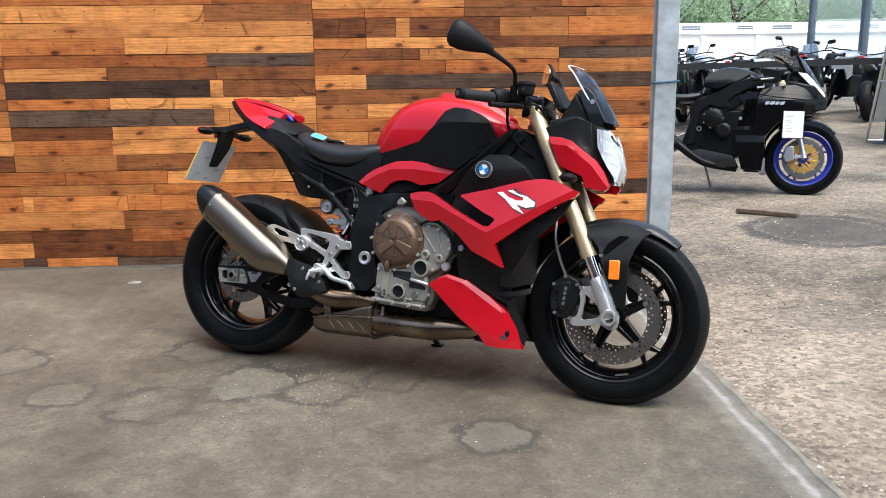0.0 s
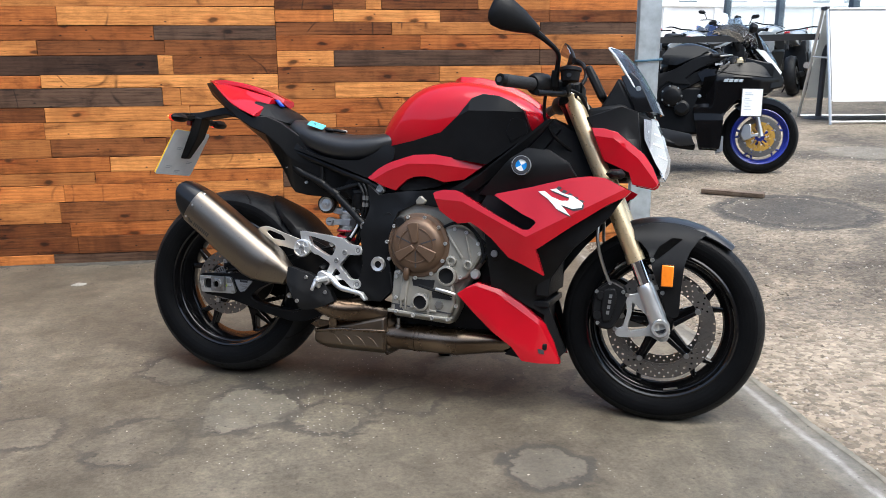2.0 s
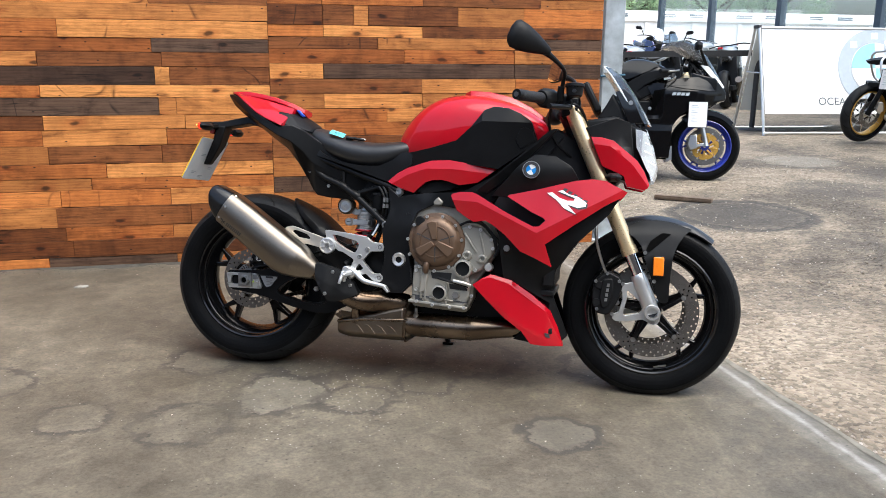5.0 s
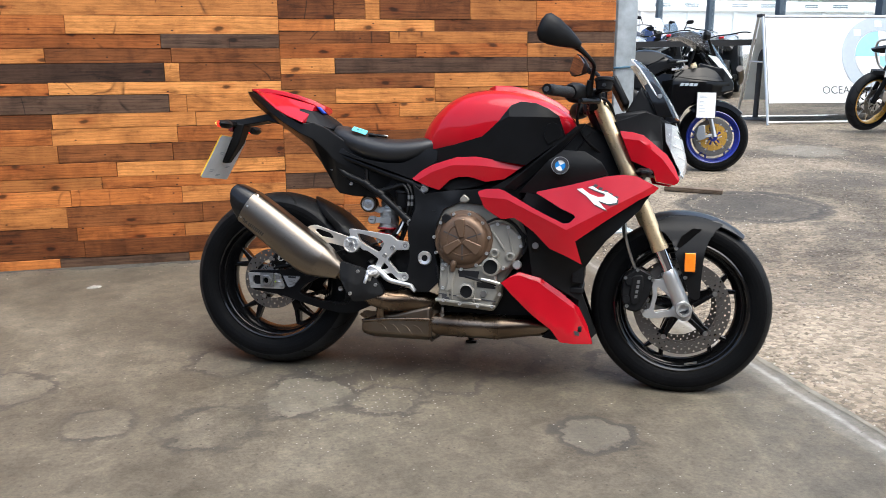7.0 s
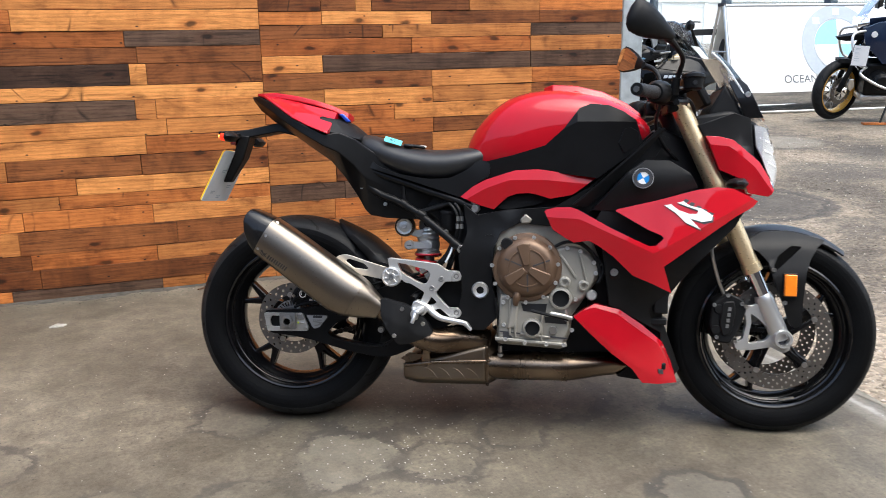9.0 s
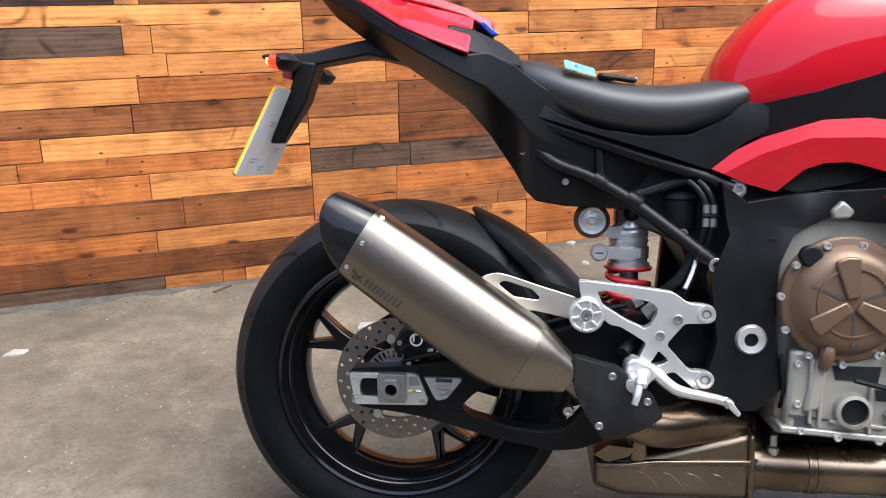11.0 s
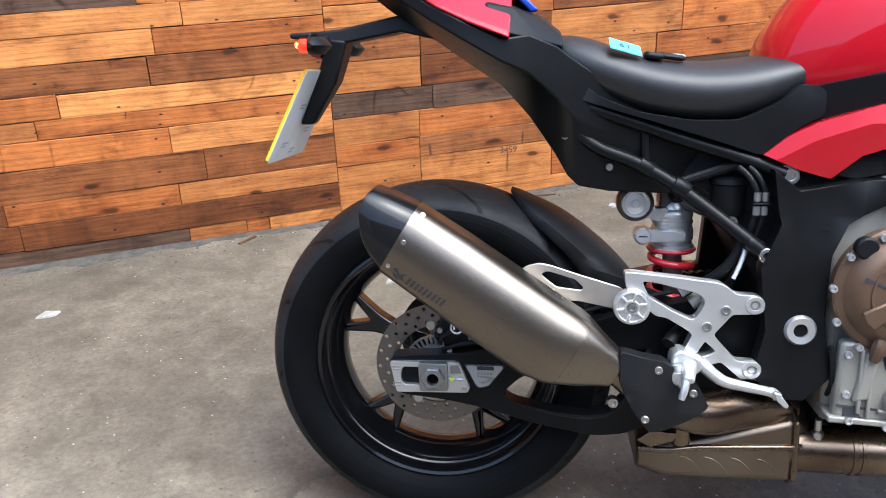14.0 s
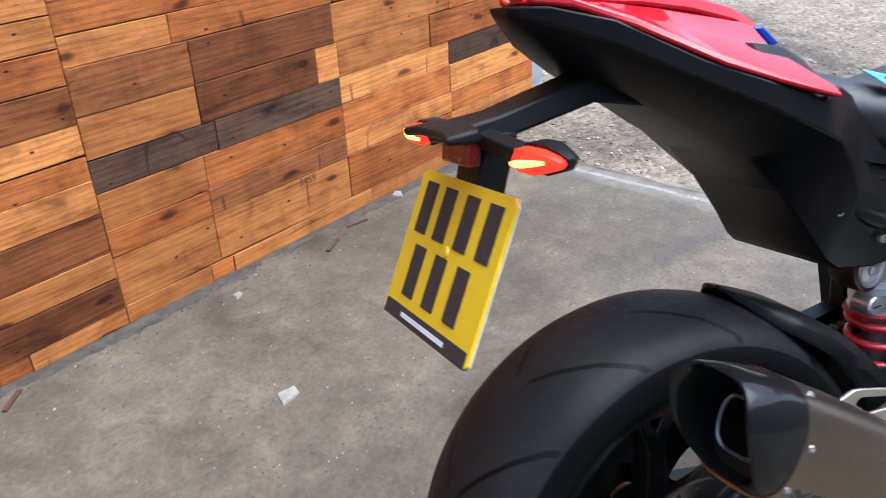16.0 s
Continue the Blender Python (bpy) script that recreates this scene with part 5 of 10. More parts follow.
    # ink-dark bars that paint the shade in the cover's grooves
    for a in (0.35, 2.75, 4.75):
        u, v = math.cos(a), math.sin(a)
        part("cover_groove", beam(bmesh.new(), (cc[0] + 0.018 * u, -0.2365, cc[2] + 0.018 * v), (cc[0] + 0.068 * u, -0.2355, cc[2] + 0.068 * v), 0.004, 0.002), M_INK, cover)
    part("cover_ring", lathe(bmesh.new(), [(0.050, -0.236), (0.051, -0.2385), (0.0535, -0.2385), (0.0545, -0.236)], cc, 48, loop=True), M_BRONZE, cover)
    part("oil_filler", lathe(bmesh.new(), [(0, -0.222), (0.014, -0.222), (0.017, -0.219), (0.017, -0.205)], (0.664, 0, 0.560), 20), M_PLASTIC, cover)
    bm = tube(bmesh.new(), [(0.70, -0.214, 0.432), (0.693, -0.222, 0.408), (0.690, -0.214, 0.385)], [0.008, 0.011, 0.008], 10)
    part("cover_lug", bm, M_BRONZE, cover)
    bolts("cover_bolt", [(cc[0] - 0.006 + 0.0945 * math.cos(a), -0.209, cc[2] - 0.006 + 0.0945 * math.sin(a)) for a in (2 * math.pi * (k + 0.3) / 11 for k in range(11))], 0.0060, 0.009, M_SILVER, cover)
    for x, z, r in ((0.818, 0.405, 0.031), (0.739, 0.318, 0.027)):
        port = part("port_ring", lathe(bmesh.new(), [(r * 0.78, -0.2), (r * 0.78, -0.222), (r, -0.220), (r * 1.06, -0.2)], (x, 0, z), 28, loop=True), M_CAST, eng)
        part("port_plug", lathe(bmesh.new(), [(0, -0.212), (r * 0.7, -0.213), (r * 0.78, -0.216), (r * 0.78, -0.2)], (x, 0, z), 24), M_PLASTIC, port)
    bolts("case_bolt", [(0.655, -0.205, 0.39), (0.657, -0.205, 0.325), (0.835, -0.205, 0.345), (0.851, -0.205, 0.314), (0.835, -0.205, 0.548), (0.872, -0.205, 0.540), (0.910, -0.205, 0.508), (0.916, -0.205, 0.478), (0.897, -0.205, 0.418), (0.860, -0.205, 0.402), (0.718, -0.212, 0.275), (0.779, -0.212, 0.272), (0.828, -0.212, 0.272), (0.662, -0.212, 0.284)], 0.0062, 0.006, M_SILVER, eng)
    for x0, z0, x1, z1 in ((0.675, 0.295, 0.675, 0.40), (0.69, 0.29, 0.69, 0.35), (0.765, 0.28, 0.765, 0.36), (0.705, 0.30, 0.79, 0.292)):
        part("case_rib", beam(bmesh.new(), (x0, -0.208, z0), (x1, -0.208, z1), 0.006, 0.01), M_CAST, eng, bevel=0.002)
    bm = tube(bmesh.new(), [(0.735, -0.222, 0.37), (0.78, -0.228, 0.36), (0.84, -0.215, 0.345)], 0.0045, 8)
    part("engine_cable", bm, M_PLASTIC, bike)
    bm = tube(bmesh.new(), [(0.80, -0.20, 0.60), (0.87, -0.205, 0.565), (0.915, -0.205, 0.52), (0.93, -0.2, 0.46)], 0.006, 8)
    part("engine_cable", bm, M_PLASTIC, bike)
    part("side_thermostat", lathe(bmesh.new(), [(0, -0.225), (0.012, -0.225), (0.014, -0.222), (0.024, -0.216), (0.026, -0.19)], (0.965, 0, 0.483), 20), M_FRAME, bike)
    part("thermostat_bolt", lathe(bmesh.new(), [(0, -0.231), (0.010, -0.231), (0.011, -0.224)], (0.965, 0, 0.483), 14), M_STEEL, bike)
    part("water_pump_cover", lathe(bmesh.new(), [(0, -0.215), (0.012, -0.215), (0.016, -0.2)], (0.905, 0, 0.415), 16), M_SILVER, bike)
    part("cylinder_head", prism(bmesh.new(), [(0.78, 0.60), (0.93, 0.50), (1.02, 0.56), (1.0, 0.66), (0.90, 0.68), (0.78, 0.66)], -0.15, 0.15), M_FRAME, bike, bevel=0.01)

    # frame
    def frame_side(s):
        out = [(0.535, 0.672), (0.575, 0.640), (0.66, 0.655), (0.80, 0.665), (0.90, 0.725), (1.00, 0.815), (1.075, 0.882), (1.125, 0.865), (1.06, 0.775), (0.985, 0.690), (0.90, 0.635), (0.82, 0.605), (0.70, 0.618), (0.645, 0.590),
               (0.625, 0.540), (0.622, 0.44), (0.640, 0.345), (0.60, 0.305), (0.555, 0.305), (0.520, 0.345), (0.535, 0.42), (0.522, 0.52), (0.548, 0.59)]
        f = part("main_frame", panel(out, lambda x, z: 0.178 - 0.25 * max(0.0, x - 0.8) ** 1.3 + 0.01 * (z < 0.6), 0.035, 0.05, s), M_FRAME, bike, bevel=0.006)
        part("spar_rib", panel(rounded([(0.846, 0.672), (0.906, 0.720), (0.990, 0.796), (1.088, 0.888), (1.112, 0.892), (1.045, 0.815), (0.938, 0.706), (0.886, 0.664)], 0.006, 2), lambda x, z: 0.208 - 0.28 * max(0.0, x - 0.93) - 0.5 * max(0.0, (x - 0.846) * 0.87 + 0.664 - z), 0.02, 0.03, s, [[(0.846, 0.664), (1.10, 0.885)]]), M_SATIN, f, "black frame spar edge", bevel=0.003, smooth=14)
        if s < 0:
            part("pivot_ring", lathe(bmesh.new(), [(0.011, -0.184), (0.011, -0.192), (0.021, -0.194), (0.025, -0.188), (0.025, -0.178)], (0.587, 0, 0.422), 28, loop=True), M_SILVER, f)
            part("pivot_socket", lathe(bmesh.new(), [(0, -0.187), (0.012, -0.187), (0.012, -0.178)], (0.587, 0, 0.422), 6), M_INK, f)
            part("frame_plug", lathe(bmesh.new(), [(0, -0.178), (0.011, -0.178), (0.013, -0.184), (0.017, -0.184), (0.018, -0.176)], (0.611, 0, 0.568), 22), M_PLASTIC, f)
            part("frame_plug", lathe(bmesh.new(), [(0, -0.182), (0.010, -0.182), (0.012, -0.188), (0.015, -0.186), (0.016, -0.176)], (0.601, 0, 0.337), 22), M_PLASTIC, f)
            bolts("frame_bolt", [(0.567, -0.146, 0.659), (0.531, -0.178, 0.5395)], 0.0125, 0.008, M_STEEL, f)
            part("frame_boss", prism(bmesh.new(), rounded([(0.550, 0.667), (0.556, 0.678), (0.570, 0.678), (0.581, 0.668), (0.582, 0.652), (0.570, 0.643), (0.556, 0.645), (0.549, 0.655)], 0.005), -0.147, -0.13), M_SILVER, f, "bright cast boss", bevel=0.003)
            part("lug", prism(bmesh.new(), [(0.70, 0.628), (0.716, 0.645), (0.735, 0.628), (0.728, 0.617), (0.703, 0.615)], -0.19, -0.17), M_CAST, f, bevel=0.004)
    both(frame_side)

    # rear sub-frame rails
    def rails(s):
        part("subframe_rail", tube(bmesh.new(), [(0.245, s * 0.104, 0.770), (0.34, s * 0.110, 0.738), (0.418, s * 0.118, 0.711), (0.485, s * 0.128, 0.690), (0.532, s * 0.138, 0.673), (0.560, s * 0.144, 0.661)], 0.0115, 14), M_FRAME, bike)
        part("subframe_rail", tube(bmesh.new(), [(0.216, s * 0.099, 0.757), (0.231, s * 0.101, 0.742), (0.252, s * 0.103, 0.716), (0.281, s * 0.106, 0.697), (0.319, s * 0.110, 0.683), (0.351, s * 0.114, 0.668), (0.397, s * 0.125, 0.641), (0.457, s * 0.145, 0.597), (0.503, s * 0.165, 0.562), (0.531, s * 0.172, 0.540)], 0.0115, 14), M_FRAME, bike)
        part("subframe_brace", tube(bmesh.new(), [(0.400, s * 0.122, 0.644), (0.451, s * 0.120, 0.661), (0.485, s * 0.120, 0.672), (0.511, s * 0.122, 0.673), (0.530, s * 0.128, 0.666)], 0.0085, 10), M_FRAME, bike)
        part("subframe_brace", tube(bmesh.new(), [(0.347, s * 0.108, 0.735), (0.351, s * 0.110, 0.672)], 0.0075, 8), M_FRAME, bike)
        for x_, z_, r_ in ((0.351, 0.669, 0.0165), (0.405, 0.638, 0.0175), (0.515, 0.552, 0.0155)):
            part("rail_gusset", lathe(bmesh.new(), [(r_ * 0.75, -0.014), (r_ * 0.84, -0.010), (r_ * 0.86, 0.010), (r_ * 0.75, 0.014)], (0, 0, 0), 14, axis="x"), M_FRAME, bike).matrix_basis = pose(x_, s * (0.113 if x_ < 0.4 else 0.127 if x_ < 0.5 else 0.167), z_, 0, 32, 0)
        bolts("subframe_bolt", [(0.220, s * 0.104, 0.720), (0.293, s * 0.106, 0.669)], 0.006, 0.007, M_STEEL, bike, s)
    both(rails)

    # shock absorber
    def turned(profile, sides=32):
        return lathe(bmesh.new(), profile, (0.412, -0.012, 0), sides, axis="z")
    shock = part("shock_body", turned([(0, 0.600), (0.024, 0.600), (0.028, 0.592), (0.029, 0.586), (0.034, 0.582), (0.035, 0.577), (0.0345, 0.572), (0.0335, 0.571), (0.0335, 0.566), (0.0355, 0.565), (0.0355, 0.560), (0.0335, 0.559), (0.0335, 0.553), (0.036, 0.552), (0.0365, 0.545), (0.0365, 0.532), (0.0345, 0.530), (0.0345, 0.524), (0.038, 0.522), (0.038, 0.515), (0, 0.515)]), M_SILVER, bike, "grey cast shock absorber with red spring", smooth=40)
    part("shock_eye", prism(bmesh.new(), rounded([(0.386, 0.586), (0.440, 0.586), (0.440, 0.615), (0.428, 0.634), (0.398, 0.634), (0.386, 0.618)], 0.010), -0.036, 0.010), M_FORGEDDARK, shock, "dark cast shock eye", bevel=0.005)
    part("shock_bush", lathe(bmesh.new(), [(0.005, -0.037), (0.005, -0.042), (0.009, -0.043), (0.010, -0.040), (0.0135, -0.040), (0.0145, -0.036)], (0.414, 0, 0.612), 24, loop=True), M_FRAME, shock)
    part("shock_clevis", beam(bmesh.new(), (0.420, -0.02, 0.618), (0.510, -0.06, 0.572), 0.050, 0.028, 0.030, 0.02), M_FORGEDDARK, shock, bevel=0.008)
    part("shock_rod", tube(bmesh.new(), [(0.413, -0.012, 0.52), (0.425, 0, 0.36)], 0.017, 16), M_FORGED, shock)
    bm = bmesh.new()
    tube(bm, [(0.413 + 0.036 * math.cos(a), -0.012 + 0.036 * math.sin(a), 0.512 - 0.0046 * a) for a in (0.5 * i for i in range(50))], 0.0062, 10, 2)
    part("spring", bm, M_SPRING, shock, "red coil spring", smooth=60)
    part("spring_seat", turned([(0.024, 0.5165), (0.042, 0.5165), (0.043, 0.513), (0.040, 0.509), (0.024, 0.509)]), M_SPRING, shock, "red spring collar", smooth=40)
    ac = (0.343, 0, 0.600)
    part("reservoir", lathe(bmesh.new(), [(0, -0.0595), (0.0035, -0.0595), (0.0040, -0.0615), (0.0065, -0.0615), (0.0075, -0.0585), (0.0175, -0.0570), (0.0195, -0.0600), (0.0235, -0.0605), (0.0248, -0.0585), (0.0248, -0.0540), (0, -0.0540)], ac, 36), M_SILVER, bike, "round silver preload adjuster", smooth=30)
    part("reservoir_ring", lathe(bmesh.new(), [(0.0249, -0.052), (0.0249, -0.0575), (0.0300, -0.0560), (0.0315, -0.052), (0.0315, -0.030), (0.028, -0.012), (0, -0.012)], ac, 36), M_BRONZEDARK, bike, smooth=40)
    part("reservoir_arm", prism(bmesh.new(), rounded([(0.356, 0.592), (0.362, 0.572), (0.385, 0.566), (0.400, 0.574), (0.400, 0.592), (0.380, 0.588), (0.366, 0.600)], 0.006), -0.042, -0.012), M_SILVER, bike, bevel=0.004)
    part("shock_clamp", prism(bmesh.new(), rounded([(0.360, 0.556), (0.372, 0.553), (0.430, 0.550), (0.430, 0.534), (0.372, 0.531), (0.360, 0.531)], 0.004), -0.053, -0.030), M_SILVER, shock, bevel=0.003)
    part("clamp_lobe", lathe(bmesh.new(), [(0, -0.057), (0.012, -0.057), (0.0148, -0.054), (0.0148, -0.026), (0, -0.026)], (0.3575, 0, 0.5425), 26), M_SILVER, shock, smooth=40)
    part("clamp_slot", new_box((0.350, -0.0575, 0.5413), (0.365, -0.0565, 0.5437)), M_INK, shock, smooth=0)
    part("shock_mount", new_box((0.385, -0.05, 0.620), (0.47, 0.06, 0.66)), M_FRAME, bike, bevel=0.012)
    part("fluid_canister", lathe(bmesh.new(), [(0, 0.0), (0.026, 0.0), (0.028, 0.004), (0.028, 0.05), (0.022, 0.056), (0, 0.056)], (0.485, -0.10, 0.59), 18, axis="z"), M_PLASTIC, bike)
    part("canister_lid", lathe(bmesh.new(), [(0, 0.064), (0.022, 0.064), (0.030, 0.060), (0.031, 0.052), (0, 0.052)], (0.485, -0.10, 0.59), 20, axis="z"), M_PLASTIC, bike)
    for dy in (0, 1):
        part("hose", tube(bmesh.new(), [(0.490 + 0.016 * dy, -0.140, 0.672), (0.504 + 0.014 * dy, -0.150, 0.659), (0.516 + 0.012 * dy, -0.155, 0.636), (0.517 + 0.012 * dy, -0.155, 0.610), (0.511 + 0.012 * dy, -0.150, 0.575), (0.502 + 0.010 * dy, -0.14, 0.535), (0.488 + 0.008 * dy, -0.13, 0.490), (0.470, -0.12, 0.43)], 0.0047, 10), M_PLASTIC, bike)
        for z0, x0 in ((0.628, 0.5175), (0.606, 0.5168)):
            part("hose_ferrule", lathe(bmesh.new(), [(0, -0.007), (0.0058, -0.007), (0.0058, 0.007), (0, 0.007)], (x0 + 0.012 * dy, -0.155, z0), 12, axis="z"), M_FORGED, bike)
    part("hose_tie", new_box((0.510, -0.162, 0.615), (0.536, -0.148, 0.619)), M_PLASTIC, bike, bevel=0.001)
    part("brake_pipe", tube(bmesh.new(), [(0.484, -0.175, 0.500), (0.494, -0.168, 0.520), (0.503, -0.160, 0.545), (0.507, -0.15, 0.570)], 0.0038, 10), M_SILVER, bike, "braided steel brake line")
    part("lower_hose", tube(bmesh.new(), [(0.42, -0.10, 0.455), (0.46, -0.135, 0.490), (0.49, -0.145, 0.525), (0.505, -0.14, 0.560)], 0.0095, 12), M_PLASTIC, bike)
    part("far_frame_plate", prism(bmesh.new(), [(0.475, 0.385), (0.64, 0.385), (0.64, 0.62), (0.56, 0.62), (0.490, 0.57)], 0.095, 0.13), M_FRAME, bike, bevel=0.006)
    bolts("subframe_bolt", [(0.482, -0.15, 0.588)], 0.008, 0.008, M_STEEL, bike)

    part("inner_guard", skin(bmesh.new(), [[(x, -w, z0), (x, w, z0), (x, w, z1), (x, -w, z1)] for x, z0, z1, w in ((0.40, 0.655, 0.75, 0.09), (0.47, 0.60, 0.74, 0.095), (0.56, 0.42, 0.72, 0.11), (0.62, 0.42, 0.70, 0.12))]), M_PLASTIC, bike, bevel=0.01)

    # rider's foot rest hanger
    hang = new("foot_hanger")
    hang.parent = bike
    hang["label"] = "silver cast foot rest hanger with peg and brake pedal"
    y = -0.176
    outer = rounded([(0.314, 0.511), (0.322, 0.512), (0.409, 0.503), (0.463, 0.496), (0.476, 0.488), (0.488, 0.478), (0.521, 0.476), (0.531, 0.470), (0.533, 0.460), (0.531, 0.451), (0.522, 0.446), (0.484, 0.445), (0.457, 0.412), (0.461, 0.404), (0.494, 0.368), (0.523, 0.367), (0.532, 0.360), (0.533, 0.348), (0.524, 0.340), (0.502, 0.338), (0.470, 0.366), (0.449, 0.359), (0.424, 0.361), (0.412, 0.385), (0.424, 0.412), (0.409, 0.422), (0.382, 0.438), (0.366, 0.440), (0.345, 0.458), (0.320, 0.480)], 0.005, 2)
    gap = rounded([(0.343, 0.497), (0.360, 0.496), (0.430, 0.479), (0.440, 0.470), (0.440, 0.460), (0.430, 0.440), (0.420, 0.436), (0.390, 0.450), (0.354, 0.472)], 0.004, 2)
    gap_low = rounded([(0.444, 0.400), (0.461, 0.384), (0.451, 0.377), (0.428, 0.373)], 0.003, 2)
    part("hanger_plate", holed(outer, [gap, gap_low], y - 0.012, y + 0.011), M_SILVER, hang, bevel=0.0062, segs=4)
    for x, z in ((0.517, 0.461), (0.518, 0.354)):
        part("hanger_boss", lathe(bmesh.new(), [(0.0085, y - 0.009), (0.0085, y - 0.0145), (0.0135, y - 0.0145), (0.0150, y - 0.012), (0.0155, y - 0.006)], (x, 0, z), 24, loop=True), M_SILVER, hang)
    bolts("hanger_bolt", [(0.517, y - 0.0085, 0.461), (0.518, y - 0.0085, 0.354), (0.473, y - 0.0112, 0.452), (0.4455, y - 0.0112, 0.4245)], 0.0082, 0.004, M_FORGED, hang)
    part("heel_bracket", holed(rounded([(0.150, 0.506), (0.160, 0.515), (0.182, 0.520), (0.200, 0.516), (0.249, 0.500), (0.312, 0.481), (0.335, 0.460), (0.320, 0.440), (0.296, 0.446), (0.243, 0.457), (0.226, 0.456), (0.180, 0.470), (0.150, 0.490)], 0.006, 2), [rounded([(0.184, 0.500), (0.189, 0.505), (0.196, 0.506), (0.239, 0.493), (0.253, 0.479), (0.249, 0.475), (0.209, 0.480)], 0.003, 2)], -0.166, -0.161), M_BRACKET, hang, "pale steel silencer bracket with a slot", bevel=0.001)
    bc = (0.327, 0, 0.457)
    part("bobbin", lathe(bmesh.new(), [(0, -0.197), (0.0075, -0.197), (0.0085, -0.2005), (0.011, -0.2005), (0.0125, -0.1975), (0.0225, -0.1975), (0.024, -0.2005), (0.0275, -0.1995), (0.029, -0.196), (0.029, -0.186), (0.022, -0.182), (0.022, -0.160), (0, -0.160)], bc, 36), M_SILVER, hang, "silver foot rest bobbin", smooth=30)
    part("bobbin_bolt", lathe(bmesh.new(), [(0, -0.199), (0.004, -0.199), (0.0046, -0.2025), (0.0068, -0.2025), (0.0074, -0.1965)], bc, 18), M_FORGED, hang)
    for k in range(6):
        a = k * math.pi / 3 + 0.25
        part("bobbin_rib", beam(bmesh.new(), (bc[0] + 0.0115 * math.cos(a), -0.1985, bc[2] + 0.0115 * math.sin(a)), (bc[0] + 0.0245 * math.cos(a), -0.1985, bc[2] + 0.0245 * math.sin(a)), 0.0050, 0.004), M_SILVER, hang, bevel=0.0012)
    part("brake_cylinder", tube(bmesh.new(), [(0.425, -0.150, 0.452), (0.447, -0.150, 0.468)], 0.012, 14), M_CAST, hang, "pale brake cylinder")
    part("cylinder_nut", tube(bmesh.new(), [(0.407, -0.150, 0.470), (0.420, -0.150, 0.478)], 0.0095, 6), M_FORGED, hang)
    part("pedal_joint", prism(bmesh.new(), rounded([(0.388, 0.372), (0.392, 0.386), (0.404, 0.392), (0.432, 0.380), (0.440, 0.364), (0.424, 0.346), (0.402, 0.338), (0.390, 0.350)], 0.007, 3), -0.212, -0.172), M_SILVER, hang, bevel=0.004, segs=3)
    part("peg_joint", lathe(bmesh.new(), [(0, -0.232), (0.010, -0.232), (0.013, -0.228), (0.013, -0.20), (0, -0.20)], (0.399, 0, 0.352), 18), M_SILVER, hang, smooth=40)
    part("peg_pin", tube(bmesh.new(), [(0.396, -0.222, 0.372), (0.402, -0.226, 0.348), (0.404, -0.224, 0.338)], [0.007, 0.0085, 0.006], 12), M_SILVER, hang)
    bm = beam(bmesh.new(), (0.418, -0.205, 0.366), (0.408, -0.262, 0.362), 0.024, 0.020, 0.018, 0.014, (0, 0, 1))
    part("foot_peg", bm, M_SILVER, hang, "silver foot peg seen on its end", bevel=0.005)
    part("peg_feeler", tube(bmesh.new(), [(0.406, -0.256, 0.360), (0.402, -0.262, 0.345), (0.398, -0.264, 0.332)], [0.0065, 0.006, 0.005], 10), M_SILVER, hang)
    bm = tube(bmesh.new(), [(0.424, -0.196, 0.374), (0.440, -0.200, 0.364), (0.456, -0.205, 0.351), (0.475, -0.210, 0.341), (0.508, -0.214, 0.335), (0.543, -0.218, 0.329), (0.552, -0.220, 0.322)], [0.011, 0.011, 0.010, 0.009, 0.008, 0.0075, 0.008], 12)
    part("brake_pedal", bm, M_SILVER, hang, smooth=60)
    part("pedal_tip", prism(bmesh.new(), rounded([(0.541, 0.335), (0.551, 0.333), (0.567, 0.312), (0.562, 0.307), (0.548, 0.320)], 0.003, 2), -0.232, -0.206), M_SILVER, hang, bevel=0.002)
    part("pedal_switch", tube(bmesh.new(), [(0.388, -0.180, 0.392), (0.398, -0.165, 0.402), (0.412, -0.150, 0.412)], [0.011, 0.010, 0.007], 12), M_PLASTIC, hang)
    part("far_foot_peg", beam(bmesh.new(), (0.405, 0.19, 0.378), (0.385, 0.275, 0.368), 0.022, 0.018, 0.020, 0.014, (0, 0, 1)), M_SILVER, hang, bevel=0.004)
    part("side_stand", tube(bmesh.new(), [(0.62, 0.13, 0.26), (0.665, 0.24, 0.14), (0.683, 0.312, 0.068)], [0.014, 0.011, 0.011], 10), M_FRAME, bike)
    part("stand_foot", new_box((0.662, 0.292, 0.058), (0.706, 0.334, 0.069)), M_FRAME, bike, bevel=0.004)

    # seat, tail
    seat = body([(0.185, 0.845, 0.868, 0.055, 0.4), (0.205, 0.826, 0.884, 0.085, 0.45), (0.245, 0.792, 0.884, 0.112, 0.5), (0.300, 0.764, 0.864, 0.130, 0.60), (0.370, 0.742, 0.842, 0.141, 0.62),
                 (0.450, 0.732, 0.835, 0.144, 0.62), (0.520, 0.742, 0.842, 0.140, 0.62), (0.565, 0.762, 0.848, 0.128, 0.62), (0.592, 0.780, 0.848, 0.118, 0.6), (0.604, 0.79, 0.842, 0.108, 0.6)])
    smoothed(part("seat", seat, M_VINYL, bike, "black vinyl rider seat", smooth=80), 2)
    tail = bmesh.new()
    rings = []
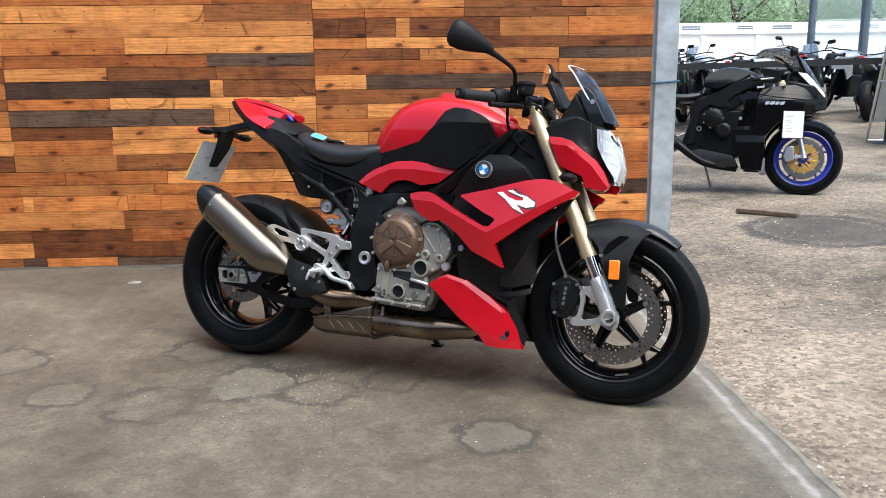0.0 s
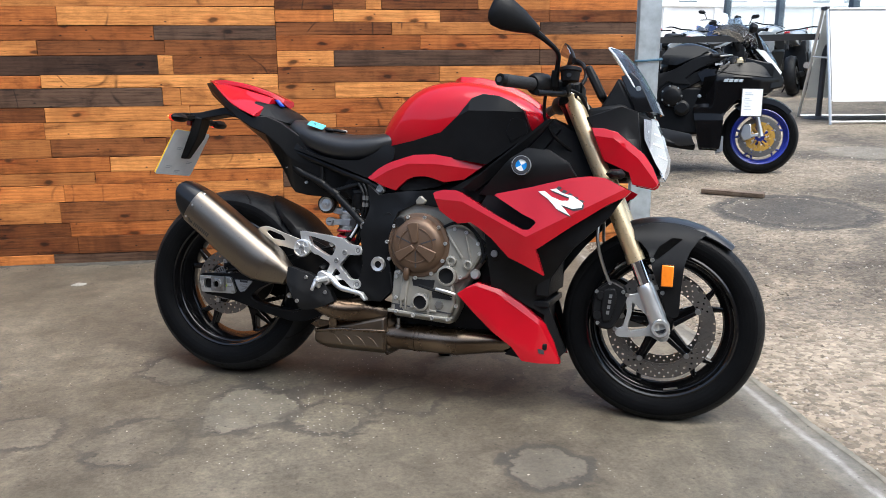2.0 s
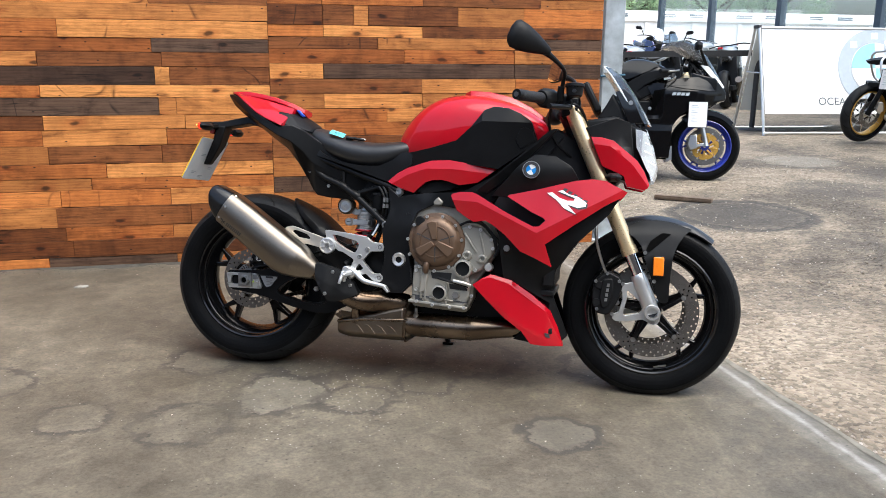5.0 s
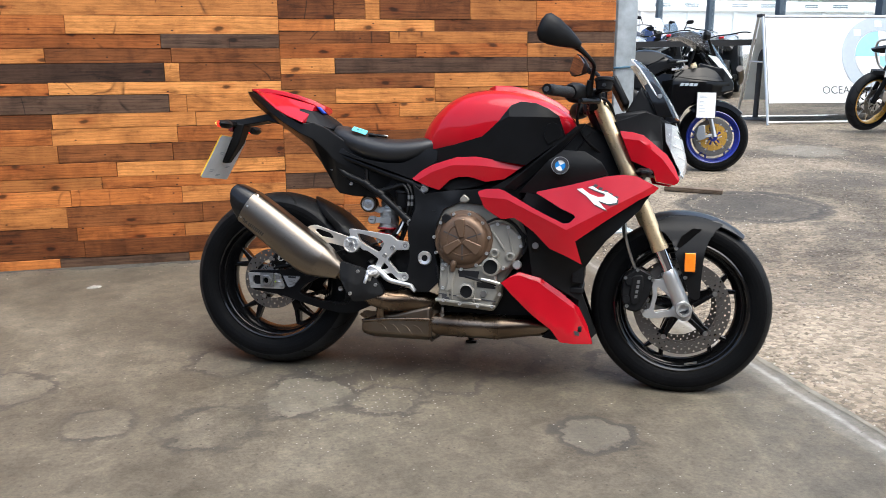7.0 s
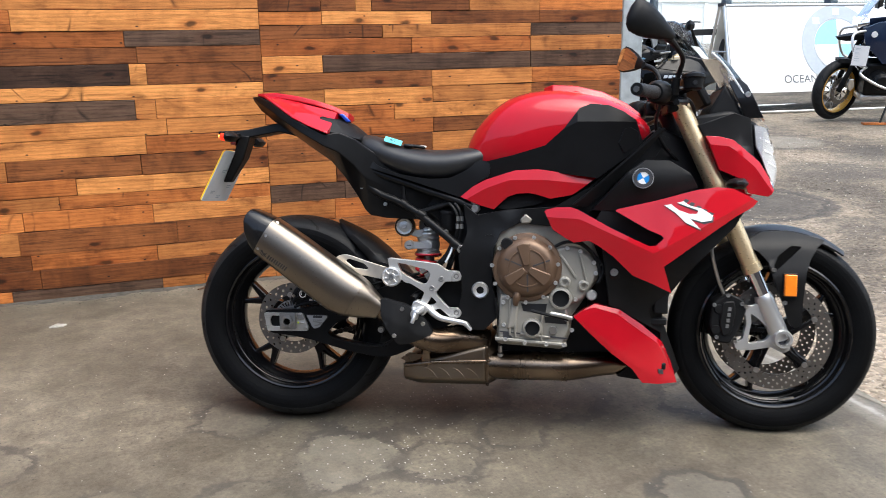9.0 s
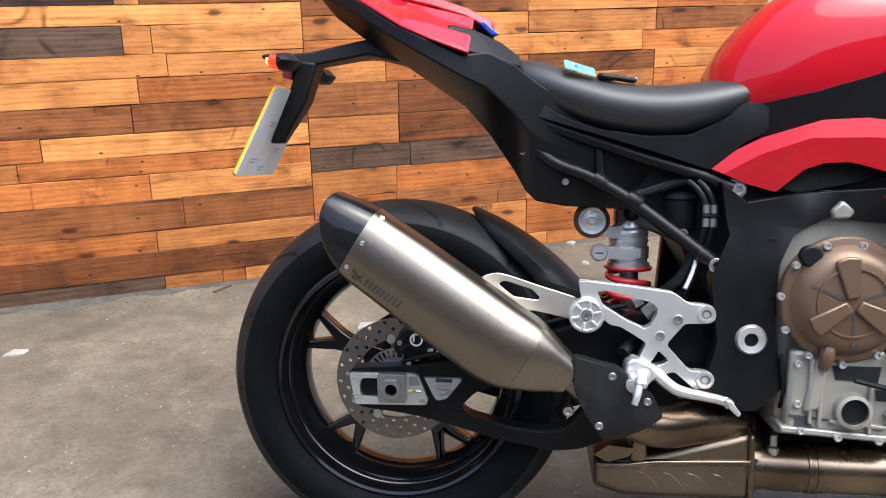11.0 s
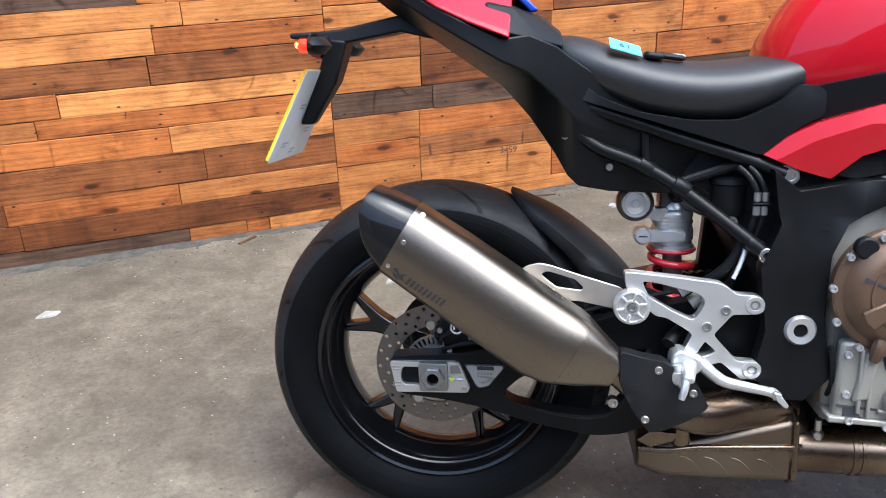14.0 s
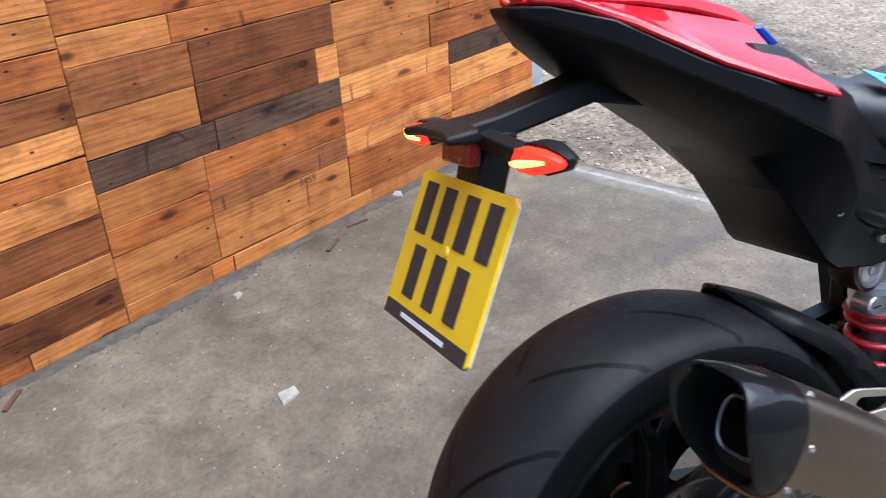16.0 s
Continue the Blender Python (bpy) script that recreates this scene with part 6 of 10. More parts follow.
    for x, zl, zh, wt, wb in ((-0.148, 0.994, 1.004, 0.020, 0.014), (-0.118, 0.960, 1.000, 0.050, 0.030), (-0.070, 0.924, 0.980, 0.092, 0.042), (0.0, 0.880, 0.932, 0.136, 0.056), (0.055, 0.842, 0.904, 0.164, 0.066), (0.118, 0.800, 0.874, 0.174, 0.070),
                             (0.162, 0.750, 0.880, 0.158, 0.074), (0.205, 0.688, 0.862, 0.136, 0.080), (0.226, 0.652, 0.846, 0.125, 0.084), (0.244, 0.635, 0.834, 0.117, 0.088), (0.295, 0.627, 0.800, 0.108, 0.094), (0.380, 0.623, 0.772, 0.104, 0.090), (0.44, 0.622, 0.740, 0.09, 0.08)):
        zm = zl + (zh - zl) * 0.55
        rings.append([(x, -wt, zh), (x, -wt * 1.02, zm), (x, -wb, zl), (x, wb, zl), (x, wt * 1.02, zm), (x, wt, zh)])
    skin(tail, rings)
    part("tail_body", tail, M_FRAME, bike, "matt black tail unit", bevel=0.005, smooth=30)
    # red tail cowl: shoulder wings and a raised centre pad
    cowl = []
    for x, zc, wc, ze, we in ((-0.128, 1.010, 0.014, 1.004, 0.034), (-0.098, 1.007, 0.030, 0.996, 0.064), (-0.054, 1.000, 0.045, 0.970, 0.104), (0.017, 0.984, 0.055, 0.924, 0.148), (0.07, 0.970, 0.060, 0.899, 0.171), (0.132, 0.953, 0.064, 0.875, 0.187)):
        zs = ze + (zc - ze) * 0.62
        cowl.append([(x, -we, ze), (x, -we * 0.95, ze + 0.010), (x, -wc * 1.45, zs), (x, -wc, zc - 0.004), (x, 0, zc), (x, wc, zc - 0.004), (x, wc * 1.45, zs), (x, we * 0.95, ze + 0.010), (x, we, ze),
                     (x, we - 0.012, ze - 0.002), (x, 0, zs - 0.02), (x, -we + 0.012, ze - 0.002)])
    cw = part("tail_cowl", skin(bmesh.new(), cowl), M_RED, bike, "glossy red tail cowl", bevel=0.003, smooth=32)
    pad = []
    for x, z, w in ((-0.128, 1.017, 0.014), (-0.07, 1.016, 0.036), (0.0, 1.005, 0.048), (0.06, 0.991, 0.054), (0.12, 0.972, 0.052), (0.165, 0.950, 0.042)):
        pad.append([(x, -w, z - 0.018), (x, -w * 0.9, z - 0.002), (x, 0, z), (x, w * 0.9, z - 0.002), (x, w, z - 0.018), (x, 0, z - 0.03)])
    part("cowl_pad", skin(bmesh.new(), pad), M_RED, cw, bevel=0.003, smooth=32)
    part("cowl_saddle", skin(bmesh.new(), [[(x, -w, ze), (x, -w * 0.7, zt - 0.012), (x, 0, zt), (x, w * 0.7, zt - 0.012), (x, w, ze), (x, 0, ze - 0.02)] for x, ze, zt, w in ((0.09, 0.888, 0.946, 0.150), (0.135, 0.880, 0.936, 0.150), (0.18, 0.870, 0.915, 0.130), (0.215, 0.862, 0.888, 0.105))]), M_PLASTIC, bike, bevel=0.005)
    part("cowl_lock", prism(bmesh.new(), [(0.138, 0.944), (0.152, 0.945), (0.176, 0.922), (0.163, 0.918)], -0.062, -0.048), M_BLUE, bike, "blue anodised cowl catch", bevel=0.003)

    def seat_side(s):
        part("side_cover", panel(rounded([(0.195, 0.862), (0.235, 0.815), (0.275, 0.782), (0.338, 0.758), (0.42, 0.745), (0.49, 0.746), (0.545, 0.772), (0.575, 0.800), (0.61, 0.795), (0.61, 0.752), (0.575, 0.735), (0.524, 0.690), (0.453, 0.714), (0.376, 0.738), (0.27, 0.770), (0.21, 0.79)], 0.010, 2),
                                 lambda x, z: lerp_table([(0.2, 0.112), (0.3, 0.126), (0.45, 0.140), (0.6, 0.15)], x) - 0.25 * max(0.0, z - 0.78), 0.02, 0.035, s), M_SATIN, bike, bevel=0.004)
    both(seat_side)

    # number plate on its arm
    holder = new("plate_holder")
    holder.parent = bike
    bm = skin(bmesh.new(), [[(0.03, -0.032, 0.925), (0.03, 0.032, 0.925), (0.03, 0.04, 0.872), (0.03, -0.04, 0.872)], [(-0.06, -0.028, 0.922), (-0.06, 0.028, 0.922), (-0.06, 0.034, 0.893), (-0.06, -0.034, 0.893)],
                            [(-0.17, -0.026, 0.900), (-0.17, 0.026, 0.900), (-0.17, 0.03, 0.874), (-0.17, -0.03, 0.874)], [(-0.225, -0.035, 0.895), (-0.225, 0.035, 0.895), (-0.225, 0.035, 0.878), (-0.225, -0.035, 0.878)]])
    part("arm", bm, M_PLASTIC, holder, bevel=0.004)
    part("cross_bar", skin(bmesh.new(), [[(x - 0.020, yy_, z + 0.005), (x + 0.02, yy_, z + 0.007), (x + 0.02, yy_, z - 0.008), (x - 0.018, yy_, z - 0.004)] for yy_, x, z in ((-0.055, -0.232, 0.888), (-0.03, -0.226, 0.890), (0.03, -0.226, 0.890), (0.055, -0.232, 0.888))]), M_PLASTIC, holder, bevel=0.004)
    bm = skin(bmesh.new(), [[(-0.155, -0.032, 0.88), (-0.155, 0.032, 0.88), (-0.190, 0.032, 0.885), (-0.190, -0.032, 0.885)], [(-0.178, -0.026, 0.81), (-0.178, 0.026, 0.81), (-0.2165, 0.026, 0.81), (-0.2165, -0.026, 0.81)], [(-0.226, -0.014, 0.735), (-0.226, 0.014, 0.735), (-0.2520, 0.014, 0.735), (-0.2520, -0.014, 0.735)]])
    part("bracket", bm, M_PLASTIC, holder, bevel=0.005)
    part("rear_reflector", new_box((-0.014, -0.030, -0.013), (0.004, 0.030, 0.013), pose(-0.205, 0, 0.864, 0, 12, 0)), simple("dark_red_reflector", (0.18, 0.01, 0.008), 0.25, coat=0.5), holder, bevel=0.003)
    pm = pose(-0.2415, -0.006, 0.762, 0, 27, 0)
    bm = bmesh.new()
    o = [(-0.1075, -0.091), (-0.1005, -0.097), (0.1005, -0.097), (0.1075, -0.091), (0.1075, 0.070), (0.1005, 0.078), (-0.1005, 0.078), (-0.1075, 0.070)]
    skin(bm, [[(x, yy_, z) for yy_, z in o] for x in (-0.004, 0.0)])
    bmesh.ops.transform(bm, matrix=pm, verts=bm.verts[:])
    plate = part("number_plate", bm, M_YELLOW, holder, "yellow number plate with dark bars")
    bm = bmesh.new()
    skin(bm, [[(x, yy_, z) for yy_, z in o] for x in (0.0006, 0.0016)])
    bmesh.ops.transform(bm, matrix=pm, verts=bm.verts[:])
    part("plate_backing", bm, M_PLATEBACK, plate, "grey-white back of the plate")
    for yy_, z in ((0.055, 0.030), (-0.035, 0.012), (0.060, -0.040), (-0.050, -0.062), (0.010, -0.078)):
        for k in range(2):
            part("backing_print", new_box((0.0015, yy_ - 0.016, z - 0.002 - 0.006 * k), (0.0022, yy_ + 0.016 - 0.008 * k, z + 0.001 - 0.006 * k), pm), M_GREYCLOTH, plate, smooth=0)
    for z in (0.036, -0.037):
        for yy_ in ((0.074, 0.026, -0.026, -0.076) if z > 0 else (0.058, 0.004, -0.050)):
            part("plate_bar", new_box((-0.0052, yy_ - 0.014, z - 0.030), (-0.0038, yy_ + 0.014, z + 0.030), pm), M_INK, plate, smooth=0)
    part("plate_strip", new_box((-0.0055, -0.103, -0.096), (0.001, 0.103, -0.0785), pm), M_INK, plate, smooth=0)
    part("plate_strip_text", new_box((-0.0065, -0.055, -0.0895), (-0.005, 0.055, -0.0845), pm), M_PLATEBACK, plate, smooth=0)
    part("plate_screw", lathe(bmesh.new(), [(0, -0.007), (0.006, -0.006), (0.007, -0.004)], (0, 0, 0), 12, axis="x"), M_YELLOW, plate).matrix_basis = pm

    def tail_light(s):
        ind = part("indicator", skin(bmesh.new(), [[(-0.193 + dx * k, s * yy_, 0.870 + dz * k) for dx, dz in ((-0.020, 0), (-0.014, 0.011), (0.010, 0.011), (0.020, 0.0), (0.010, -0.011), (-0.014, -0.011))] for yy_, k in ((0.100, 0.6), (0.112, 1.0), (0.142, 1.0), (0.162, 0.55), (0.168, 0.25))]), M_TAIL, bike, "lit red and orange tail indicator", smooth=50)
        part("indicator_housing", skin(bmesh.new(), [[(-0.186 + dx * k, s * yy_, 0.870 + dz * k) for dx, dz in ((-0.006, 0.013), (0.012, 0.013), (0.024, 0.0), (0.012, -0.013), (-0.006, -0.013))] for yy_, k in ((0.098, 0.75), (0.112, 1.08), (0.142, 1.08), (0.163, 0.62), (0.170, 0.3))]), M_PLASTIC, ind, smooth=50)
        part("indicator_core", tube(bmesh.new(), [(-0.211, s * 0.108, 0.867), (-0.214, s * 0.130, 0.870), (-0.207, s * 0.158, 0.873)], [0.002, 0.004, 0.002], 8), M_TAILCORE, ind)
        part("indicator_stalk", beam(bmesh.new(), (-0.195, s * 0.02, 0.880), (-0.193, s * 0.106, 0.871), 0.020, 0.018), M_PLASTIC, ind, bevel=0.004)
    both(tail_light)

    # tank
    tank = body([(0.530, 0.74, 0.846, 0.060, 0.35), (0.552, 0.74, 0.892, 0.095, 0.40), (0.598, 0.74, 0.950, 0.128, 0.45), (0.664, 0.74, 1.000, 0.155, 0.52), (0.745, 0.74, 1.019, 0.168, 0.55), (0.830, 0.74, 1.020, 0.172, 0.58),
                 (0.915, 0.76, 1.004, 0.170, 0.60), (0.985, 0.80, 0.978, 0.158, 0.60), (1.040, 0.83, 0.945, 0.140, 0.6), (1.085, 0.84, 0.902, 0.11, 0.6)], 0.94)
    tank.verts.ensure_lookup_table()
    crease = tank.edges.layers.float.new("crease_edge")
    for e in tank.edges:
        i, j = (v.index % 13 for v in e.verts)
        if i == j and i in (2, 3, 10, 11):
            e[crease] = 0.92 if i in (2, 11) else 0.35
    smoothed(part("tank", tank, M_RED, bike, "glossy red fuel tank", smooth=80), 3)
    lid = []
    for x, z, w in ((0.765, 1.024, 0.030), (0.79, 1.030, 0.062), (0.86, 1.026, 0.070), (0.94, 1.008, 0.066), (1.01, 0.974, 0.060), (1.05, 0.945, 0.055)):
        lid.append([(x, -w, z - 0.022), (x, -w * 0.86, z - 0.002), (x, 0, z + 0.004), (x, w * 0.86, z - 0.002), (x, w, z - 0.022), (x, 0, z - 0.05)])
    tc = part("tank_cover", skin(bmesh.new(), lid), M_RED, bike, "raised red cover on the tank", bevel=0.003, smooth=35)

    def tank_sides(s):
        out = [(0.570, 0.790), (0.675, 0.813), (0.769, 0.840), (0.822, 0.888), (0.864, 0.944), (0.896, 0.957), (0.946, 0.952), (0.985, 0.936), (1.022, 0.911), (1.046, 0.843), (0.975, 0.790), (0.918, 0.747), (0.816, 0.760), (0.684, 0.767), (0.598, 0.740), (0.56, 0.762)]

        brow = [(0.55, 0.800), (0.68, 0.812), (0.858, 0.905), (1.06, 0.905)]

        def dep(x, z):
            base = lerp_table([(0.55, 0.135), (0.68, 0.166), (0.858, 0.206), (0.95, 0.206), (1.02, 0.190), (1.05, 0.172)], x)
            return base - 0.34 * max(0.0, z - lerp_table(brow, x)) - 0.10 * max(0.0, lerp_table(brow, x) - z)
        part("tank_side_cover", panel(out, dep, 0.035, 0.026, s, [brow, [(0.858, 0.7), (0.858, 1.0)]]), M_SATIN, bike, "satin black tank side cover", bevel=0.004, smooth=14)
        part("cover_inset", panel([(0.974, 0.846), (0.988, 0.884), (1.004, 0.890), (1.030, 0.878), (1.036, 0.846), (0.990, 0.816)], lambda x, z: dep(x, z) + 0.004, 0.006, 0.03, s), M_SATIN, bike, bevel=0.002)
        bolts("cover_screw", [(0.925, s * 0.175, 0.950)], 0.006, 0.006, M_STEEL, bike, s)
        side = [(0.524, 0.692), (0.560, 0.722), (0.598, 0.742), (0.684, 0.769), (0.750, 0.772), (0.816, 0.763), (0.914, 0.748), (0.880, 0.722), (0.848, 0.699), (0.786, 0.688), (0.745, 0.700), (0.724, 0.704), (0.690, 0.702), (0.662, 0.692), (0.640, 0.672), (0.623, 0.656), (0.580, 0.668)]
        arch = [(0.52, 0.672), (0.596, 0.716), (0.667, 0.741), (0.759, 0.742), (0.92, 0.728)]
        part("side_panel", panel(side, lambda x, z: lerp_table([(0.52, 0.152), (0.65, 0.178), (0.8, 0.190), (0.92, 0.176)], x) - 0.22 * max(0.0, z - lerp_table(arch, x)) - 0.20 * max(0.0, lerp_table(arch, x) - z), 0.03, 0.02, s, [arch]), M_RED, bike, "glossy red side panel", bevel=0.003, smooth=16)
        part("inner_panel", panel([(0.53, 0.66), (0.60, 0.63), (0.78, 0.64), (0.90, 0.68), (1.02, 0.79), (0.99, 0.83), (0.90, 0.80), (0.60, 0.78)], lambda x, z: 0.128, 0.02, 0.08, s), M_PLASTIC, bike)
        part("panel_grille", panel([(0.63, 0.662), (0.66, 0.690), (0.73, 0.702), (0.79, 0.686), (0.75, 0.672), (0.66, 0.655)], lambda x, z: 0.150, 0.01, 0.03, s), M_MESH, bike)
        # intake duct with the round badge
        duct = [(0.90, 0.655), (0.955, 0.715), (1.000, 0.765), (1.045, 0.797), (1.110, 0.795), (1.165, 0.762), (1.190, 0.722), (1.10, 0.690), (0.985, 0.655)]
        part("intake_duct", panel(duct, lambda x, z: 0.246 - 1.1 * (x - 1.045) ** 2 - 0.30 * abs(z - 0.746), 0.05, 0.025, s), M_PLASTIC, bike, "black intake duct cover", bevel=0.005)
        for name, r0, r1, y0, mat in (("badge_ring", 0.0168, 0.0265, 0.2545, M_INK), ("badge_rim", 0.0262, 0.0282, 0.2535, M_SILVER)):
            part(name, lathe(bmesh.new(), [(r0, s * 0.225), (r0, s * y0), (r1, s * y0), (r1, s * 0.225)], (1.036, 0, 0.746), 36, loop=True), mat, bike)
        for k in range(4):
            a0 = k * math.pi / 2 + 0.5
            pts = [(1.036, 0.746)] + [(1.036 + 0.0170 * math.cos(a0 + math.pi / 2 * i / 6), 0.746 + 0.0170 * math.sin(a0 + math.pi / 2 * i / 6)) for i in range(7)]
            part("badge_quarter", prism(bmesh.new(), pts, s * 0.253, s * 0.23), M_BADGE if k % 2 else M_WHITE, bike, smooth=0)
    both(tank_sides)

    # red shoulder wing with its slot, and the belly pan
    def wings(s):
        wing = [(0.769, 0.652), (0.774, 0.657), (0.8, 0.664), (0.841, 0.665), (0.861, 0.658), (0.949, 0.609), (1.016, 0.577), (1.054, 0.56), (1.073, 0.562), (1.092, 0.582), (1.085, 0.59), (1.048, 0.606), (0.963, 0.655), (0.967, 0.66), (1.070, 0.684), (1.179, 0.714), (1.235, 0.722), (1.279, 0.718), (1.349, 0.684),
                (1.335, 0.668), (1.286, 0.642), (1.190, 0.575), (1.094, 0.504), (1.118, 0.430), (1.067, 0.455), (1.013, 0.477), (0.984, 0.505), (0.959, 0.529), (0.917, 0.559), (0.892, 0.572), (0.851, 0.566), (0.825, 0.580), (0.792, 0.602)]

        fold = [(0.77, 0.637), (0.865, 0.632), (1.065, 0.540), (1.35, 0.700)]

        def dep(x, z):
            base = lerp_table([(0.77, 0.236), (0.85, 0.252), (1.0, 0.272), (1.1, 0.280), (1.2, 0.272), (1.30, 0.248), (1.35, 0.226)], x)
            crease = lerp_table(fold, x)
            return base - 0.15 * max(0.0, z - crease) - 0.20 * max(0.0, crease - z)
        w = part("shoulder_wing", panel(wing, dep, 0.028, 0.022, s, [fold]), M_RED, bike, "glossy red side wing with white mark", bevel=0.004, smooth=16)
        # mark: a slanted white shape with a dark edge, and dark bars behind it
        mark = [(1.092, 0.672), (1.110, 0.675), (1.131, 0.659), (1.159, 0.649), (1.180, 0.650), (1.182, 0.659), (1.161, 0.666), (1.126, 0.679), (1.143, 0.683), (1.161, 0.671), (1.191, 0.664), (1.221, 0.645), (1.218, 0.632), (1.192, 0.627), (1.160, 0.637), (1.188, 0.607), (1.149, 0.625), (1.122, 0.652)]
        part("wing_mark_edge", panel([(x + 0.004, z - 0.005) for x, z in mark], lambda x, z: dep(x, z) + 0.0012, 0.004, 0.012, s), M_INK, w, smooth=0)
        part("wing_mark", panel(mark, lambda x, z: dep(x, z) + 0.0028, 0.004, 0.012, s), M_WHITE, w, "white slanted mark", smooth=0)
        for i in range(5):
            x0, z0 = 1.148 + 0.0165 * i, 0.690 - 0.0088 * i
            part("wing_letter_bar", panel([(x0, z0), (x0 + 0.011, z0 - 0.0045), (x0 + 0.004, z0 - 0.012), (x0 - 0.007, z0 - 0.0075)], lambda x, z: dep(x, z) + 0.0012, 0.004, 0.02, s), M_INK, w, smooth=0)
        # dark panel added behind the slot for the shade inside it
        part("wing_shadow_cover", panel([(0.90, 0.60), (0.93, 0.66), (1.15, 0.68), (1.20, 0.62), (1.08, 0.52), (0.98, 0.54)], lambda x, z: 0.205, 0.02, 0.06, s), M_PLASTIC, bike)
        lower = [(0.930, 0.560), (1.097, 0.508), (1.200, 0.590), (1.330, 0.668), (1.312, 0.642), (1.296, 0.613), (1.246, 0.562), (1.192, 0.508), (1.159, 0.462), (1.129, 0.416), (1.112, 0.345), (1.175, 0.185), (1.150, 0.160), (1.100, 0.168), (1.110, 0.300), (0.985, 0.372), (0.955, 0.385)]
        def shroud_depth(x, z):
            up = max(0.0, min(1.0, (z - 0.36) / 0.14))
            low = lerp_table([(0.95, 0.198), (1.05, 0.165), (1.11, 0.135), (1.175, 0.080)], x)
            return low + (lerp_table([(1.10, 0.226), (1.32, 0.200)], x) - low) * up
        part("radiator_shroud", panel(lower, shroud_depth, 0.02, 0.04, s), M_PLASTIC, bike, "black radiator shroud", bevel=0.004)
        belly = [(0.855, 0.354), (0.884, 0.376), (0.914, 0.392), (0.983, 0.376), (1.050, 0.330), (1.114, 0.276), (1.143, 0.215), (1.163, 0.151), (1.100, 0.154), (1.055, 0.160), (1.024, 0.203), (0.962, 0.251), (0.900, 0.308)]

        rim_fold = [(0.855, 0.366), (0.914, 0.382), (0.976, 0.364), (1.101, 0.272), (1.165, 0.150)]
        keel = [(0.855, 0.352), (1.045, 0.205), (1.17, 0.145)]

        def bdep(x, z):
            base = lerp_table([(0.85, 0.222), (0.98, 0.212), (1.1, 0.160), (1.17, 0.105)], x)
            return base - 0.20 * max(0.0, lerp_table(keel, x) - z) - 0.45 * max(0.0, z - lerp_table(rim_fold, x))
        bp = part("belly_pan", panel(belly, bdep, 0.03, 0.022, s, [rim_fold, keel]), M_RED, bike, "glossy red belly pan", bevel=0.003, smooth=16)
        part("belly_mark", panel([(1.100, 0.200), (1.116, 0.196), (1.119, 0.182), (1.104, 0.186)], lambda x, z: bdep(1.11, 0.19) + 0.003 - 0.75 * (x - 1.11), 0.006, 0.05, s), M_INK, bp)
        part("belly_lip", panel([(0.99, 0.165), (1.025, 0.200), (1.052, 0.168), (1.158, 0.166), (1.158, 0.158), (1.04, 0.158)], lambda x, z: 0.115, 0.06, 0.05, s), M_PLASTIC, bike)
    both(wings)
    part("radiator", new_box((1.085, -0.165, 0.36), (1.125, 0.165, 0.67), None), M_MESH, bike, bevel=0.004)
    part("oil_cooler", new_box((1.075, -0.12, 0.20), (1.110, 0.12, 0.34)), M_MESH, bike, bevel=0.004)
    for z in (0.205, 0.335):
        part("cooler_frame", new_box((1.07, -0.150, z - 0.010), (1.125, 0.150, z + 0.010)), M_PLASTIC, bike, bevel=0.004)
    # sump block added in black to stand for the shade under the engine
    part("oil_sump", prism(bmesh.new(), [(0.64, 0.215), (0.93, 0.205), (1.02, 0.215), (1.06, 0.30), (0.95, 0.40), (0.64, 0.36)], -0.105, 0.105), M_PLASTIC, bike, "oil sump block, black for the shade below the engine", bevel=0.012)
    part("engine_front", new_box((0.90, -0.15, 0.30), (1.07, 0.15, 0.66)), M_FRAME, bike, bevel=0.02)

    # front fork
    def fork(s):
        y_ = s * 0.110
        part("fork_tube", tube(bmesh.new(), [(1.150, y_, 0.965), (1.168, y_, 0.925), (1.366, y_, 0.494)], [0.027, 0.027, 0.0255], 24, 1), M_GOLD, bike, "gold anodised fork tube", smooth=60)
        part("fork_collar", tube(bmesh.new(), [(1.361, y_, 0.505), (1.372, y_, 0.481)], 0.028, 24), M_GOLD, bike)
        part("fork_slider", tube(bmesh.new(), [(1.368, y_, 0.488), (1.408, y_, 0.398)], 0.0205, 24), M_CHROME, bike)
        part("fork_wiper", tube(bmesh.new(), [(1.366, y_, 0.494), (1.3715, y_, 0.482)], 0.0265, 24), M_PLASTIC, bike)
        ft = part("fork_foot", tube(bmesh.new(), [(1.398, y_, 0.415), (1.404, y_, 0.403), (1.420, y_, 0.365), (1.440, y_, 0.320), (1.452, y_, 0.285)], [0.0235, 0.0265, 0.0265, 0.027, 0.026], 24, 2), M_SILVER, bike, "silver cast fork foot", smooth=50)
        rim_ = rounded([(1.326, 0.366), (1.340, 0.384), (1.366, 0.382), (1.404, 0.396), (1.440, 0.345), (1.470, 0.313), (1.482, 0.282), (1.476, 0.254), (1.456, 0.247), (1.424, 0.264), (1.370, 0.254), (1.334, 0.252), (1.320, 0.262), (1.326, 0.277), (1.344, 0.283), (1.354, 0.330), (1.350, 0.358)], 0.007, 2)
        part("foot_web", holed(rim_, [rounded([(1.366, 0.360), (1.384, 0.348), (1.426, 0.308), (1.412, 0.284), (1.362, 0.272), (1.358, 0.284), (1.368, 0.330)], 0.005, 2)], y_ - 0.010, y_ + 0.010), M_SILVER, ft, bevel=0.004, segs=3)
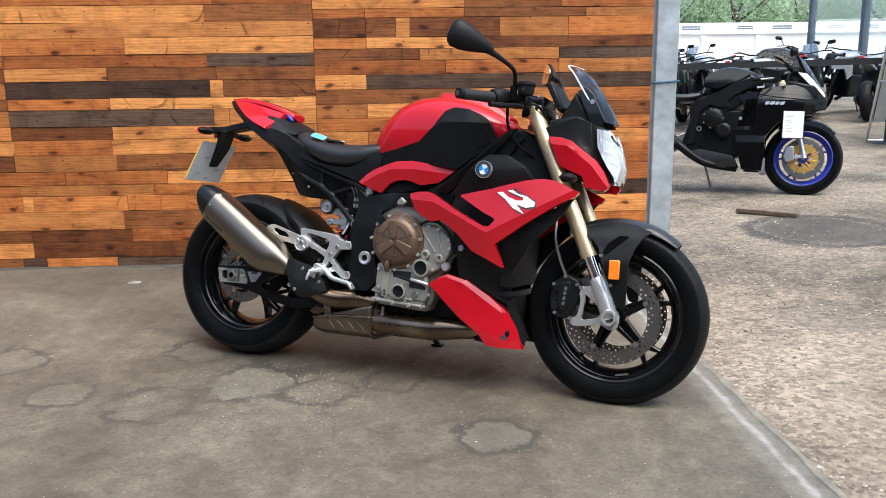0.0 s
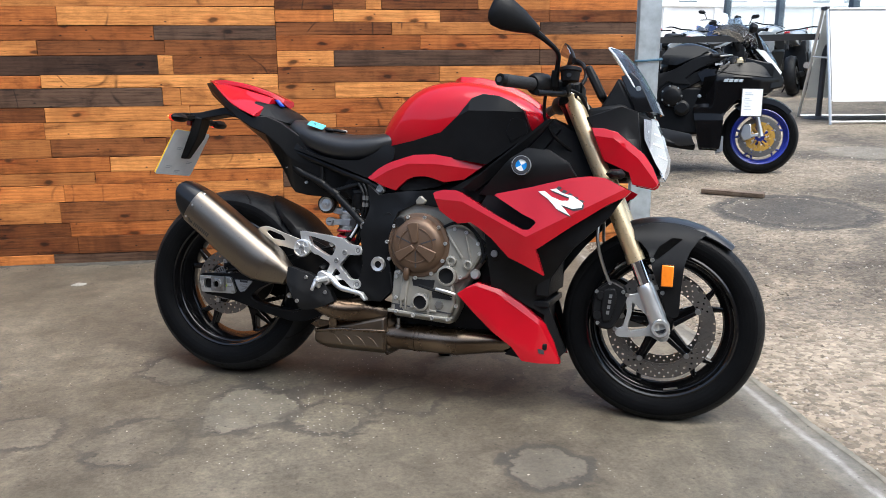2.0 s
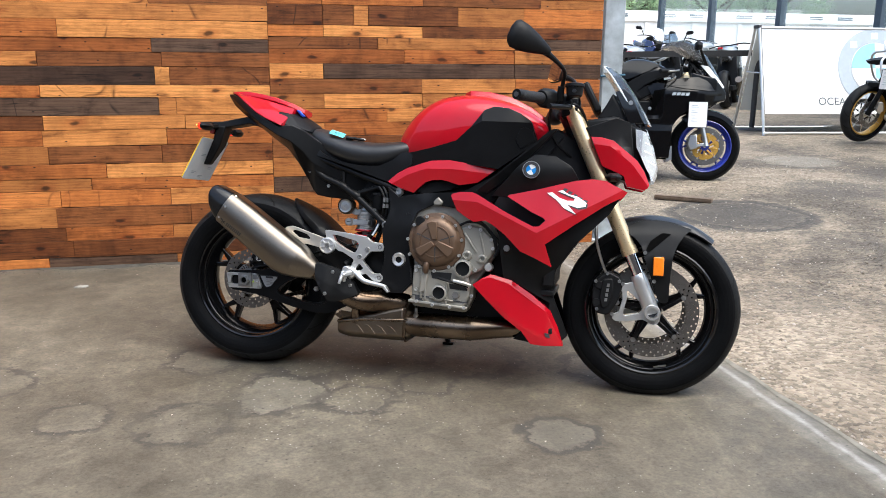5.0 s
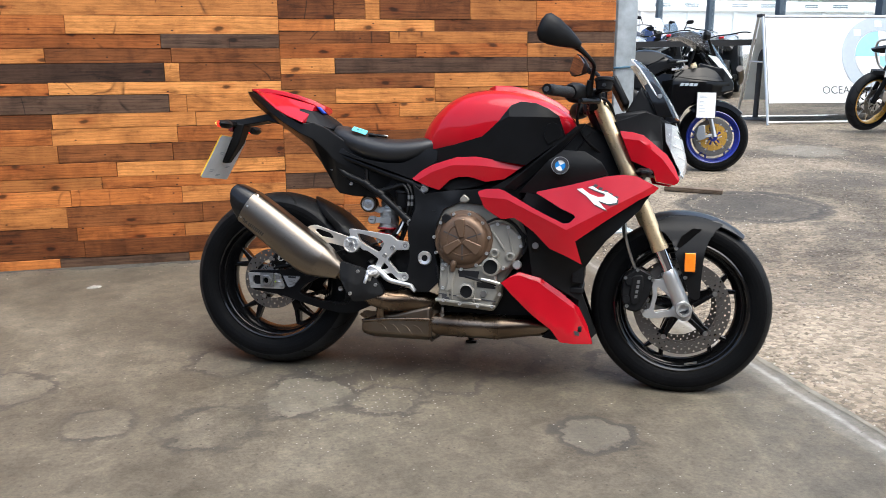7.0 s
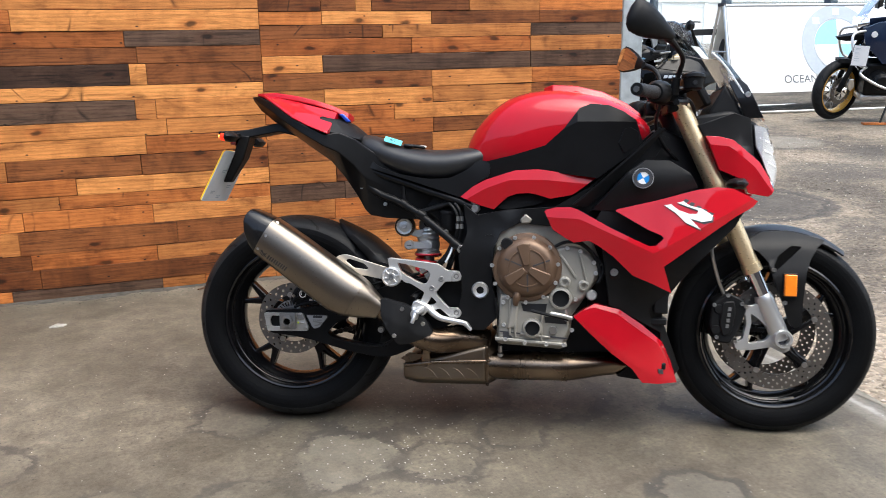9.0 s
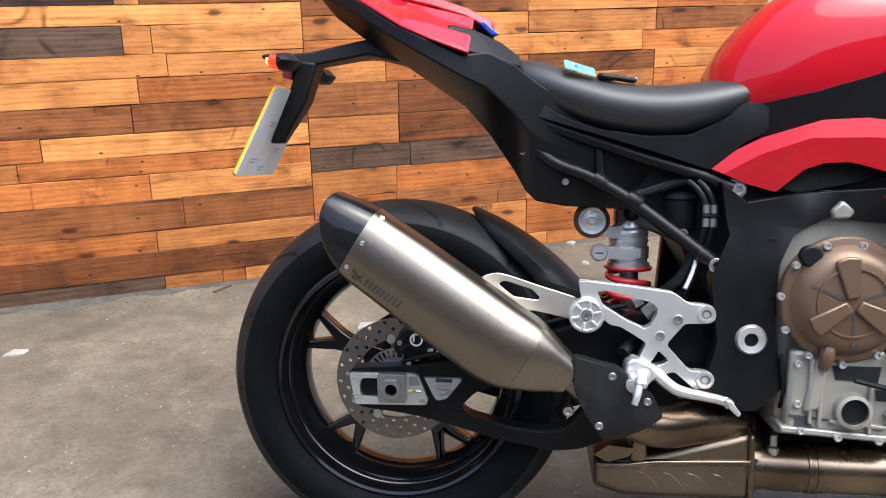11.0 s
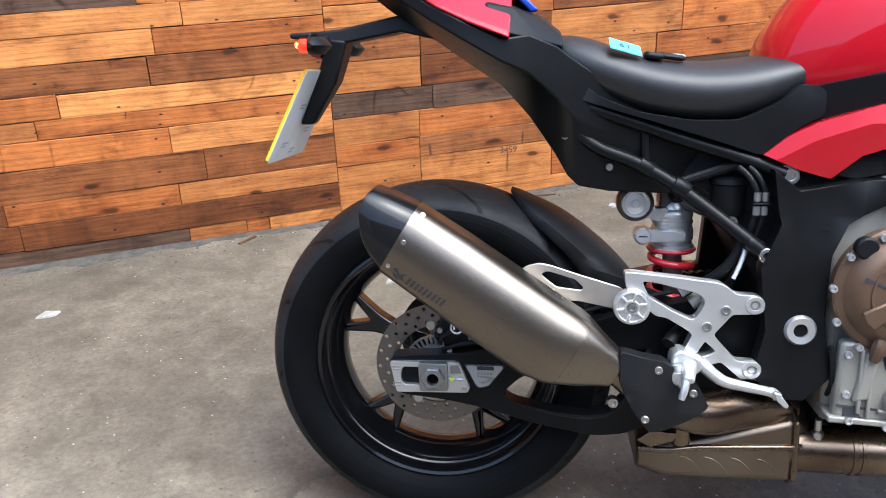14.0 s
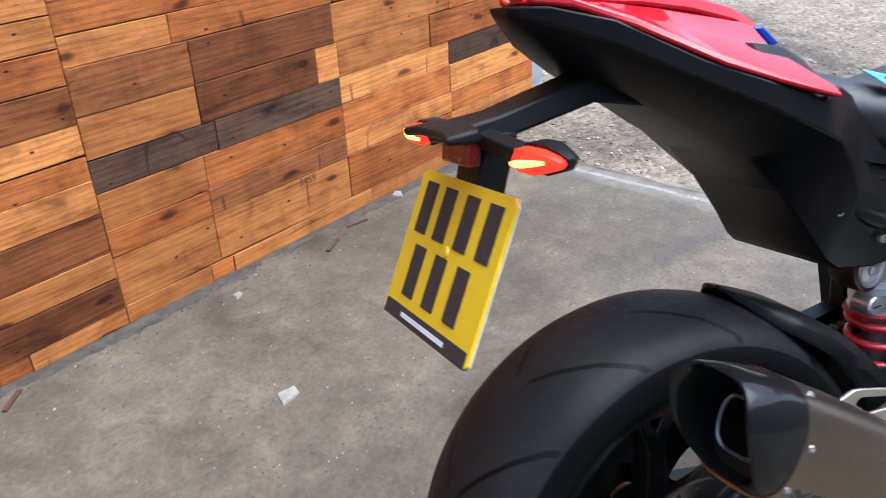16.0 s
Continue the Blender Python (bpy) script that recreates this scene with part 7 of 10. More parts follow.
        part("axle_clamp", lathe(bmesh.new(), [(0.0165, s * 0.10), (0.0165, s * 0.140), (0.0175, s * 0.146), (0.0245, s * 0.146), (0.0275, s * 0.141), (0.0275, s * 0.09)], (1.452, 0, 0.290), 28, loop=True), M_SILVER, ft)
        part("axle_hex", lathe(bmesh.new(), [(0, s * 0.128), (0.0165, s * 0.128), (0.0165, s * 0.12)], (1.452, 0, 0.290), 6), M_INK, ft)
        bolts("clamp_bolt", [(1.457, s * 0.121, 0.258), (1.322, s * 0.121, 0.276), (1.352, s * 0.121, 0.380)], 0.0065, 0.005, M_STEEL, ft, s)
        co = rounded([(1.262, 0.392), (1.279, 0.404), (1.304, 0.420), (1.345, 0.400), (1.354, 0.372), (1.342, 0.330), (1.327, 0.298), (1.308, 0.270), (1.272, 0.275), (1.256, 0.300), (1.250, 0.330), (1.255, 0.376)], 0.007, 2)
        cal = part("front_caliper", prism(bmesh.new(), co, s * 0.122, s * 0.045), M_PLASTIC, bike, "black four-piston brake caliper", bevel=0.006)
        part("caliper_face", prism(bmesh.new(), rounded([(1.284, 0.392), (1.318, 0.398), (1.322, 0.360), (1.310, 0.300), (1.286, 0.292), (1.276, 0.330)], 0.008, 2), s * 0.129, s * 0.118), M_PLASTIC, cal, bevel=0.004)
        for z0 in (0.312, 0.372):
            part("caliper_piston", lathe(bmesh.new(), [(0, s * 0.127), (0.012, s * 0.127), (0.014, s * 0.124), (0.014, s * 0.118)], (1.268 + 0.12 * (z0 - 0.312), 0, z0), 20), M_PLASTIC, cal)
        for k in range(4):
            z0 = 0.318 + 0.0165 * k
            part("caliper_mark", prism(bmesh.new(), [(1.2935 + 0.12 * (z0 - 0.318), z0), (1.3025 + 0.12 * (z0 - 0.318), z0), (1.3035 + 0.12 * (z0 - 0.318), z0 + 0.011), (1.2945 + 0.12 * (z0 - 0.318), z0 + 0.011)], s * 0.1296, s * 0.128), M_FORGED, cal, smooth=0)
        bolts("caliper_bolt", [(1.270, s * 0.122, 0.290), (1.340, s * 0.122, 0.388), (1.300, s * 0.122, 0.412), (1.262, s * 0.122, 0.384)], 0.006, 0.005, M_FORGED, cal, s)
        part("brake_hose", tube(bmesh.new(), [(1.300, s * 0.09, 0.40), (1.275, s * 0.10, 0.46), (1.255, s * 0.11, 0.53), (1.250, s * 0.10, 0.60), (1.22, s * 0.06, 0.70)], 0.005, 8), M_STEEL, bike)
        ind = part("fork_indicator", skin(bmesh.new(), [[(1.300 + dx * k, s * yy_, 0.733 + dz * k) for dx, dz in ((-0.03, 0), (-0.015, 0.016), (0.02, 0.016), (0.034, 0), (0.02, -0.016), (-0.015, -0.016))] for yy_, k in ((0.13, 0.5), (0.15, 0.8), (0.20, 0.9), (0.225, 0.4))]), M_PLASTIC, bike, "small black front indicator", bevel=0.003)
        part("indicator_bracket", new_box((1.265, min(s * 0.10, s * 0.15), 0.655), (1.290, max(s * 0.10, s * 0.15), 0.70)), M_PLASTIC, bike, bevel=0.005)
        bolts("bracket_bolt", [(1.277, s * 0.152, 0.67)], 0.006, 0.005, M_STEEL, bike, s)
    both(fork)
    part("top_yoke", skin(bmesh.new(), [[(1.115, y_, z), (1.185 - 0.02 * abs(y_) * 5, y_, z + 0.02), (1.185 - 0.02 * abs(y_) * 5, y_, z + 0.045), (1.115, y_, z + 0.028)] for y_, z in ((-0.135, 0.93), (-0.08, 0.935), (0, 0.935), (0.08, 0.935), (0.135, 0.93))]), M_FRAME, bike, bevel=0.006)
    part("lower_yoke", new_box((1.215, -0.126, 0.765), (1.275, 0.126, 0.805), None), M_FRAME, bike, bevel=0.008)
    part("head_cover", skin(bmesh.new(), [[(x, -w, z0), (x, w, z0), (x, w, z1), (x, -w, z1)] for x, z0, z1, w in ((1.00, 0.68, 0.84, 0.11), (1.10, 0.66, 0.90, 0.10), (1.19, 0.66, 0.86, 0.08), (1.24, 0.67, 0.80, 0.07))]), M_PLASTIC, bike, bevel=0.01)
    part("steering_stem", tube(bmesh.new(), [(1.13, 0, 0.96), (1.23, 0, 0.75)], 0.03, 16), M_FRAME, bike)
    part("yoke_screw", lathe(bmesh.new(), [(0, 0.012), (0.016, 0.012), (0.02, 0.006), (0.02, -0.01)], (1.152, -0.105, 0.965), 18, axis="z"), M_STEEL, bike)
    part("yoke_screw", lathe(bmesh.new(), [(0, 0.012), (0.016, 0.012), (0.02, 0.006), (0.02, -0.01)], (1.152, 0.105, 0.965), 18, axis="z"), M_STEEL, bike)

    # front mudguard
    rings = []
    for i in range(17):
        t = i / 16
        a = radians(113 - 63 * t)
        r = 0.314 - 0.004 * t
        w = 0.066 - 0.014 * max(0, t - 0.5) * 2
        dr = 0.038 * (1 - 0.75 * t)
        prof = [(-w, -dr - 0.004), (-w * 0.96, -0.012), (-w * 0.6, -0.001), (0, 0.004), (w * 0.6, -0.001), (w * 0.96, -0.012), (w, -dr - 0.004)]
        ring_ = [(1.45 + (r + d_) * math.cos(a), y_, 0.30 + (r + d_) * math.sin(a)) for y_, d_ in prof]
        ring_ += [(1.45 + (r + d_ - 0.004) * math.cos(a), y_ * 0.94, 0.30 + (r + d_ - 0.004) * math.sin(a)) for y_, d_ in reversed(prof)]
        rings.append(ring_)
    fg = part("front_mudguard", skin(bmesh.new(), rings), M_FENDER, bike, "graphite front mudguard", smooth=50)

    def tongue(s):
        part("mudguard_side", panel(rounded([(1.345, 0.555), (1.362, 0.580), (1.402, 0.596), (1.470, 0.600), (1.570, 0.574), (1.545, 0.556), (1.522, 0.520), (1.508, 0.480), (1.503, 0.410), (1.502, 0.330), (1.486, 0.322), (1.468, 0.332), (1.454, 0.378), (1.420, 0.461), (1.405, 0.512), (1.380, 0.540)], 0.008, 2),
                                    lambda x, z: 0.150 - 0.30 * max(0.0, z - 0.47) - 0.9 * max(0.0, z - 0.56) - 0.1 * max(0, 0.47 - z), 0.010, 0.02, s), M_PLASTIC, fg, "black mudguard side bracket", bevel=0.003)
        # dark panel laid on for the shade inside the vent
        part("mudguard_vent", panel(rounded([(1.420, 0.500), (1.434, 0.530), (1.470, 0.558), (1.500, 0.556), (1.455, 0.514), (1.430, 0.492)], 0.004, 2), lambda x, z: 0.1518 - 0.30 * max(0.0, z - 0.47), 0.006, 0.03, s), M_OPENING_SHADE, fg)
        refl = part("reflector", new_box((1.446, min(s * 0.148, s * 0.160), 0.416), (1.480, max(s * 0.148, s * 0.160), 0.478)), M_ORANGE, bike, "orange side reflector", bevel=0.003)
        part("reflector_back", new_box((1.443, min(s * 0.142, s * 0.150), 0.413), (1.483, max(s * 0.142, s * 0.150), 0.481)), M_PLASTIC, refl, bevel=0.002)
        bolts("mudguard_bolt", [(1.418, s * 0.148, 0.490), (1.452, s * 0.142, 0.396)], 0.0065, 0.005, M_STEEL, fg, s)
    both(tongue)

    # head lamp, cheeks, screen
    def cheek(s):
        brow = [(1.21, 0.846), (1.286, 0.838), (1.360, 0.782), (1.425, 0.700)]
        part("lamp_cheek", panel([(1.220, 0.868), (1.258, 0.866), (1.296, 0.856), (1.333, 0.828), (1.375, 0.796), (1.401, 0.760), (1.421, 0.716), (1.415, 0.704), (1.404, 0.697), (1.346, 0.707), (1.334, 0.742), (1.291, 0.760), (1.262, 0.772), (1.248, 0.803)],
                                 lambda x, z: lerp_table([(1.2, 0.160), (1.3, 0.160), (1.43, 0.114)], x) - 0.18 * max(0.0, z - lerp_table(brow, x)) - 0.20 * max(0.0, lerp_table(brow, x) - z), 0.03, 0.022, s, [brow]), M_RED, bike, "glossy red lamp cheek", bevel=0.003, smooth=16)
        part("lamp_side", panel([(1.20, 0.90), (1.30, 0.935), (1.350, 0.920), (1.358, 0.86), (1.365, 0.80), (1.30, 0.852), (1.22, 0.868)], lambda x, z: lerp_table([(1.2, 0.13), (1.3, 0.135), (1.42, 0.10)], x), 0.03, 0.04, s), M_PLASTIC, bike, bevel=0.004)
        part("lamp_pod", panel([(1.372, 0.906), (1.404, 0.902), (1.430, 0.845), (1.449, 0.778), (1.446, 0.745), (1.436, 0.722), (1.422, 0.745), (1.405, 0.790), (1.382, 0.842)], lambda x, z: 0.108 - 1.1 * max(0.0, x - 1.385), 0.012, 0.016, s), M_LENS, bike, "clear head lamp lens", smooth=60)
        part("lamp_bowl", panel([(1.366, 0.902), (1.400, 0.894), (1.424, 0.842), (1.443, 0.778), (1.434, 0.735), (1.408, 0.772), (1.372, 0.842)], lambda x, z: 0.101 - 1.0 * max(0.0, x - 1.39), 0.01, 0.008, s), M_BOWL, bike)
        for k in range(3):
            x0, z0 = 1.381 + 0.016 * k, 0.868 - 0.034 * k
            part("lamp_divider", panel([(x0, z0), (x0 + 0.036 - 0.004 * k, z0 - 0.012), (x0 + 0.036 - 0.004 * k, z0 - 0.017), (x0, z0 - 0.006)], lambda x, z: 0.1025 - 1.0 * max(0.0, x - 1.39), 0.004, 0.02, s), M_PLATEBACK, bike)
    both(cheek)
    part("lamp_shell", skin(bmesh.new(), [[(x, -w, z0), (x, w, z0), (x, w * 0.9, z1), (x, -w * 0.9, z1)] for x, z0, z1, w in ((1.20, 0.80, 0.93, 0.11), (1.30, 0.735, 0.945, 0.12), (1.38, 0.72, 0.91, 0.085), (1.425, 0.73, 0.86, 0.045))]), M_PLASTIC, bike, bevel=0.01)
    part("lamp_face", skin(bmesh.new(), [[(x, -w, z), (x + 0.012, -w * 0.5, z), (x + 0.016, 0, z), (x + 0.012, w * 0.5, z), (x, w, z)] for x, z, w in ((1.384, 0.900, 0.088), (1.413, 0.848, 0.070), (1.433, 0.79, 0.055), (1.432, 0.75, 0.045), (1.420, 0.722, 0.036))], closed=False), M_BOWL, bike, smooth=60)
    sc = []
    for x, z, w, sw in ((1.422, 0.922, 0.080, 0.045), (1.400, 0.965, 0.092, 0.052), (1.358, 1.035, 0.095, 0.055), (1.325, 1.080, 0.086, 0.052), (1.292, 1.112, 0.066, 0.045)):
        sc.append([(x - sw, -w, z + 0.006), (x - sw * 0.4, -w * 0.62, z + 0.003), (x, 0, z), (x - sw * 0.4, w * 0.62, z + 0.003), (x - sw, w, z + 0.006)])

    def shell(rows_, t):
        bm = bmesh.new()
        skin(bm, rows_, closed=False)
        bmesh.ops.solidify(bm, geom=bm.faces[:], thickness=t)
        return bm
    part("screen", shell(sc, 0.003), clear("smoked_fly_screen", (0.04, 0.042, 0.046), 0.02, 1.6), bike, "smoked fly screen with a painted edge glint", smooth=60)
    # pale line that paints the glint along the screen's rim
    part("screen_edge", tube(bmesh.new(), [(1.372, -0.078, 0.930), (1.349, -0.092, 0.970), (1.304, -0.094, 1.040), (1.274, -0.084, 1.085), (1.250, -0.062, 1.116), (1.285, 0.0, 1.114)], 0.0030, 6), M_PLATEBACK, bike)
    part("screen_base", skin(bmesh.new(), [[(1.235, y_, 0.935), (1.375 - abs(y_) * 0.3, y_, 0.915), (1.345 - abs(y_) * 0.3, y_, 0.965), (1.305 - abs(y_) * 0.25, y_, 1.025), (1.265, y_, 0.985)] for y_ in (-0.088, -0.045, 0, 0.045, 0.088)]), M_PLASTIC, bike, bevel=0.008)
    both(lambda s: part("screen_wing", panel([(1.292, 1.026), (1.320, 1.040), (1.345, 1.018), (1.372, 0.965), (1.392, 0.923), (1.340, 0.921), (1.325, 0.960)], lambda x, z: 0.098 - 0.10 * max(0, z - 0.98), 0.006, 0.03, s), M_GLOSS, bike, bevel=0.002))
    bolts("screen_screw", [(1.345, -0.0975, 0.990)], 0.008, 0.005, M_STEEL, bike)
    part("instrument", new_box((-0.012, -0.09, -0.055), (0.012, 0.09, 0.055), pose(1.215, 0, 1.01, 0, -28, 0)), M_PLASTIC, bike, bevel=0.008)

    # handle bar, controls, mirrors
    part("handle_bar", tube(bmesh.new(), [(1.005, -0.39, 0.968), (1.06, -0.27, 0.976), (1.115, -0.16, 0.985), (1.14, -0.08, 0.995), (1.145, 0, 0.995), (1.14, 0.08, 0.995), (1.115, 0.16, 0.985), (1.06, 0.27, 0.976), (1.005, 0.39, 0.968)], 0.013, 14), M_PLASTIC, bike)
    part("bar_clamp", new_box((1.11, -0.06, 0.955), (1.175, 0.06, 1.015)), M_FRAME, bike, bevel=0.01)

    def controls(s):
        part("grip", tube(bmesh.new(), [(1.002, s * 0.396, 0.968), (1.0035, s * 0.393, 0.968), (1.030, s * 0.335, 0.972), (1.060, s * 0.272, 0.976)], [0.015, 0.0175, 0.017, 0.018], 18, 2), simple("grip_rubber", (0.012, 0.012, 0.013), 0.65, scale=250, bump=0.9), bike)
        part("bar_end", tube(bmesh.new(), [(0.994, s * 0.412, 0.967), (1.003, s * 0.394, 0.968)], 0.0165, 18), M_PLASTIC, bike)
        part("bar_end_cap", tube(bmesh.new(), [(0.9925, s * 0.4155, 0.967), (0.994, s * 0.412, 0.967)], 0.008, 12), M_FORGEDDARK, bike)
        part("switch_block", tube(bmesh.new(), [(1.058, s * 0.275, 0.976), (1.066, s * 0.26, 0.978), (1.085, s * 0.222, 0.981), (1.092, s * 0.205, 0.982)], [0.024, 0.032, 0.032, 0.022], 14, 2), M_PLASTIC, bike)
        part("brake_lever", tube(bmesh.new(), [(1.125, s * 0.19, 0.965), (1.145, s * 0.24, 0.955), (1.130, s * 0.31, 0.945), (1.095, s * 0.40, 0.935)], [0.012, 0.009, 0.0075, 0.008], 10), M_FRAME, bike)
        part("lever_mount", new_box((1.09, min(s * 0.15, s * 0.21), 0.955), (1.155, max(s * 0.15, s * 0.21), 1.0)), M_FRAME, bike, bevel=0.008)
        o = Vector((0, 0, 0)) if s < 0 else Vector((0.035, -0.055, 0.035))
        part("mirror_stem", tube(bmesh.new(), [(1.115, s * 0.235, 0.985), Vector((1.125, s * 0.255, 1.03)) + o * 0.3, Vector((1.128, s * 0.29, 1.062)) + o * 0.6, Vector((1.098, s * 0.345, 1.088)) + o, Vector((1.070, s * 0.380, 1.105)) + o], [0.008, 0.007, 0.0065, 0.008, 0.012], 10), M_PLASTIC, bike)
        part("stem_boot", tube(bmesh.new(), [(1.115, s * 0.235, 0.975), (1.120, s * 0.248, 1.018)], [0.013, 0.011], 12), M_PLASTIC, bike)
        axis = Vector((0.80, 0.50, -0.34) if s < 0 else (0.45, -0.85, -0.30)).normalized()
        up = Vector((0.30, 0, 0.95)) if s < 0 else Vector((0.30, -0.30, 0.90))
        up = (up - axis * up.dot(axis)).normalized()
        out = axis.cross(up) * (-s)
        start = Vector((0.972, -0.447, 1.150)) if s < 0 else Vector((1.035, 0.41, 1.18))

        def shell_ring(t, h0, h1, w0, w1):
            c = start + axis * t
            pts_ = []
            for k in range(16):
                a = 2 * math.pi * k / 16
                ca, sa = math.cos(a), math.sin(a)
                pts_.append(c + up * (sa * (h1 if sa > 0 else h0)) + out * (ca * (w1 if ca > 0 else w0)))
            return pts_
        mh = part("mirror_head", skin(bmesh.new(), [shell_ring(-0.006, 0.016, 0.018, 0.003, 0.008), shell_ring(0.0, 0.032, 0.036, 0.005, 0.014), shell_ring(0.014, 0.042, 0.046, 0.006, 0.022), shell_ring(0.045, 0.041, 0.044, 0.006, 0.027),
                                                    shell_ring(0.085, 0.030, 0.034, 0.006, 0.023), shell_ring(0.120, 0.017, 0.021, 0.006, 0.015), shell_ring(0.142, 0.009, 0.012, 0.006, 0.009)]), M_PLASTIC, bike, "black handle bar mirror", smooth=55)
        glass = []
        for t, h0, h1 in ((0.002, 0.026, 0.030), (0.016, 0.037, 0.041), (0.045, 0.037, 0.040), (0.08, 0.028, 0.031), (0.108, 0.018, 0.020)):
            c = start + axis * t - out * 0.0075
            glass.append([c - up * h0, c + up * h1, c + up * h1 + out * 0.004, c - up * h0 + out * 0.004])
        part("mirror_glass", skin(bmesh.new(), glass), M_MIRROR, mh, smooth=0)
    both(controls)
    tank_ = part("fluid_reservoir", lathe(bmesh.new(), [(0, -0.020), (0.020, -0.020), (0.025, -0.016), (0.0285, 0.012), (0, 0.012)], (1.163, -0.255, 1.004), 28, axis="z"), M_PLASTIC, bike, "black brake fluid reservoir", smooth=40)
    part("reservoir_lid", lathe(bmesh.new(), [(0, 0.023), (0.026, 0.023), (0.031, 0.020), (0.032, 0.012), (0.030, 0.010), (0, 0.010)], (1.163, -0.255, 1.004), 28, axis="z"), M_FRAME, tank_, smooth=30)
    part("reservoir_window", lathe(bmesh.new(), [(0, -0.285), (0.006, -0.285), (0.007, -0.275)], (1.163, 0, 1.000), 14), M_FENDER, tank_)
    part("reservoir_stay", tube(bmesh.new(), [(1.16, -0.25, 0.99), (1.14, -0.21, 0.985)], 0.008, 8), M_FRAME, bike)
    part("handle_bar", tube(bmesh.new(), [(1.092, -0.21, 0.982), (1.12, -0.13, 0.992), (1.13, -0.05, 0.996), (1.13, 0.05, 0.996), (1.12, 0.13, 0.992), (1.092, 0.21, 0.982)], [0.011, 0.0125, 0.014, 0.014, 0.0125, 0.011], 14), M_FRAME, bike, "black tapered handle bar", smooth=60)
    for y_ in (-0.045, 0.045):
        cl = part("bar_clamp", prism(bmesh.new(), rounded([(1.106, 0.962), (1.106, 1.006), (1.118, 1.018), (1.142, 1.018), (1.154, 1.006), (1.154, 0.962)], 0.006, 2), y_ - 0.014, y_ + 0.014), M_FRAME, bike, bevel=0.003)
        for x_ in (1.114, 1.146):
            part("clamp_screw", lathe(bmesh.new(), [(0, 0.004), (0.0035, 0.004), (0.004, 0.007), (0.006, 0.007), (0.0065, 0)], (x_, y_, 1.0145), 12, axis="z"), M_STEEL, cl)
    for pts_ in ([(1.09, -0.21, 0.97), (1.08, -0.16, 0.90), (1.11, -0.13, 0.84), (1.16, -0.08, 0.80)], [(1.10, -0.19, 0.975), (1.17, -0.15, 0.97), (1.20, -0.10, 0.92), (1.20, -0.06, 0.85)], [(1.10, 0.19, 0.975), (1.17, 0.15, 0.97), (1.20, 0.10, 0.92), (1.20, 0.06, 0.85)]):
        part("control_cable", tube(bmesh.new(), pts_, 0.005, 8), M_PLASTIC, bike)
    return bike


bike = red_motorcycle(BIKE_POSE)

# key with its blue tag lying on the seat
key = thing("key_fob", BIKE_POSE @ pose(0.338, -0.088, 0.843, 4, 8, 8), "black key fob with a blue card tag on the seat", "key")
part("fob", new_box((0.006, -0.014, 0), (0.036, 0.012, 0.011)), M_PLASTIC, key, bevel=0.005)
part("key_blade", new_box((0.030, -0.004, 0.002), (0.074, 0.018, 0.012)), M_PLASTIC, key, bevel=0.005)
part("key_chrome", new_box((0.055, 0.006, 0.006), (0.076, 0.020, 0.013)), M_STEEL, key, bevel=0.003)
tag = part("tag", new_box((-0.054, -0.019, 0.001), (0.0, 0.019, 0.0035), pose(0, 0, 0.007, 22, 8, 0)), M_CYAN, key, "blue card tag with a number", bevel=0.0015)
txt = bpy.data.curves.new("tag_number", "FONT")
txt.body, txt.size, txt.extrude, txt.align_x, txt.align_y = "61", 0.022, 0.0003, "CENTER", "CENTER"
number = new("tag_number", txt)
txt.materials.append(M_INK)
number.parent = tag
number.matrix_basis = pose(0, 0, 0.007, 22, 8, 0) @ pose(-0.028, 0, 0.0040)

# ---- the yard: other motorcycles, banner, barrier, glazed front, distance ----
def ground_pose(x, y, yaw, lean=0.0):
    return pose(x, y, yard_z(x, y) + 0.004, 0, 0, yaw) @ pose(0, 0, 0, lean, 0, 0)


def price_card(parent, m):
    c = part("price_card", new_box((-0.075, -0.002, -0.105), (0.075, 0.002, 0.105), m), M_PAPER, parent, "white price card in a black frame", smooth=0)
    part("card_frame", new_box((-0.080, 0.0025, -0.110), (0.080, 0.006, 0.110), m), M_INK, c, smooth=0)
    for i, (z, w) in enumerate(((0.075, 0.05), (0.062, 0.06), (0.03, 0.035), (0.018, 0.05), (-0.005, 0.03), (-0.03, 0.045), (-0.055, 0.05))):
        part("card_line", new_box((-0.055, -0.0035, z - 0.0018), (-0.055 + w, -0.0015, z + 0.0018), m), M_GREYCLOTH, c, smooth=0)


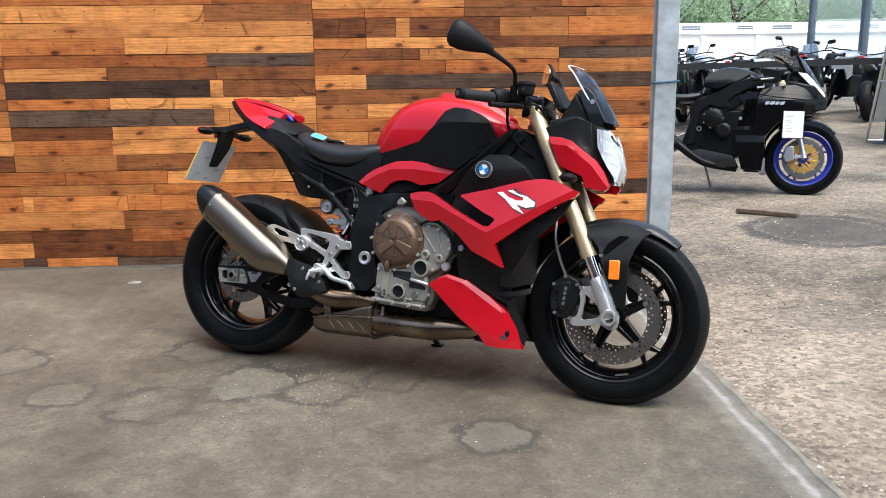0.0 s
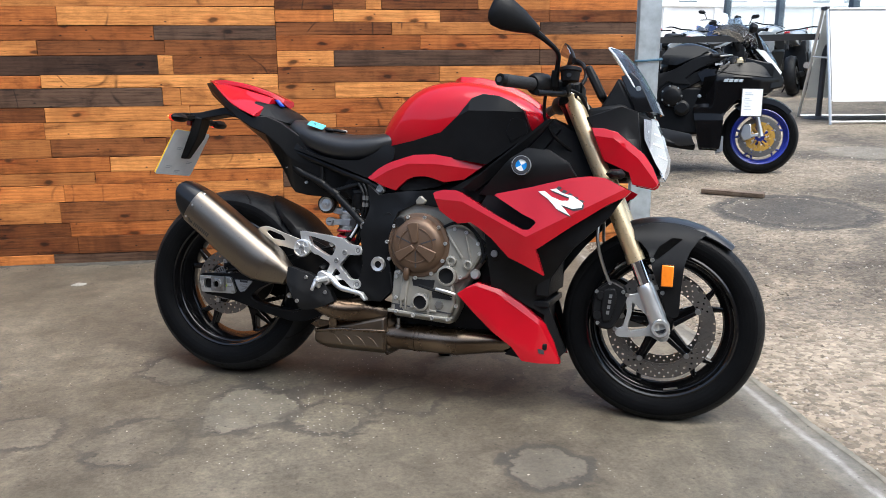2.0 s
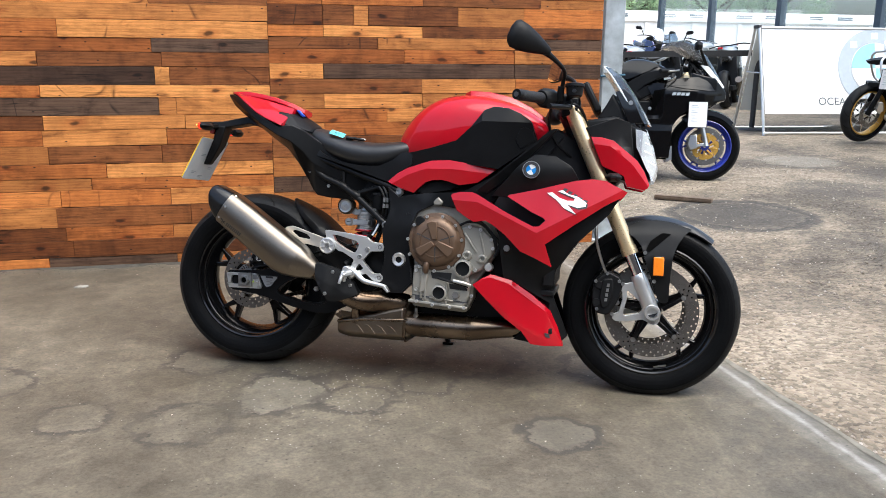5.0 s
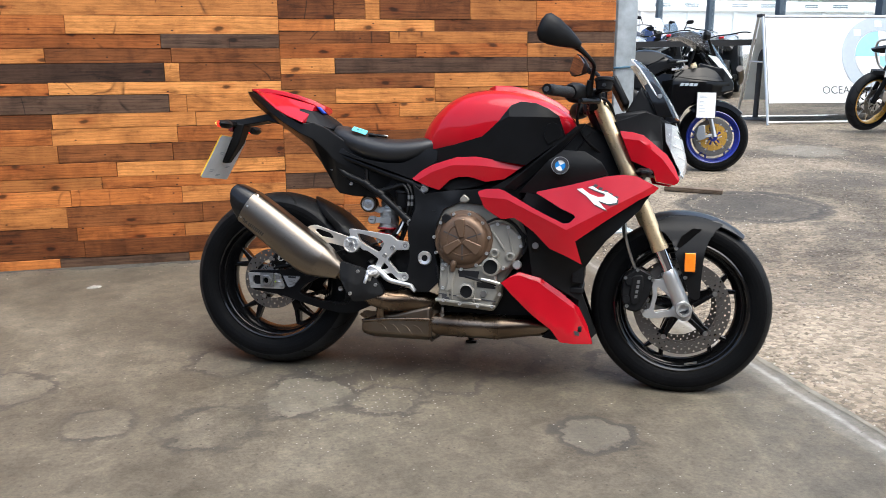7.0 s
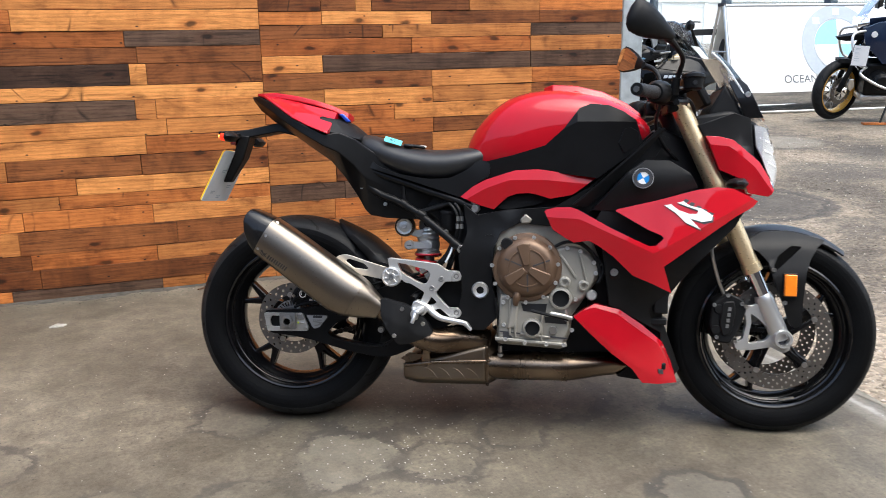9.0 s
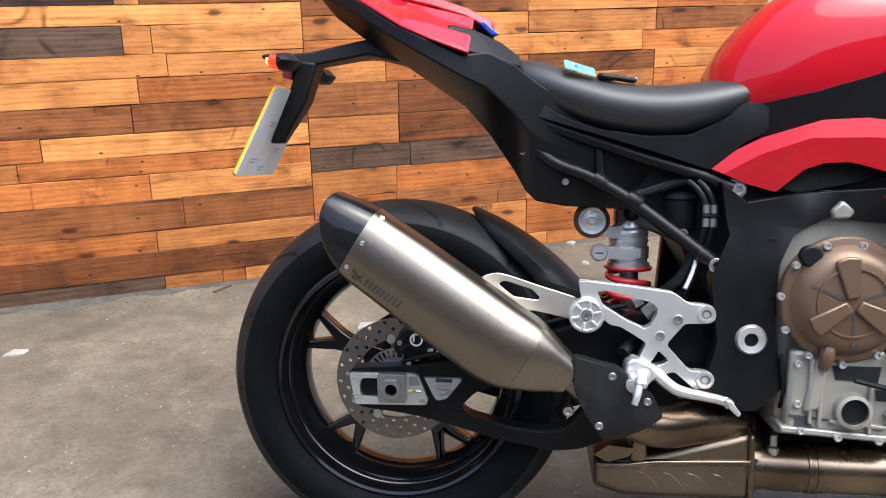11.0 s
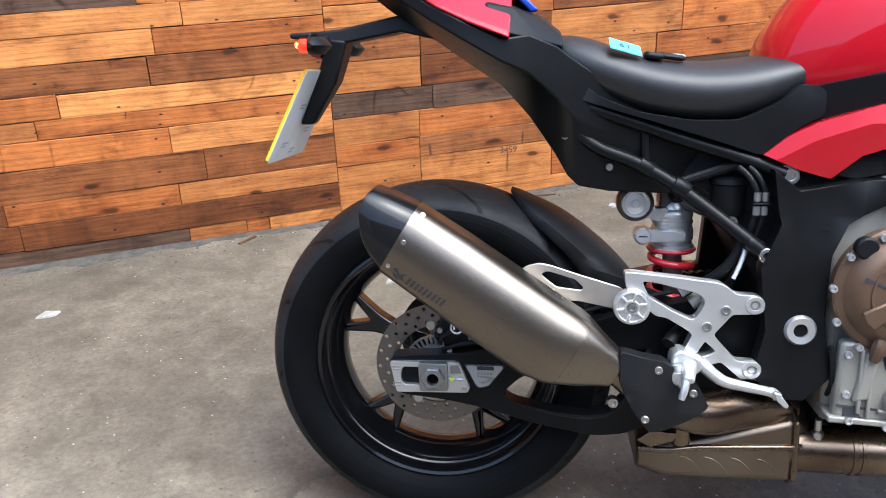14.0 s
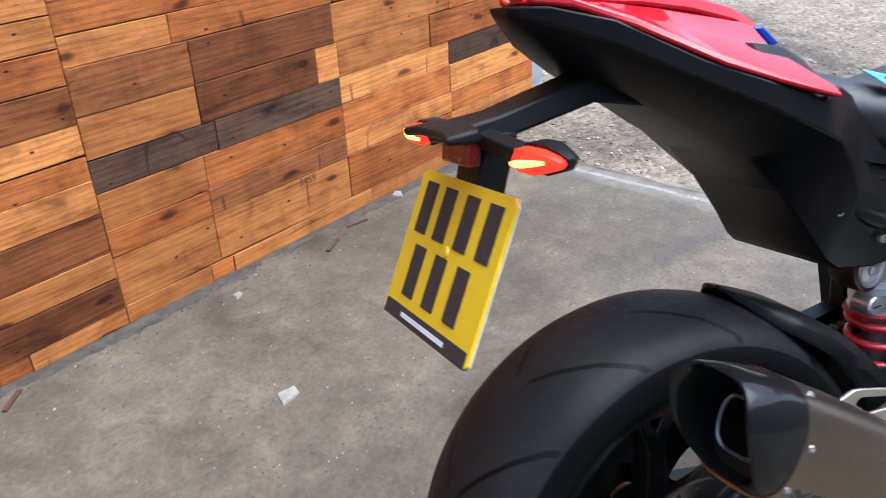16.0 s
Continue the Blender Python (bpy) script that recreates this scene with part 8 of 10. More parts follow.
def sport_bike(m):
    """The black faired sport motorcycle with blue rims."""
    b = thing("sport_motorcycle", m, "black fully faired sport motorcycle with blue rims on the gravel", "motorcycle")
    wheel(b, (0, 0, 0.318), 0.318, 0.092, 0.222, M_TYRE_R, M_BLUERIM)
    fw = wheel(b, (1.405, 0, 0.30), 0.30, 0.06, 0.220, M_TYRE_F, M_BLUERIM, phase=0.5)
    for s in (-1, 1):
        brake_disc(fw, s * 0.072, 0.118, 0.160, M_DISC, M_GOLDRIM, 3, 40, 10)
        bm = bmesh.new()
        perforated_ring(bm, 0.072, 0.116, s * 0.0700, s * 0.0745, 2, 20, 0.55)
        part("disc_carrier", bm, M_GOLDRIM, fw, "gold brake disc carrier")

    def sides(s):
        upper = [(0.888, 0.790), (0.901, 0.832), (0.97, 0.820), (1.037, 0.814), (1.117, 0.857), (1.21, 0.872), (1.311, 0.882), (1.411, 0.845), (1.495, 0.775), (1.535, 0.722), (1.50, 0.69), (1.441, 0.645), (1.36, 0.625), (1.283, 0.606), (1.203, 0.576), (1.145, 0.51), (1.112, 0.451),
                 (1.107, 0.291), (1.098, 0.184), (0.945, 0.190), (0.915, 0.30), (0.90, 0.36), (0.873, 0.501), (0.908, 0.609), (0.936, 0.698)]

        def skin_depth(x, z):
            d = lerp_table([(0.85, 0.245), (1.05, 0.25), (1.25, 0.225), (1.4, 0.165), (1.54, 0.05)], x)
            ridge = 0.752 + 0.05 * (x - 1.2)
            d -= 0.45 * max(0.0, z - ridge) + 0.10 * max(0.0, ridge - z)
            return d - 0.05 * max(0.0, min(1.0, (1.02 - x) * 9)) * (z > 0.52) + 0.012 * (z < 0.45)
        f = part("fairing", panel(upper, skin_depth, 0.03, 0.03, s), M_BLACKPAINT, b, "gloss black side fairing", bevel=0.004, smooth=25)
        part("fairing_wing", panel([(1.02, 0.800), (1.20, 0.800), (1.332, 0.800), (1.48, 0.770), (1.40, 0.762), (1.205, 0.772)], lambda x, z: skin_depth(x, z) + 0.006, 0.012, 0.04, s), M_BLACKPAINT, f, bevel=0.003)
        # flat dark panel that paints the vent's inner shade
        part("fairing_vent", panel([(0.945, 0.755), (1.035, 0.766), (0.997, 0.68), (0.948, 0.580), (0.930, 0.661)], lambda x, z: skin_depth(x, z) + 0.003, 0.01, 0.03, s), M_OPENING_SHADE, f)
        for k in range(4):
            x0 = 1.10 + 0.037 * k
            part("fairing_mark", panel([(x0, 0.738), (x0 + 0.031, 0.740), (x0 + 0.023, 0.716), (x0 - 0.008, 0.714)], lambda x, z: skin_depth(x, z) + 0.003, 0.006, 0.03, s), M_GREYCLOTH, f)
        part("frame_spar", panel([(0.50, 0.70), (0.572, 0.776), (0.66, 0.80), (0.73, 0.83), (0.876, 0.915), (1.076, 0.950), (1.09, 0.90), (0.95, 0.85), (0.86, 0.80), (0.80, 0.745), (0.84, 0.70), (0.72, 0.70), (0.662, 0.72), (0.577, 0.65), (0.56, 0.40), (0.50, 0.38), (0.52, 0.55)], lambda x, z: 0.185 - 0.06 * max(0.0, x - 0.9), 0.03, 0.05, s), M_SATIN, b, "satin black frame spar", bevel=0.006)
        part("tank_panel", panel([(0.60, 0.86), (0.61, 0.94), (0.65, 0.99), (0.74, 1.015), (0.88, 1.01), (0.98, 0.985), (0.90, 0.93), (0.72, 0.85)], lambda x, z: 0.185 - 0.42 * max(0.0, z - 0.90), 0.02, 0.03, s), M_BLACKPAINT, b, bevel=0.004)
        part("white_label", panel([(1.02, 0.865), (1.075, 0.872), (1.078, 0.856), (1.022, 0.848)], lambda x, z: 0.20, 0.004, 0.05, s), M_PAPER, b)
        # lamp cover whose white also paints the glare along the nose edge
        part("lamp", panel([(1.320, 0.985), (1.388, 0.975), (1.492, 0.870), (1.538, 0.815), (1.510, 0.768), (1.485, 0.815), (1.42, 0.885)], lambda x, z: lerp_table([(1.3, 0.150), (1.4, 0.125), (1.54, 0.035)], x), 0.02, 0.03, s), M_WHITE, b, "white lamp cover with the nose glare painted in")
        part("belly_cover", panel([(0.551, 0.335), (0.603, 0.350), (0.869, 0.300), (0.905, 0.215), (0.789, 0.198), (0.609, 0.255)], lambda x, z: 0.215 - 0.2 * abs(z - 0.27), 0.05, 0.04, s), M_FENDER, b, "dark exhaust cover", bevel=0.008)
        part("fork_leg", tube(bmesh.new(), [(1.20, s * 0.105, 0.92), (1.30, s * 0.105, 0.66), (1.37, s * 0.105, 0.46)], 0.026, 16, 1), M_GOLD, b)
        part("fork_foot", tube(bmesh.new(), [(1.37, s * 0.105, 0.46), (1.40, s * 0.105, 0.35), (1.41, s * 0.105, 0.30)], [0.019, 0.021, 0.026], 14), M_STEEL, b)
        part("caliper", prism(bmesh.new(), [(1.25, 0.31), (1.27, 0.39), (1.33, 0.40), (1.34, 0.28), (1.28, 0.26)], s * 0.12, s * 0.05), M_STEEL, b, bevel=0.008)
        part("caliper_mount", beam(bmesh.new(), (1.33, s * 0.11, 0.30), (1.41, s * 0.11, 0.32), 0.025, 0.02), M_SILVER, b, bevel=0.004)
        part("grip", tube(bmesh.new(), [(0.98, s * 0.33, 0.905), (1.10, s * 0.21, 0.925)], 0.018, 12), M_PLASTIC, b)
        part("lever", tube(bmesh.new(), [(1.05, s * 0.34, 0.90), (1.13, s * 0.26, 0.92), (1.14, s * 0.2, 0.93)], 0.008, 8), M_STEEL, b)
        part("mirror_stem", beam(bmesh.new(), (1.37, s * 0.12, 0.98), (1.30, s * 0.24, 1.11), 0.03, 0.014, 0.02, 0.012), M_PLASTIC, b, bevel=0.004)
        part("mirror_head", skin(bmesh.new(), [[(1.25 + fx, s * (0.29 - u * k), 1.115 + v * k) for u, v in ((-0.09, 0.0), (-0.07, 0.04), (0.02, 0.045), (0.085, 0.01), (0.06, -0.03), (-0.06, -0.04))] for fx, k in ((0.0, 0.7), (0.02, 1.0), (0.06, 0.6))]), M_PLASTIC, b, bevel=0.004)
        part("radiator_wing", panel([(1.075, 0.28), (1.12, 0.29), (1.125, 0.17), (1.08, 0.16)], lambda x, z: 0.19, 0.006, 0.04, s), M_STEEL, b)
    both(sides)
    part("nose", skin(bmesh.new(), [[(x, -w, z0), (x, w, z0), (x, w, z1), (x, -w, z1)] for x, z0, z1, w in ((1.25, 0.68, 0.92, 0.15), (1.45, 0.67, 0.88, 0.12), (1.555, 0.70, 0.77, 0.035))]), M_BLACKPAINT, b, bevel=0.01)
    sc = [[(x - 0.10, -w, z - 0.05), (x - 0.04, -w * 0.7, z), (x, 0, z + 0.02), (x - 0.04, w * 0.7, z), (x - 0.10, w, z - 0.05)] for x, z, w in ((1.50, 0.87, 0.10), (1.44, 0.97, 0.13), (1.37, 1.07, 0.14), (1.29, 1.15, 0.125), (1.20, 1.19, 0.10), (1.08, 1.185, 0.075))]
    bm = bmesh.new()
    skin(bm, sc, closed=False)
    bmesh.ops.solidify(bm, geom=bm.faces[:], thickness=0.003)
    part("screen", bm, clear("dark_tinted_screen", (0.34, 0.37, 0.41), 0.03, 1.15), b, "dark tinted wind screen", smooth=60)
    smoothed(part("tank", body([(0.58, 0.78, 0.86, 0.07, 0.4), (0.64, 0.76, 1.00, 0.13, 0.5), (0.72, 0.76, 1.05, 0.155, 0.55), (0.85, 0.76, 1.06, 0.16, 0.6), (0.98, 0.80, 1.01, 0.15, 0.6), (1.08, 0.84, 0.96, 0.12, 0.6)]), M_BLACKPAINT, b, smooth=80), 1)
    smoothed(part("seat", body([(0.20, 0.80, 0.86, 0.09, 0.5), (0.32, 0.76, 0.83, 0.13, 0.5), (0.46, 0.75, 0.82, 0.13, 0.5), (0.60, 0.77, 0.86, 0.09, 0.5)]), M_VINYL, b, smooth=80), 1)
    part("tail", body([(-0.25, 0.98, 1.02, 0.03, 0.5), (-0.05, 0.88, 1.0, 0.09, 0.5), (0.15, 0.80, 0.93, 0.11, 0.5), (0.4, 0.70, 0.80, 0.10, 0.5)]), M_BLACKPAINT, b, bevel=0.006)
    part("frame", prism(bmesh.new(), [(0.44, 0.35), (0.50, 0.55), (0.58, 0.74), (0.75, 0.76), (0.98, 0.84), (0.98, 0.76), (0.80, 0.66), (0.68, 0.60), (0.60, 0.34), (0.52, 0.30)], -0.17, 0.17), M_FRAME, b, bevel=0.01)
    part("engine", new_box((0.60, -0.165, 0.30), (1.05, 0.165, 0.68)), M_FRAME, b, bevel=0.02)
    cover = part("engine_cover", lathe(bmesh.new(), [(0, -0.262), (0.05, -0.262), (0.072, -0.252), (0.085, -0.235), (0.085, -0.19), (0, -0.19)], (0.70, 0, 0.600), 36), M_FRAME, b)
    part("engine_cover", lathe(bmesh.new(), [(0, -0.255), (0.04, -0.255), (0.06, -0.24), (0.06, -0.19), (0, -0.19)], (0.785, 0, 0.505), 30), M_FRAME, b)
    bolts("cover_bolt", [(0.70 + 0.078 * math.cos(a), -0.243, 0.60 + 0.078 * math.sin(a)) for a in (k * 0.9 for k in range(7))], 0.008, 0.008, M_STEEL, cover)
    part("fairing_screw", lathe(bmesh.new(), [(0, -0.256), (0.013, -0.255), (0.015, -0.245)], (0.915, 0, 0.60), 14), M_STEEL, b)
    part("frame_ring", lathe(bmesh.new(), [(0.012, -0.17), (0.012, -0.185), (0.022, -0.185), (0.022, -0.17)], (0.59, 0, 0.52), 20, loop=True), M_STEEL, b)
    part("swing_arm", prism(bmesh.new(), [(-0.06, 0.35), (0.3, 0.42), (0.5, 0.5), (0.55, 0.4), (0.3, 0.28), (-0.06, 0.28)], -0.14, -0.10), M_STEEL, b, bevel=0.006)
    part("exhaust_pipe", tube(bmesh.new(), [(0.90, -0.12, 0.20), (0.70, -0.19, 0.225), (0.58, -0.21, 0.275), (0.42, -0.21, 0.39)], [0.03, 0.03, 0.032, 0.035], 16), M_FRAME, b)
    part("silencer", tube(bmesh.new(), [(0.43, -0.21, 0.38), (0.30, -0.22, 0.47), (0.12, -0.23, 0.56)], [0.045, 0.055, 0.05], 16), M_PLASTIC, b)
    part("fender", skin(bmesh.new(), [[(1.405 + (0.318 + d_) * math.cos(a), y_, 0.30 + (0.318 + d_) * math.sin(a)) for y_, d_ in ((-0.065, -0.05), (-0.06, -0.01), (0, 0.006), (0.06, -0.01), (0.065, -0.05), (0.05, -0.02), (0, -0.004), (-0.05, -0.02))] for a in (radians(130 - 8 * i) for i in range(12))]), M_BLACKPAINT, b, smooth=50)
    part("fork_cap", new_box((1.185, -0.135, 0.85), (1.235, -0.105, 0.905)), M_GOLD, b, bevel=0.006)
    part("side_stand", tube(bmesh.new(), [(0.62, 0.12, 0.26), (0.68, 0.26, 0.045)], 0.011, 10), M_STEEL, b)
    price_card(b, pose(1.314, -0.25, 0.555, 0, 0, 4))
    part("card_lanyard", tube(bmesh.new(), [(1.28, -0.21, 0.64), (1.265, -0.23, 0.55), (1.27, -0.23, 0.44)], 0.003, 6), M_INK, b)
    return b


sport_bike(ground_pose(3.88 - 1.405 * math.cos(radians(25)), 3.46 + 1.405 * math.sin(radians(25)), -25, -9))


def adventure_bike(m):
    """The tall navy adventure motorcycle with gold spoked wheels; its near side is the left."""
    b = thing("adventure_motorcycle", m, "navy adventure motorcycle with gold spoked wheels and silver crash bars", "motorcycle")
    for cx, r, w in ((0, 0.34, 0.085), (1.52, 0.335, 0.06)):
        hub = new("wheel")
        hub.parent, hub.location = b, (cx, 0, r)
        hub.rotation_euler = (0, 0, radians(34) if cx else 0)
        rr = r - 0.085
        prof = [(rr, 0.7 * w), (rr + 0.03, w), (rr + 0.06, 0.85 * w), (r - 0.006, 0.4 * w), (r, 0)]
        part("tyre", lathe(bmesh.new(), prof + [(q, -h) for q, h in reversed(prof[:-1])], sides=64, loop=True), M_TYRE_R, hub, smooth=60)
        part("rim", lathe(bmesh.new(), [(rr + 0.006, 0.7 * w), (rr - 0.012, 0.72 * w), (rr - 0.024, 0.3 * w), (rr - 0.024, -0.3 * w), (rr - 0.012, -0.72 * w), (rr + 0.006, -0.7 * w)], sides=56, loop=True), M_GOLDRIM, hub)
        part("hub", lathe(bmesh.new(), [(0, -0.05), (0.04, -0.05), (0.05, 0), (0.04, 0.05), (0, 0.05)], sides=20), M_STEEL, hub)
        for k in range(20):
            a = 2 * math.pi * k / 20
            part("spoke", tube(bmesh.new(), [(0.04 * math.cos(a + 0.5), 0.03 * (-1) ** k, 0.04 * math.sin(a + 0.5)), ((rr - 0.02) * math.cos(a), 0.55 * w * (-1) ** k, (rr - 0.02) * math.sin(a))], 0.0028, 6, 1), M_STEEL, hub)
        for s in (-1, 1):
            brake_disc(hub, s * 0.065, 0.10, 0.150, M_DISC, M_GLOSS, 2, 30, 6)

    def sides(s):
        part("fork_leg", tube(bmesh.new(), [(1.27, s * 0.10, 0.98), (1.40, s * 0.10, 0.66), (1.52, s * 0.10, 0.335)], [0.026, 0.024, 0.03], 14, 1), M_FRAME, b)
        part("caliper", prism(bmesh.new(), [(1.36, 0.40), (1.38, 0.48), (1.43, 0.48), (1.44, 0.38), (1.40, 0.34)], s * 0.12, s * 0.05), M_STEEL, b, bevel=0.008)
        part("tank_side", panel([(0.62, 0.80), (0.66, 0.98), (0.80, 1.08), (1.05, 1.10), (1.22, 1.09), (1.37, 1.02), (1.34, 0.86), (1.24, 0.76), (1.15, 0.66), (0.80, 0.64)], lambda x, z: 0.235 - 0.5 * (x - 1.0) ** 2 - 0.25 * max(0, z - 0.9), 0.03, 0.05, s), M_NAVY, b, "navy tank side", bevel=0.006)
        for i in range(5):
            part("tank_stripe", beam(bmesh.new(), (0.86 + 0.02 * i, s * 0.226, 0.77 + 0.035 * i), (1.10 + 0.01 * i, s * 0.228, 0.775 + 0.035 * i), 0.004, 0.006), M_WHITE, b)
        for i in range(4):
            part("tank_letter_bar", beam(bmesh.new(), (0.72 + 0.012 * i, s * 0.205, 0.80 + 0.045 * i), (0.755 + 0.012 * i, s * 0.21, 0.80 + 0.045 * i), 0.032, 0.012), M_WHITE, b)
        part("badge", lathe(bmesh.new(), [(0, s * 0.215), (0.03, s * 0.215), (0.032, s * 0.20)], (1.27, 0, 0.97), 22), M_WHITE, b)
        part("cylinder", tube(bmesh.new(), [(1.16, s * 0.12, 0.50), (1.16, s * 0.24, 0.49), (1.16, s * 0.34, 0.48)], [0.085, 0.09, 0.075], 16, 2), M_FRAME, b, bevel=0.008)
        part("cylinder_cover", tube(bmesh.new(), [(1.16, s * 0.30, 0.485), (1.16, s * 0.36, 0.48)], [0.095, 0.07], 16), M_FRAME, b, bevel=0.008)
        part("crash_bar", tube(bmesh.new(), [(1.30, s * 0.12, 1.00), (1.47, s * 0.20, 0.98), (1.49, s * 0.26, 0.86), (1.42, s * 0.28, 0.68), (1.30, s * 0.2, 0.62)], 0.014, 10), M_SILVER, b)
        part("crash_bar", tube(bmesh.new(), [(1.30, s * 0.2, 0.62), (1.40, s * 0.38, 0.58), (1.20, s * 0.42, 0.46), (1.02, s * 0.38, 0.40), (1.02, s * 0.2, 0.36)], 0.014, 10), M_SILVER, b)
        part("crash_bar", tube(bmesh.new(), [(0.95, s * 0.22, 0.70), (0.75, s * 0.23, 0.76), (0.60, s * 0.2, 0.80)], 0.013, 10), M_SILVER, b)
        part("crash_bar", tube(bmesh.new(), [(0.93, s * 0.22, 0.68), (0.88, s * 0.22, 0.50)], 0.013, 10), M_SILVER, b)
        part("bar_end", tube(bmesh.new(), [(1.10, s * 0.12, 1.20), (1.05, s * 0.28, 1.23), (0.98, s * 0.45, 1.21)], 0.014, 10), M_PLASTIC, b)
        part("hand_guard", skin(bmesh.new(), [[(1.02 + dx, s * y_, 1.22 + dz) for dx, dz in ((0, 0.06), (0.02, 0.06), (0.02, -0.05), (0, -0.05))] for y_, in ((0.46,),)] + [[(1.12 + dx, s * 0.36, 1.23 + dz) for dx, dz in ((0, 0.07), (0.02, 0.07), (0.02, -0.06), (0, -0.06))], [(1.13 + dx, s * 0.22, 1.22 + dz) for dx, dz in ((0, 0.05), (0.02, 0.05), (0.02, -0.04), (0, -0.04))]]), M_PLASTIC, b, bevel=0.004)
        part("mirror_stem", tube(bmesh.new(), [(1.08, s * 0.22, 1.23), (1.07, s * 0.30, 1.36), (1.05, s * 0.36, 1.39)], 0.007, 8), M_PLASTIC, b)
        part("mirror_head", skin(bmesh.new(), [[(1.03 + fx, s * (0.40 - u * k), 1.40 + v * k) for u, v in ((-0.08, 0.0), (-0.06, 0.04), (0.03, 0.045), (0.075, 0.0), (0.04, -0.035), (-0.06, -0.035))] for fx, k in ((0.0, 0.8), (0.02, 1.0), (0.05, 0.5))]), M_PLASTIC, b, bevel=0.004)
    both(sides)
    part("beak", skin(bmesh.new(), [[(1.25, -0.09, 0.97), (1.25, 0.09, 0.97), (1.25, 0.09, 0.90), (1.25, -0.09, 0.90)], [(1.50, -0.07, 0.94), (1.50, 0.07, 0.94), (1.50, 0.06, 0.88), (1.50, -0.06, 0.88)], [(1.60, -0.03, 0.92), (1.60, 0.03, 0.92), (1.58, 0.02, 0.89), (1.58, -0.02, 0.89)]]), M_PLASTIC, b, bevel=0.006)
    part("head_lamp", tube(bmesh.new(), [(1.30, 0, 1.06), (1.42, 0, 1.04)], [0.09, 0.10], 18), M_CHROME, b)
    bm = bmesh.new()
    skin(bm, [[(x, -w, z), (x + 0.05, 0, z), (x, w, z)] for x, z, w in ((1.38, 1.10, 0.12), (1.30, 1.26, 0.14), (1.20, 1.40, 0.12))], closed=False)
    bmesh.ops.solidify(bm, geom=bm.faces[:], thickness=0.004)
    part("screen", bm, M_SCREEN, b, smooth=60)
    smoothed(part("tank", body([(0.60, 0.80, 0.92, 0.14, 0.5), (0.75, 0.80, 1.05, 0.19, 0.6), (0.95, 0.80, 1.11, 0.20, 0.6), (1.15, 0.85, 1.06, 0.17, 0.6), (1.28, 0.9, 1.0, 0.12, 0.6)]), M_BLACKPAINT, b, smooth=80), 1)
    smoothed(part("seat", body([(-0.05, 0.84, 0.93, 0.12, 0.5), (0.15, 0.82, 0.92, 0.14, 0.5), (0.40, 0.80, 0.88, 0.15, 0.5), (0.66, 0.82, 0.93, 0.12, 0.5)]), M_VINYL, b, smooth=80), 1)
    part("tail_rack", new_box((-0.45, -0.12, 0.88), (0.0, 0.12, 0.92)), M_SILVER, b, bevel=0.01)
    part("engine", new_box((0.78, -0.17, 0.30), (1.28, 0.17, 0.66)), M_FRAME, b, bevel=0.03)
    part("sump_guard", new_box((0.80, -0.15, 0.24), (1.30, 0.15, 0.31)), M_SILVER, b, bevel=0.02)
    part("final_drive", tube(bmesh.new(), [(0.70, -0.10, 0.46), (0.3, -0.12, 0.38), (0.0, -0.12, 0.34)], [0.05, 0.045, 0.09], 14), M_FRAME, b)
    part("frame", prism(bmesh.new(), [(0.55, 0.45), (0.60, 0.80), (1.25, 0.95), (1.30, 0.88), (0.80, 0.62), (0.75, 0.40)], -0.14, 0.14), M_FRAME, b, bevel=0.01)
    part("fender", skin(bmesh.new(), [[(1.52 + (0.355 + d_) * math.cos(a), y_, 0.335 + (0.355 + d_) * math.sin(a)) for y_, d_ in ((-0.07, -0.04), (-0.06, 0), (0.06, 0), (0.07, -0.04), (0.05, -0.012), (-0.05, -0.012))] for a in (radians(140 - 7 * i) for i in range(9))]), M_PLASTIC, b, smooth=50)
    part("side_stand", tube(bmesh.new(), [(0.98, 0.16, 0.32), (1.08, 0.30, 0.14), (1.14, 0.40, 0.03)], 0.012, 10), M_FRAME, b)
    price_card(b, pose(1.41, 0.30, 0.765, 0, 3, 172))
    return b


GS = ground_pose(6.87 - 1.52 * math.cos(radians(152)), 5.145 - 1.52 * math.sin(radians(152)), 152, -9)
adventure_bike(GS)
foot = finish("stand_pad", new_box((-0.17, -0.045, 0), (0.17, 0.045, 0.02)), WOOD["O"], bevel=0.002)
SP = GS @ Vector((1.14, 0.40, 0.03))
foot.matrix_world = ground_pose(SP.x, SP.y, -28)
tagged(foot, "small wooden board under a side stand", "wooden board")

offcut = finish("timber_offcut", new_box((-0.215, -0.035, 0), (0.215, 0.035, 0.03)), wood("weathered_offcut", (0.17, 0.13, 0.095), (0.09, 0.066, 0.048)), bevel=0.003)
offcut.matrix_world = ground_pose(3.27, 2.68, -39)
tagged(offcut, "weathered timber offcut lying on the gravel", "timber")


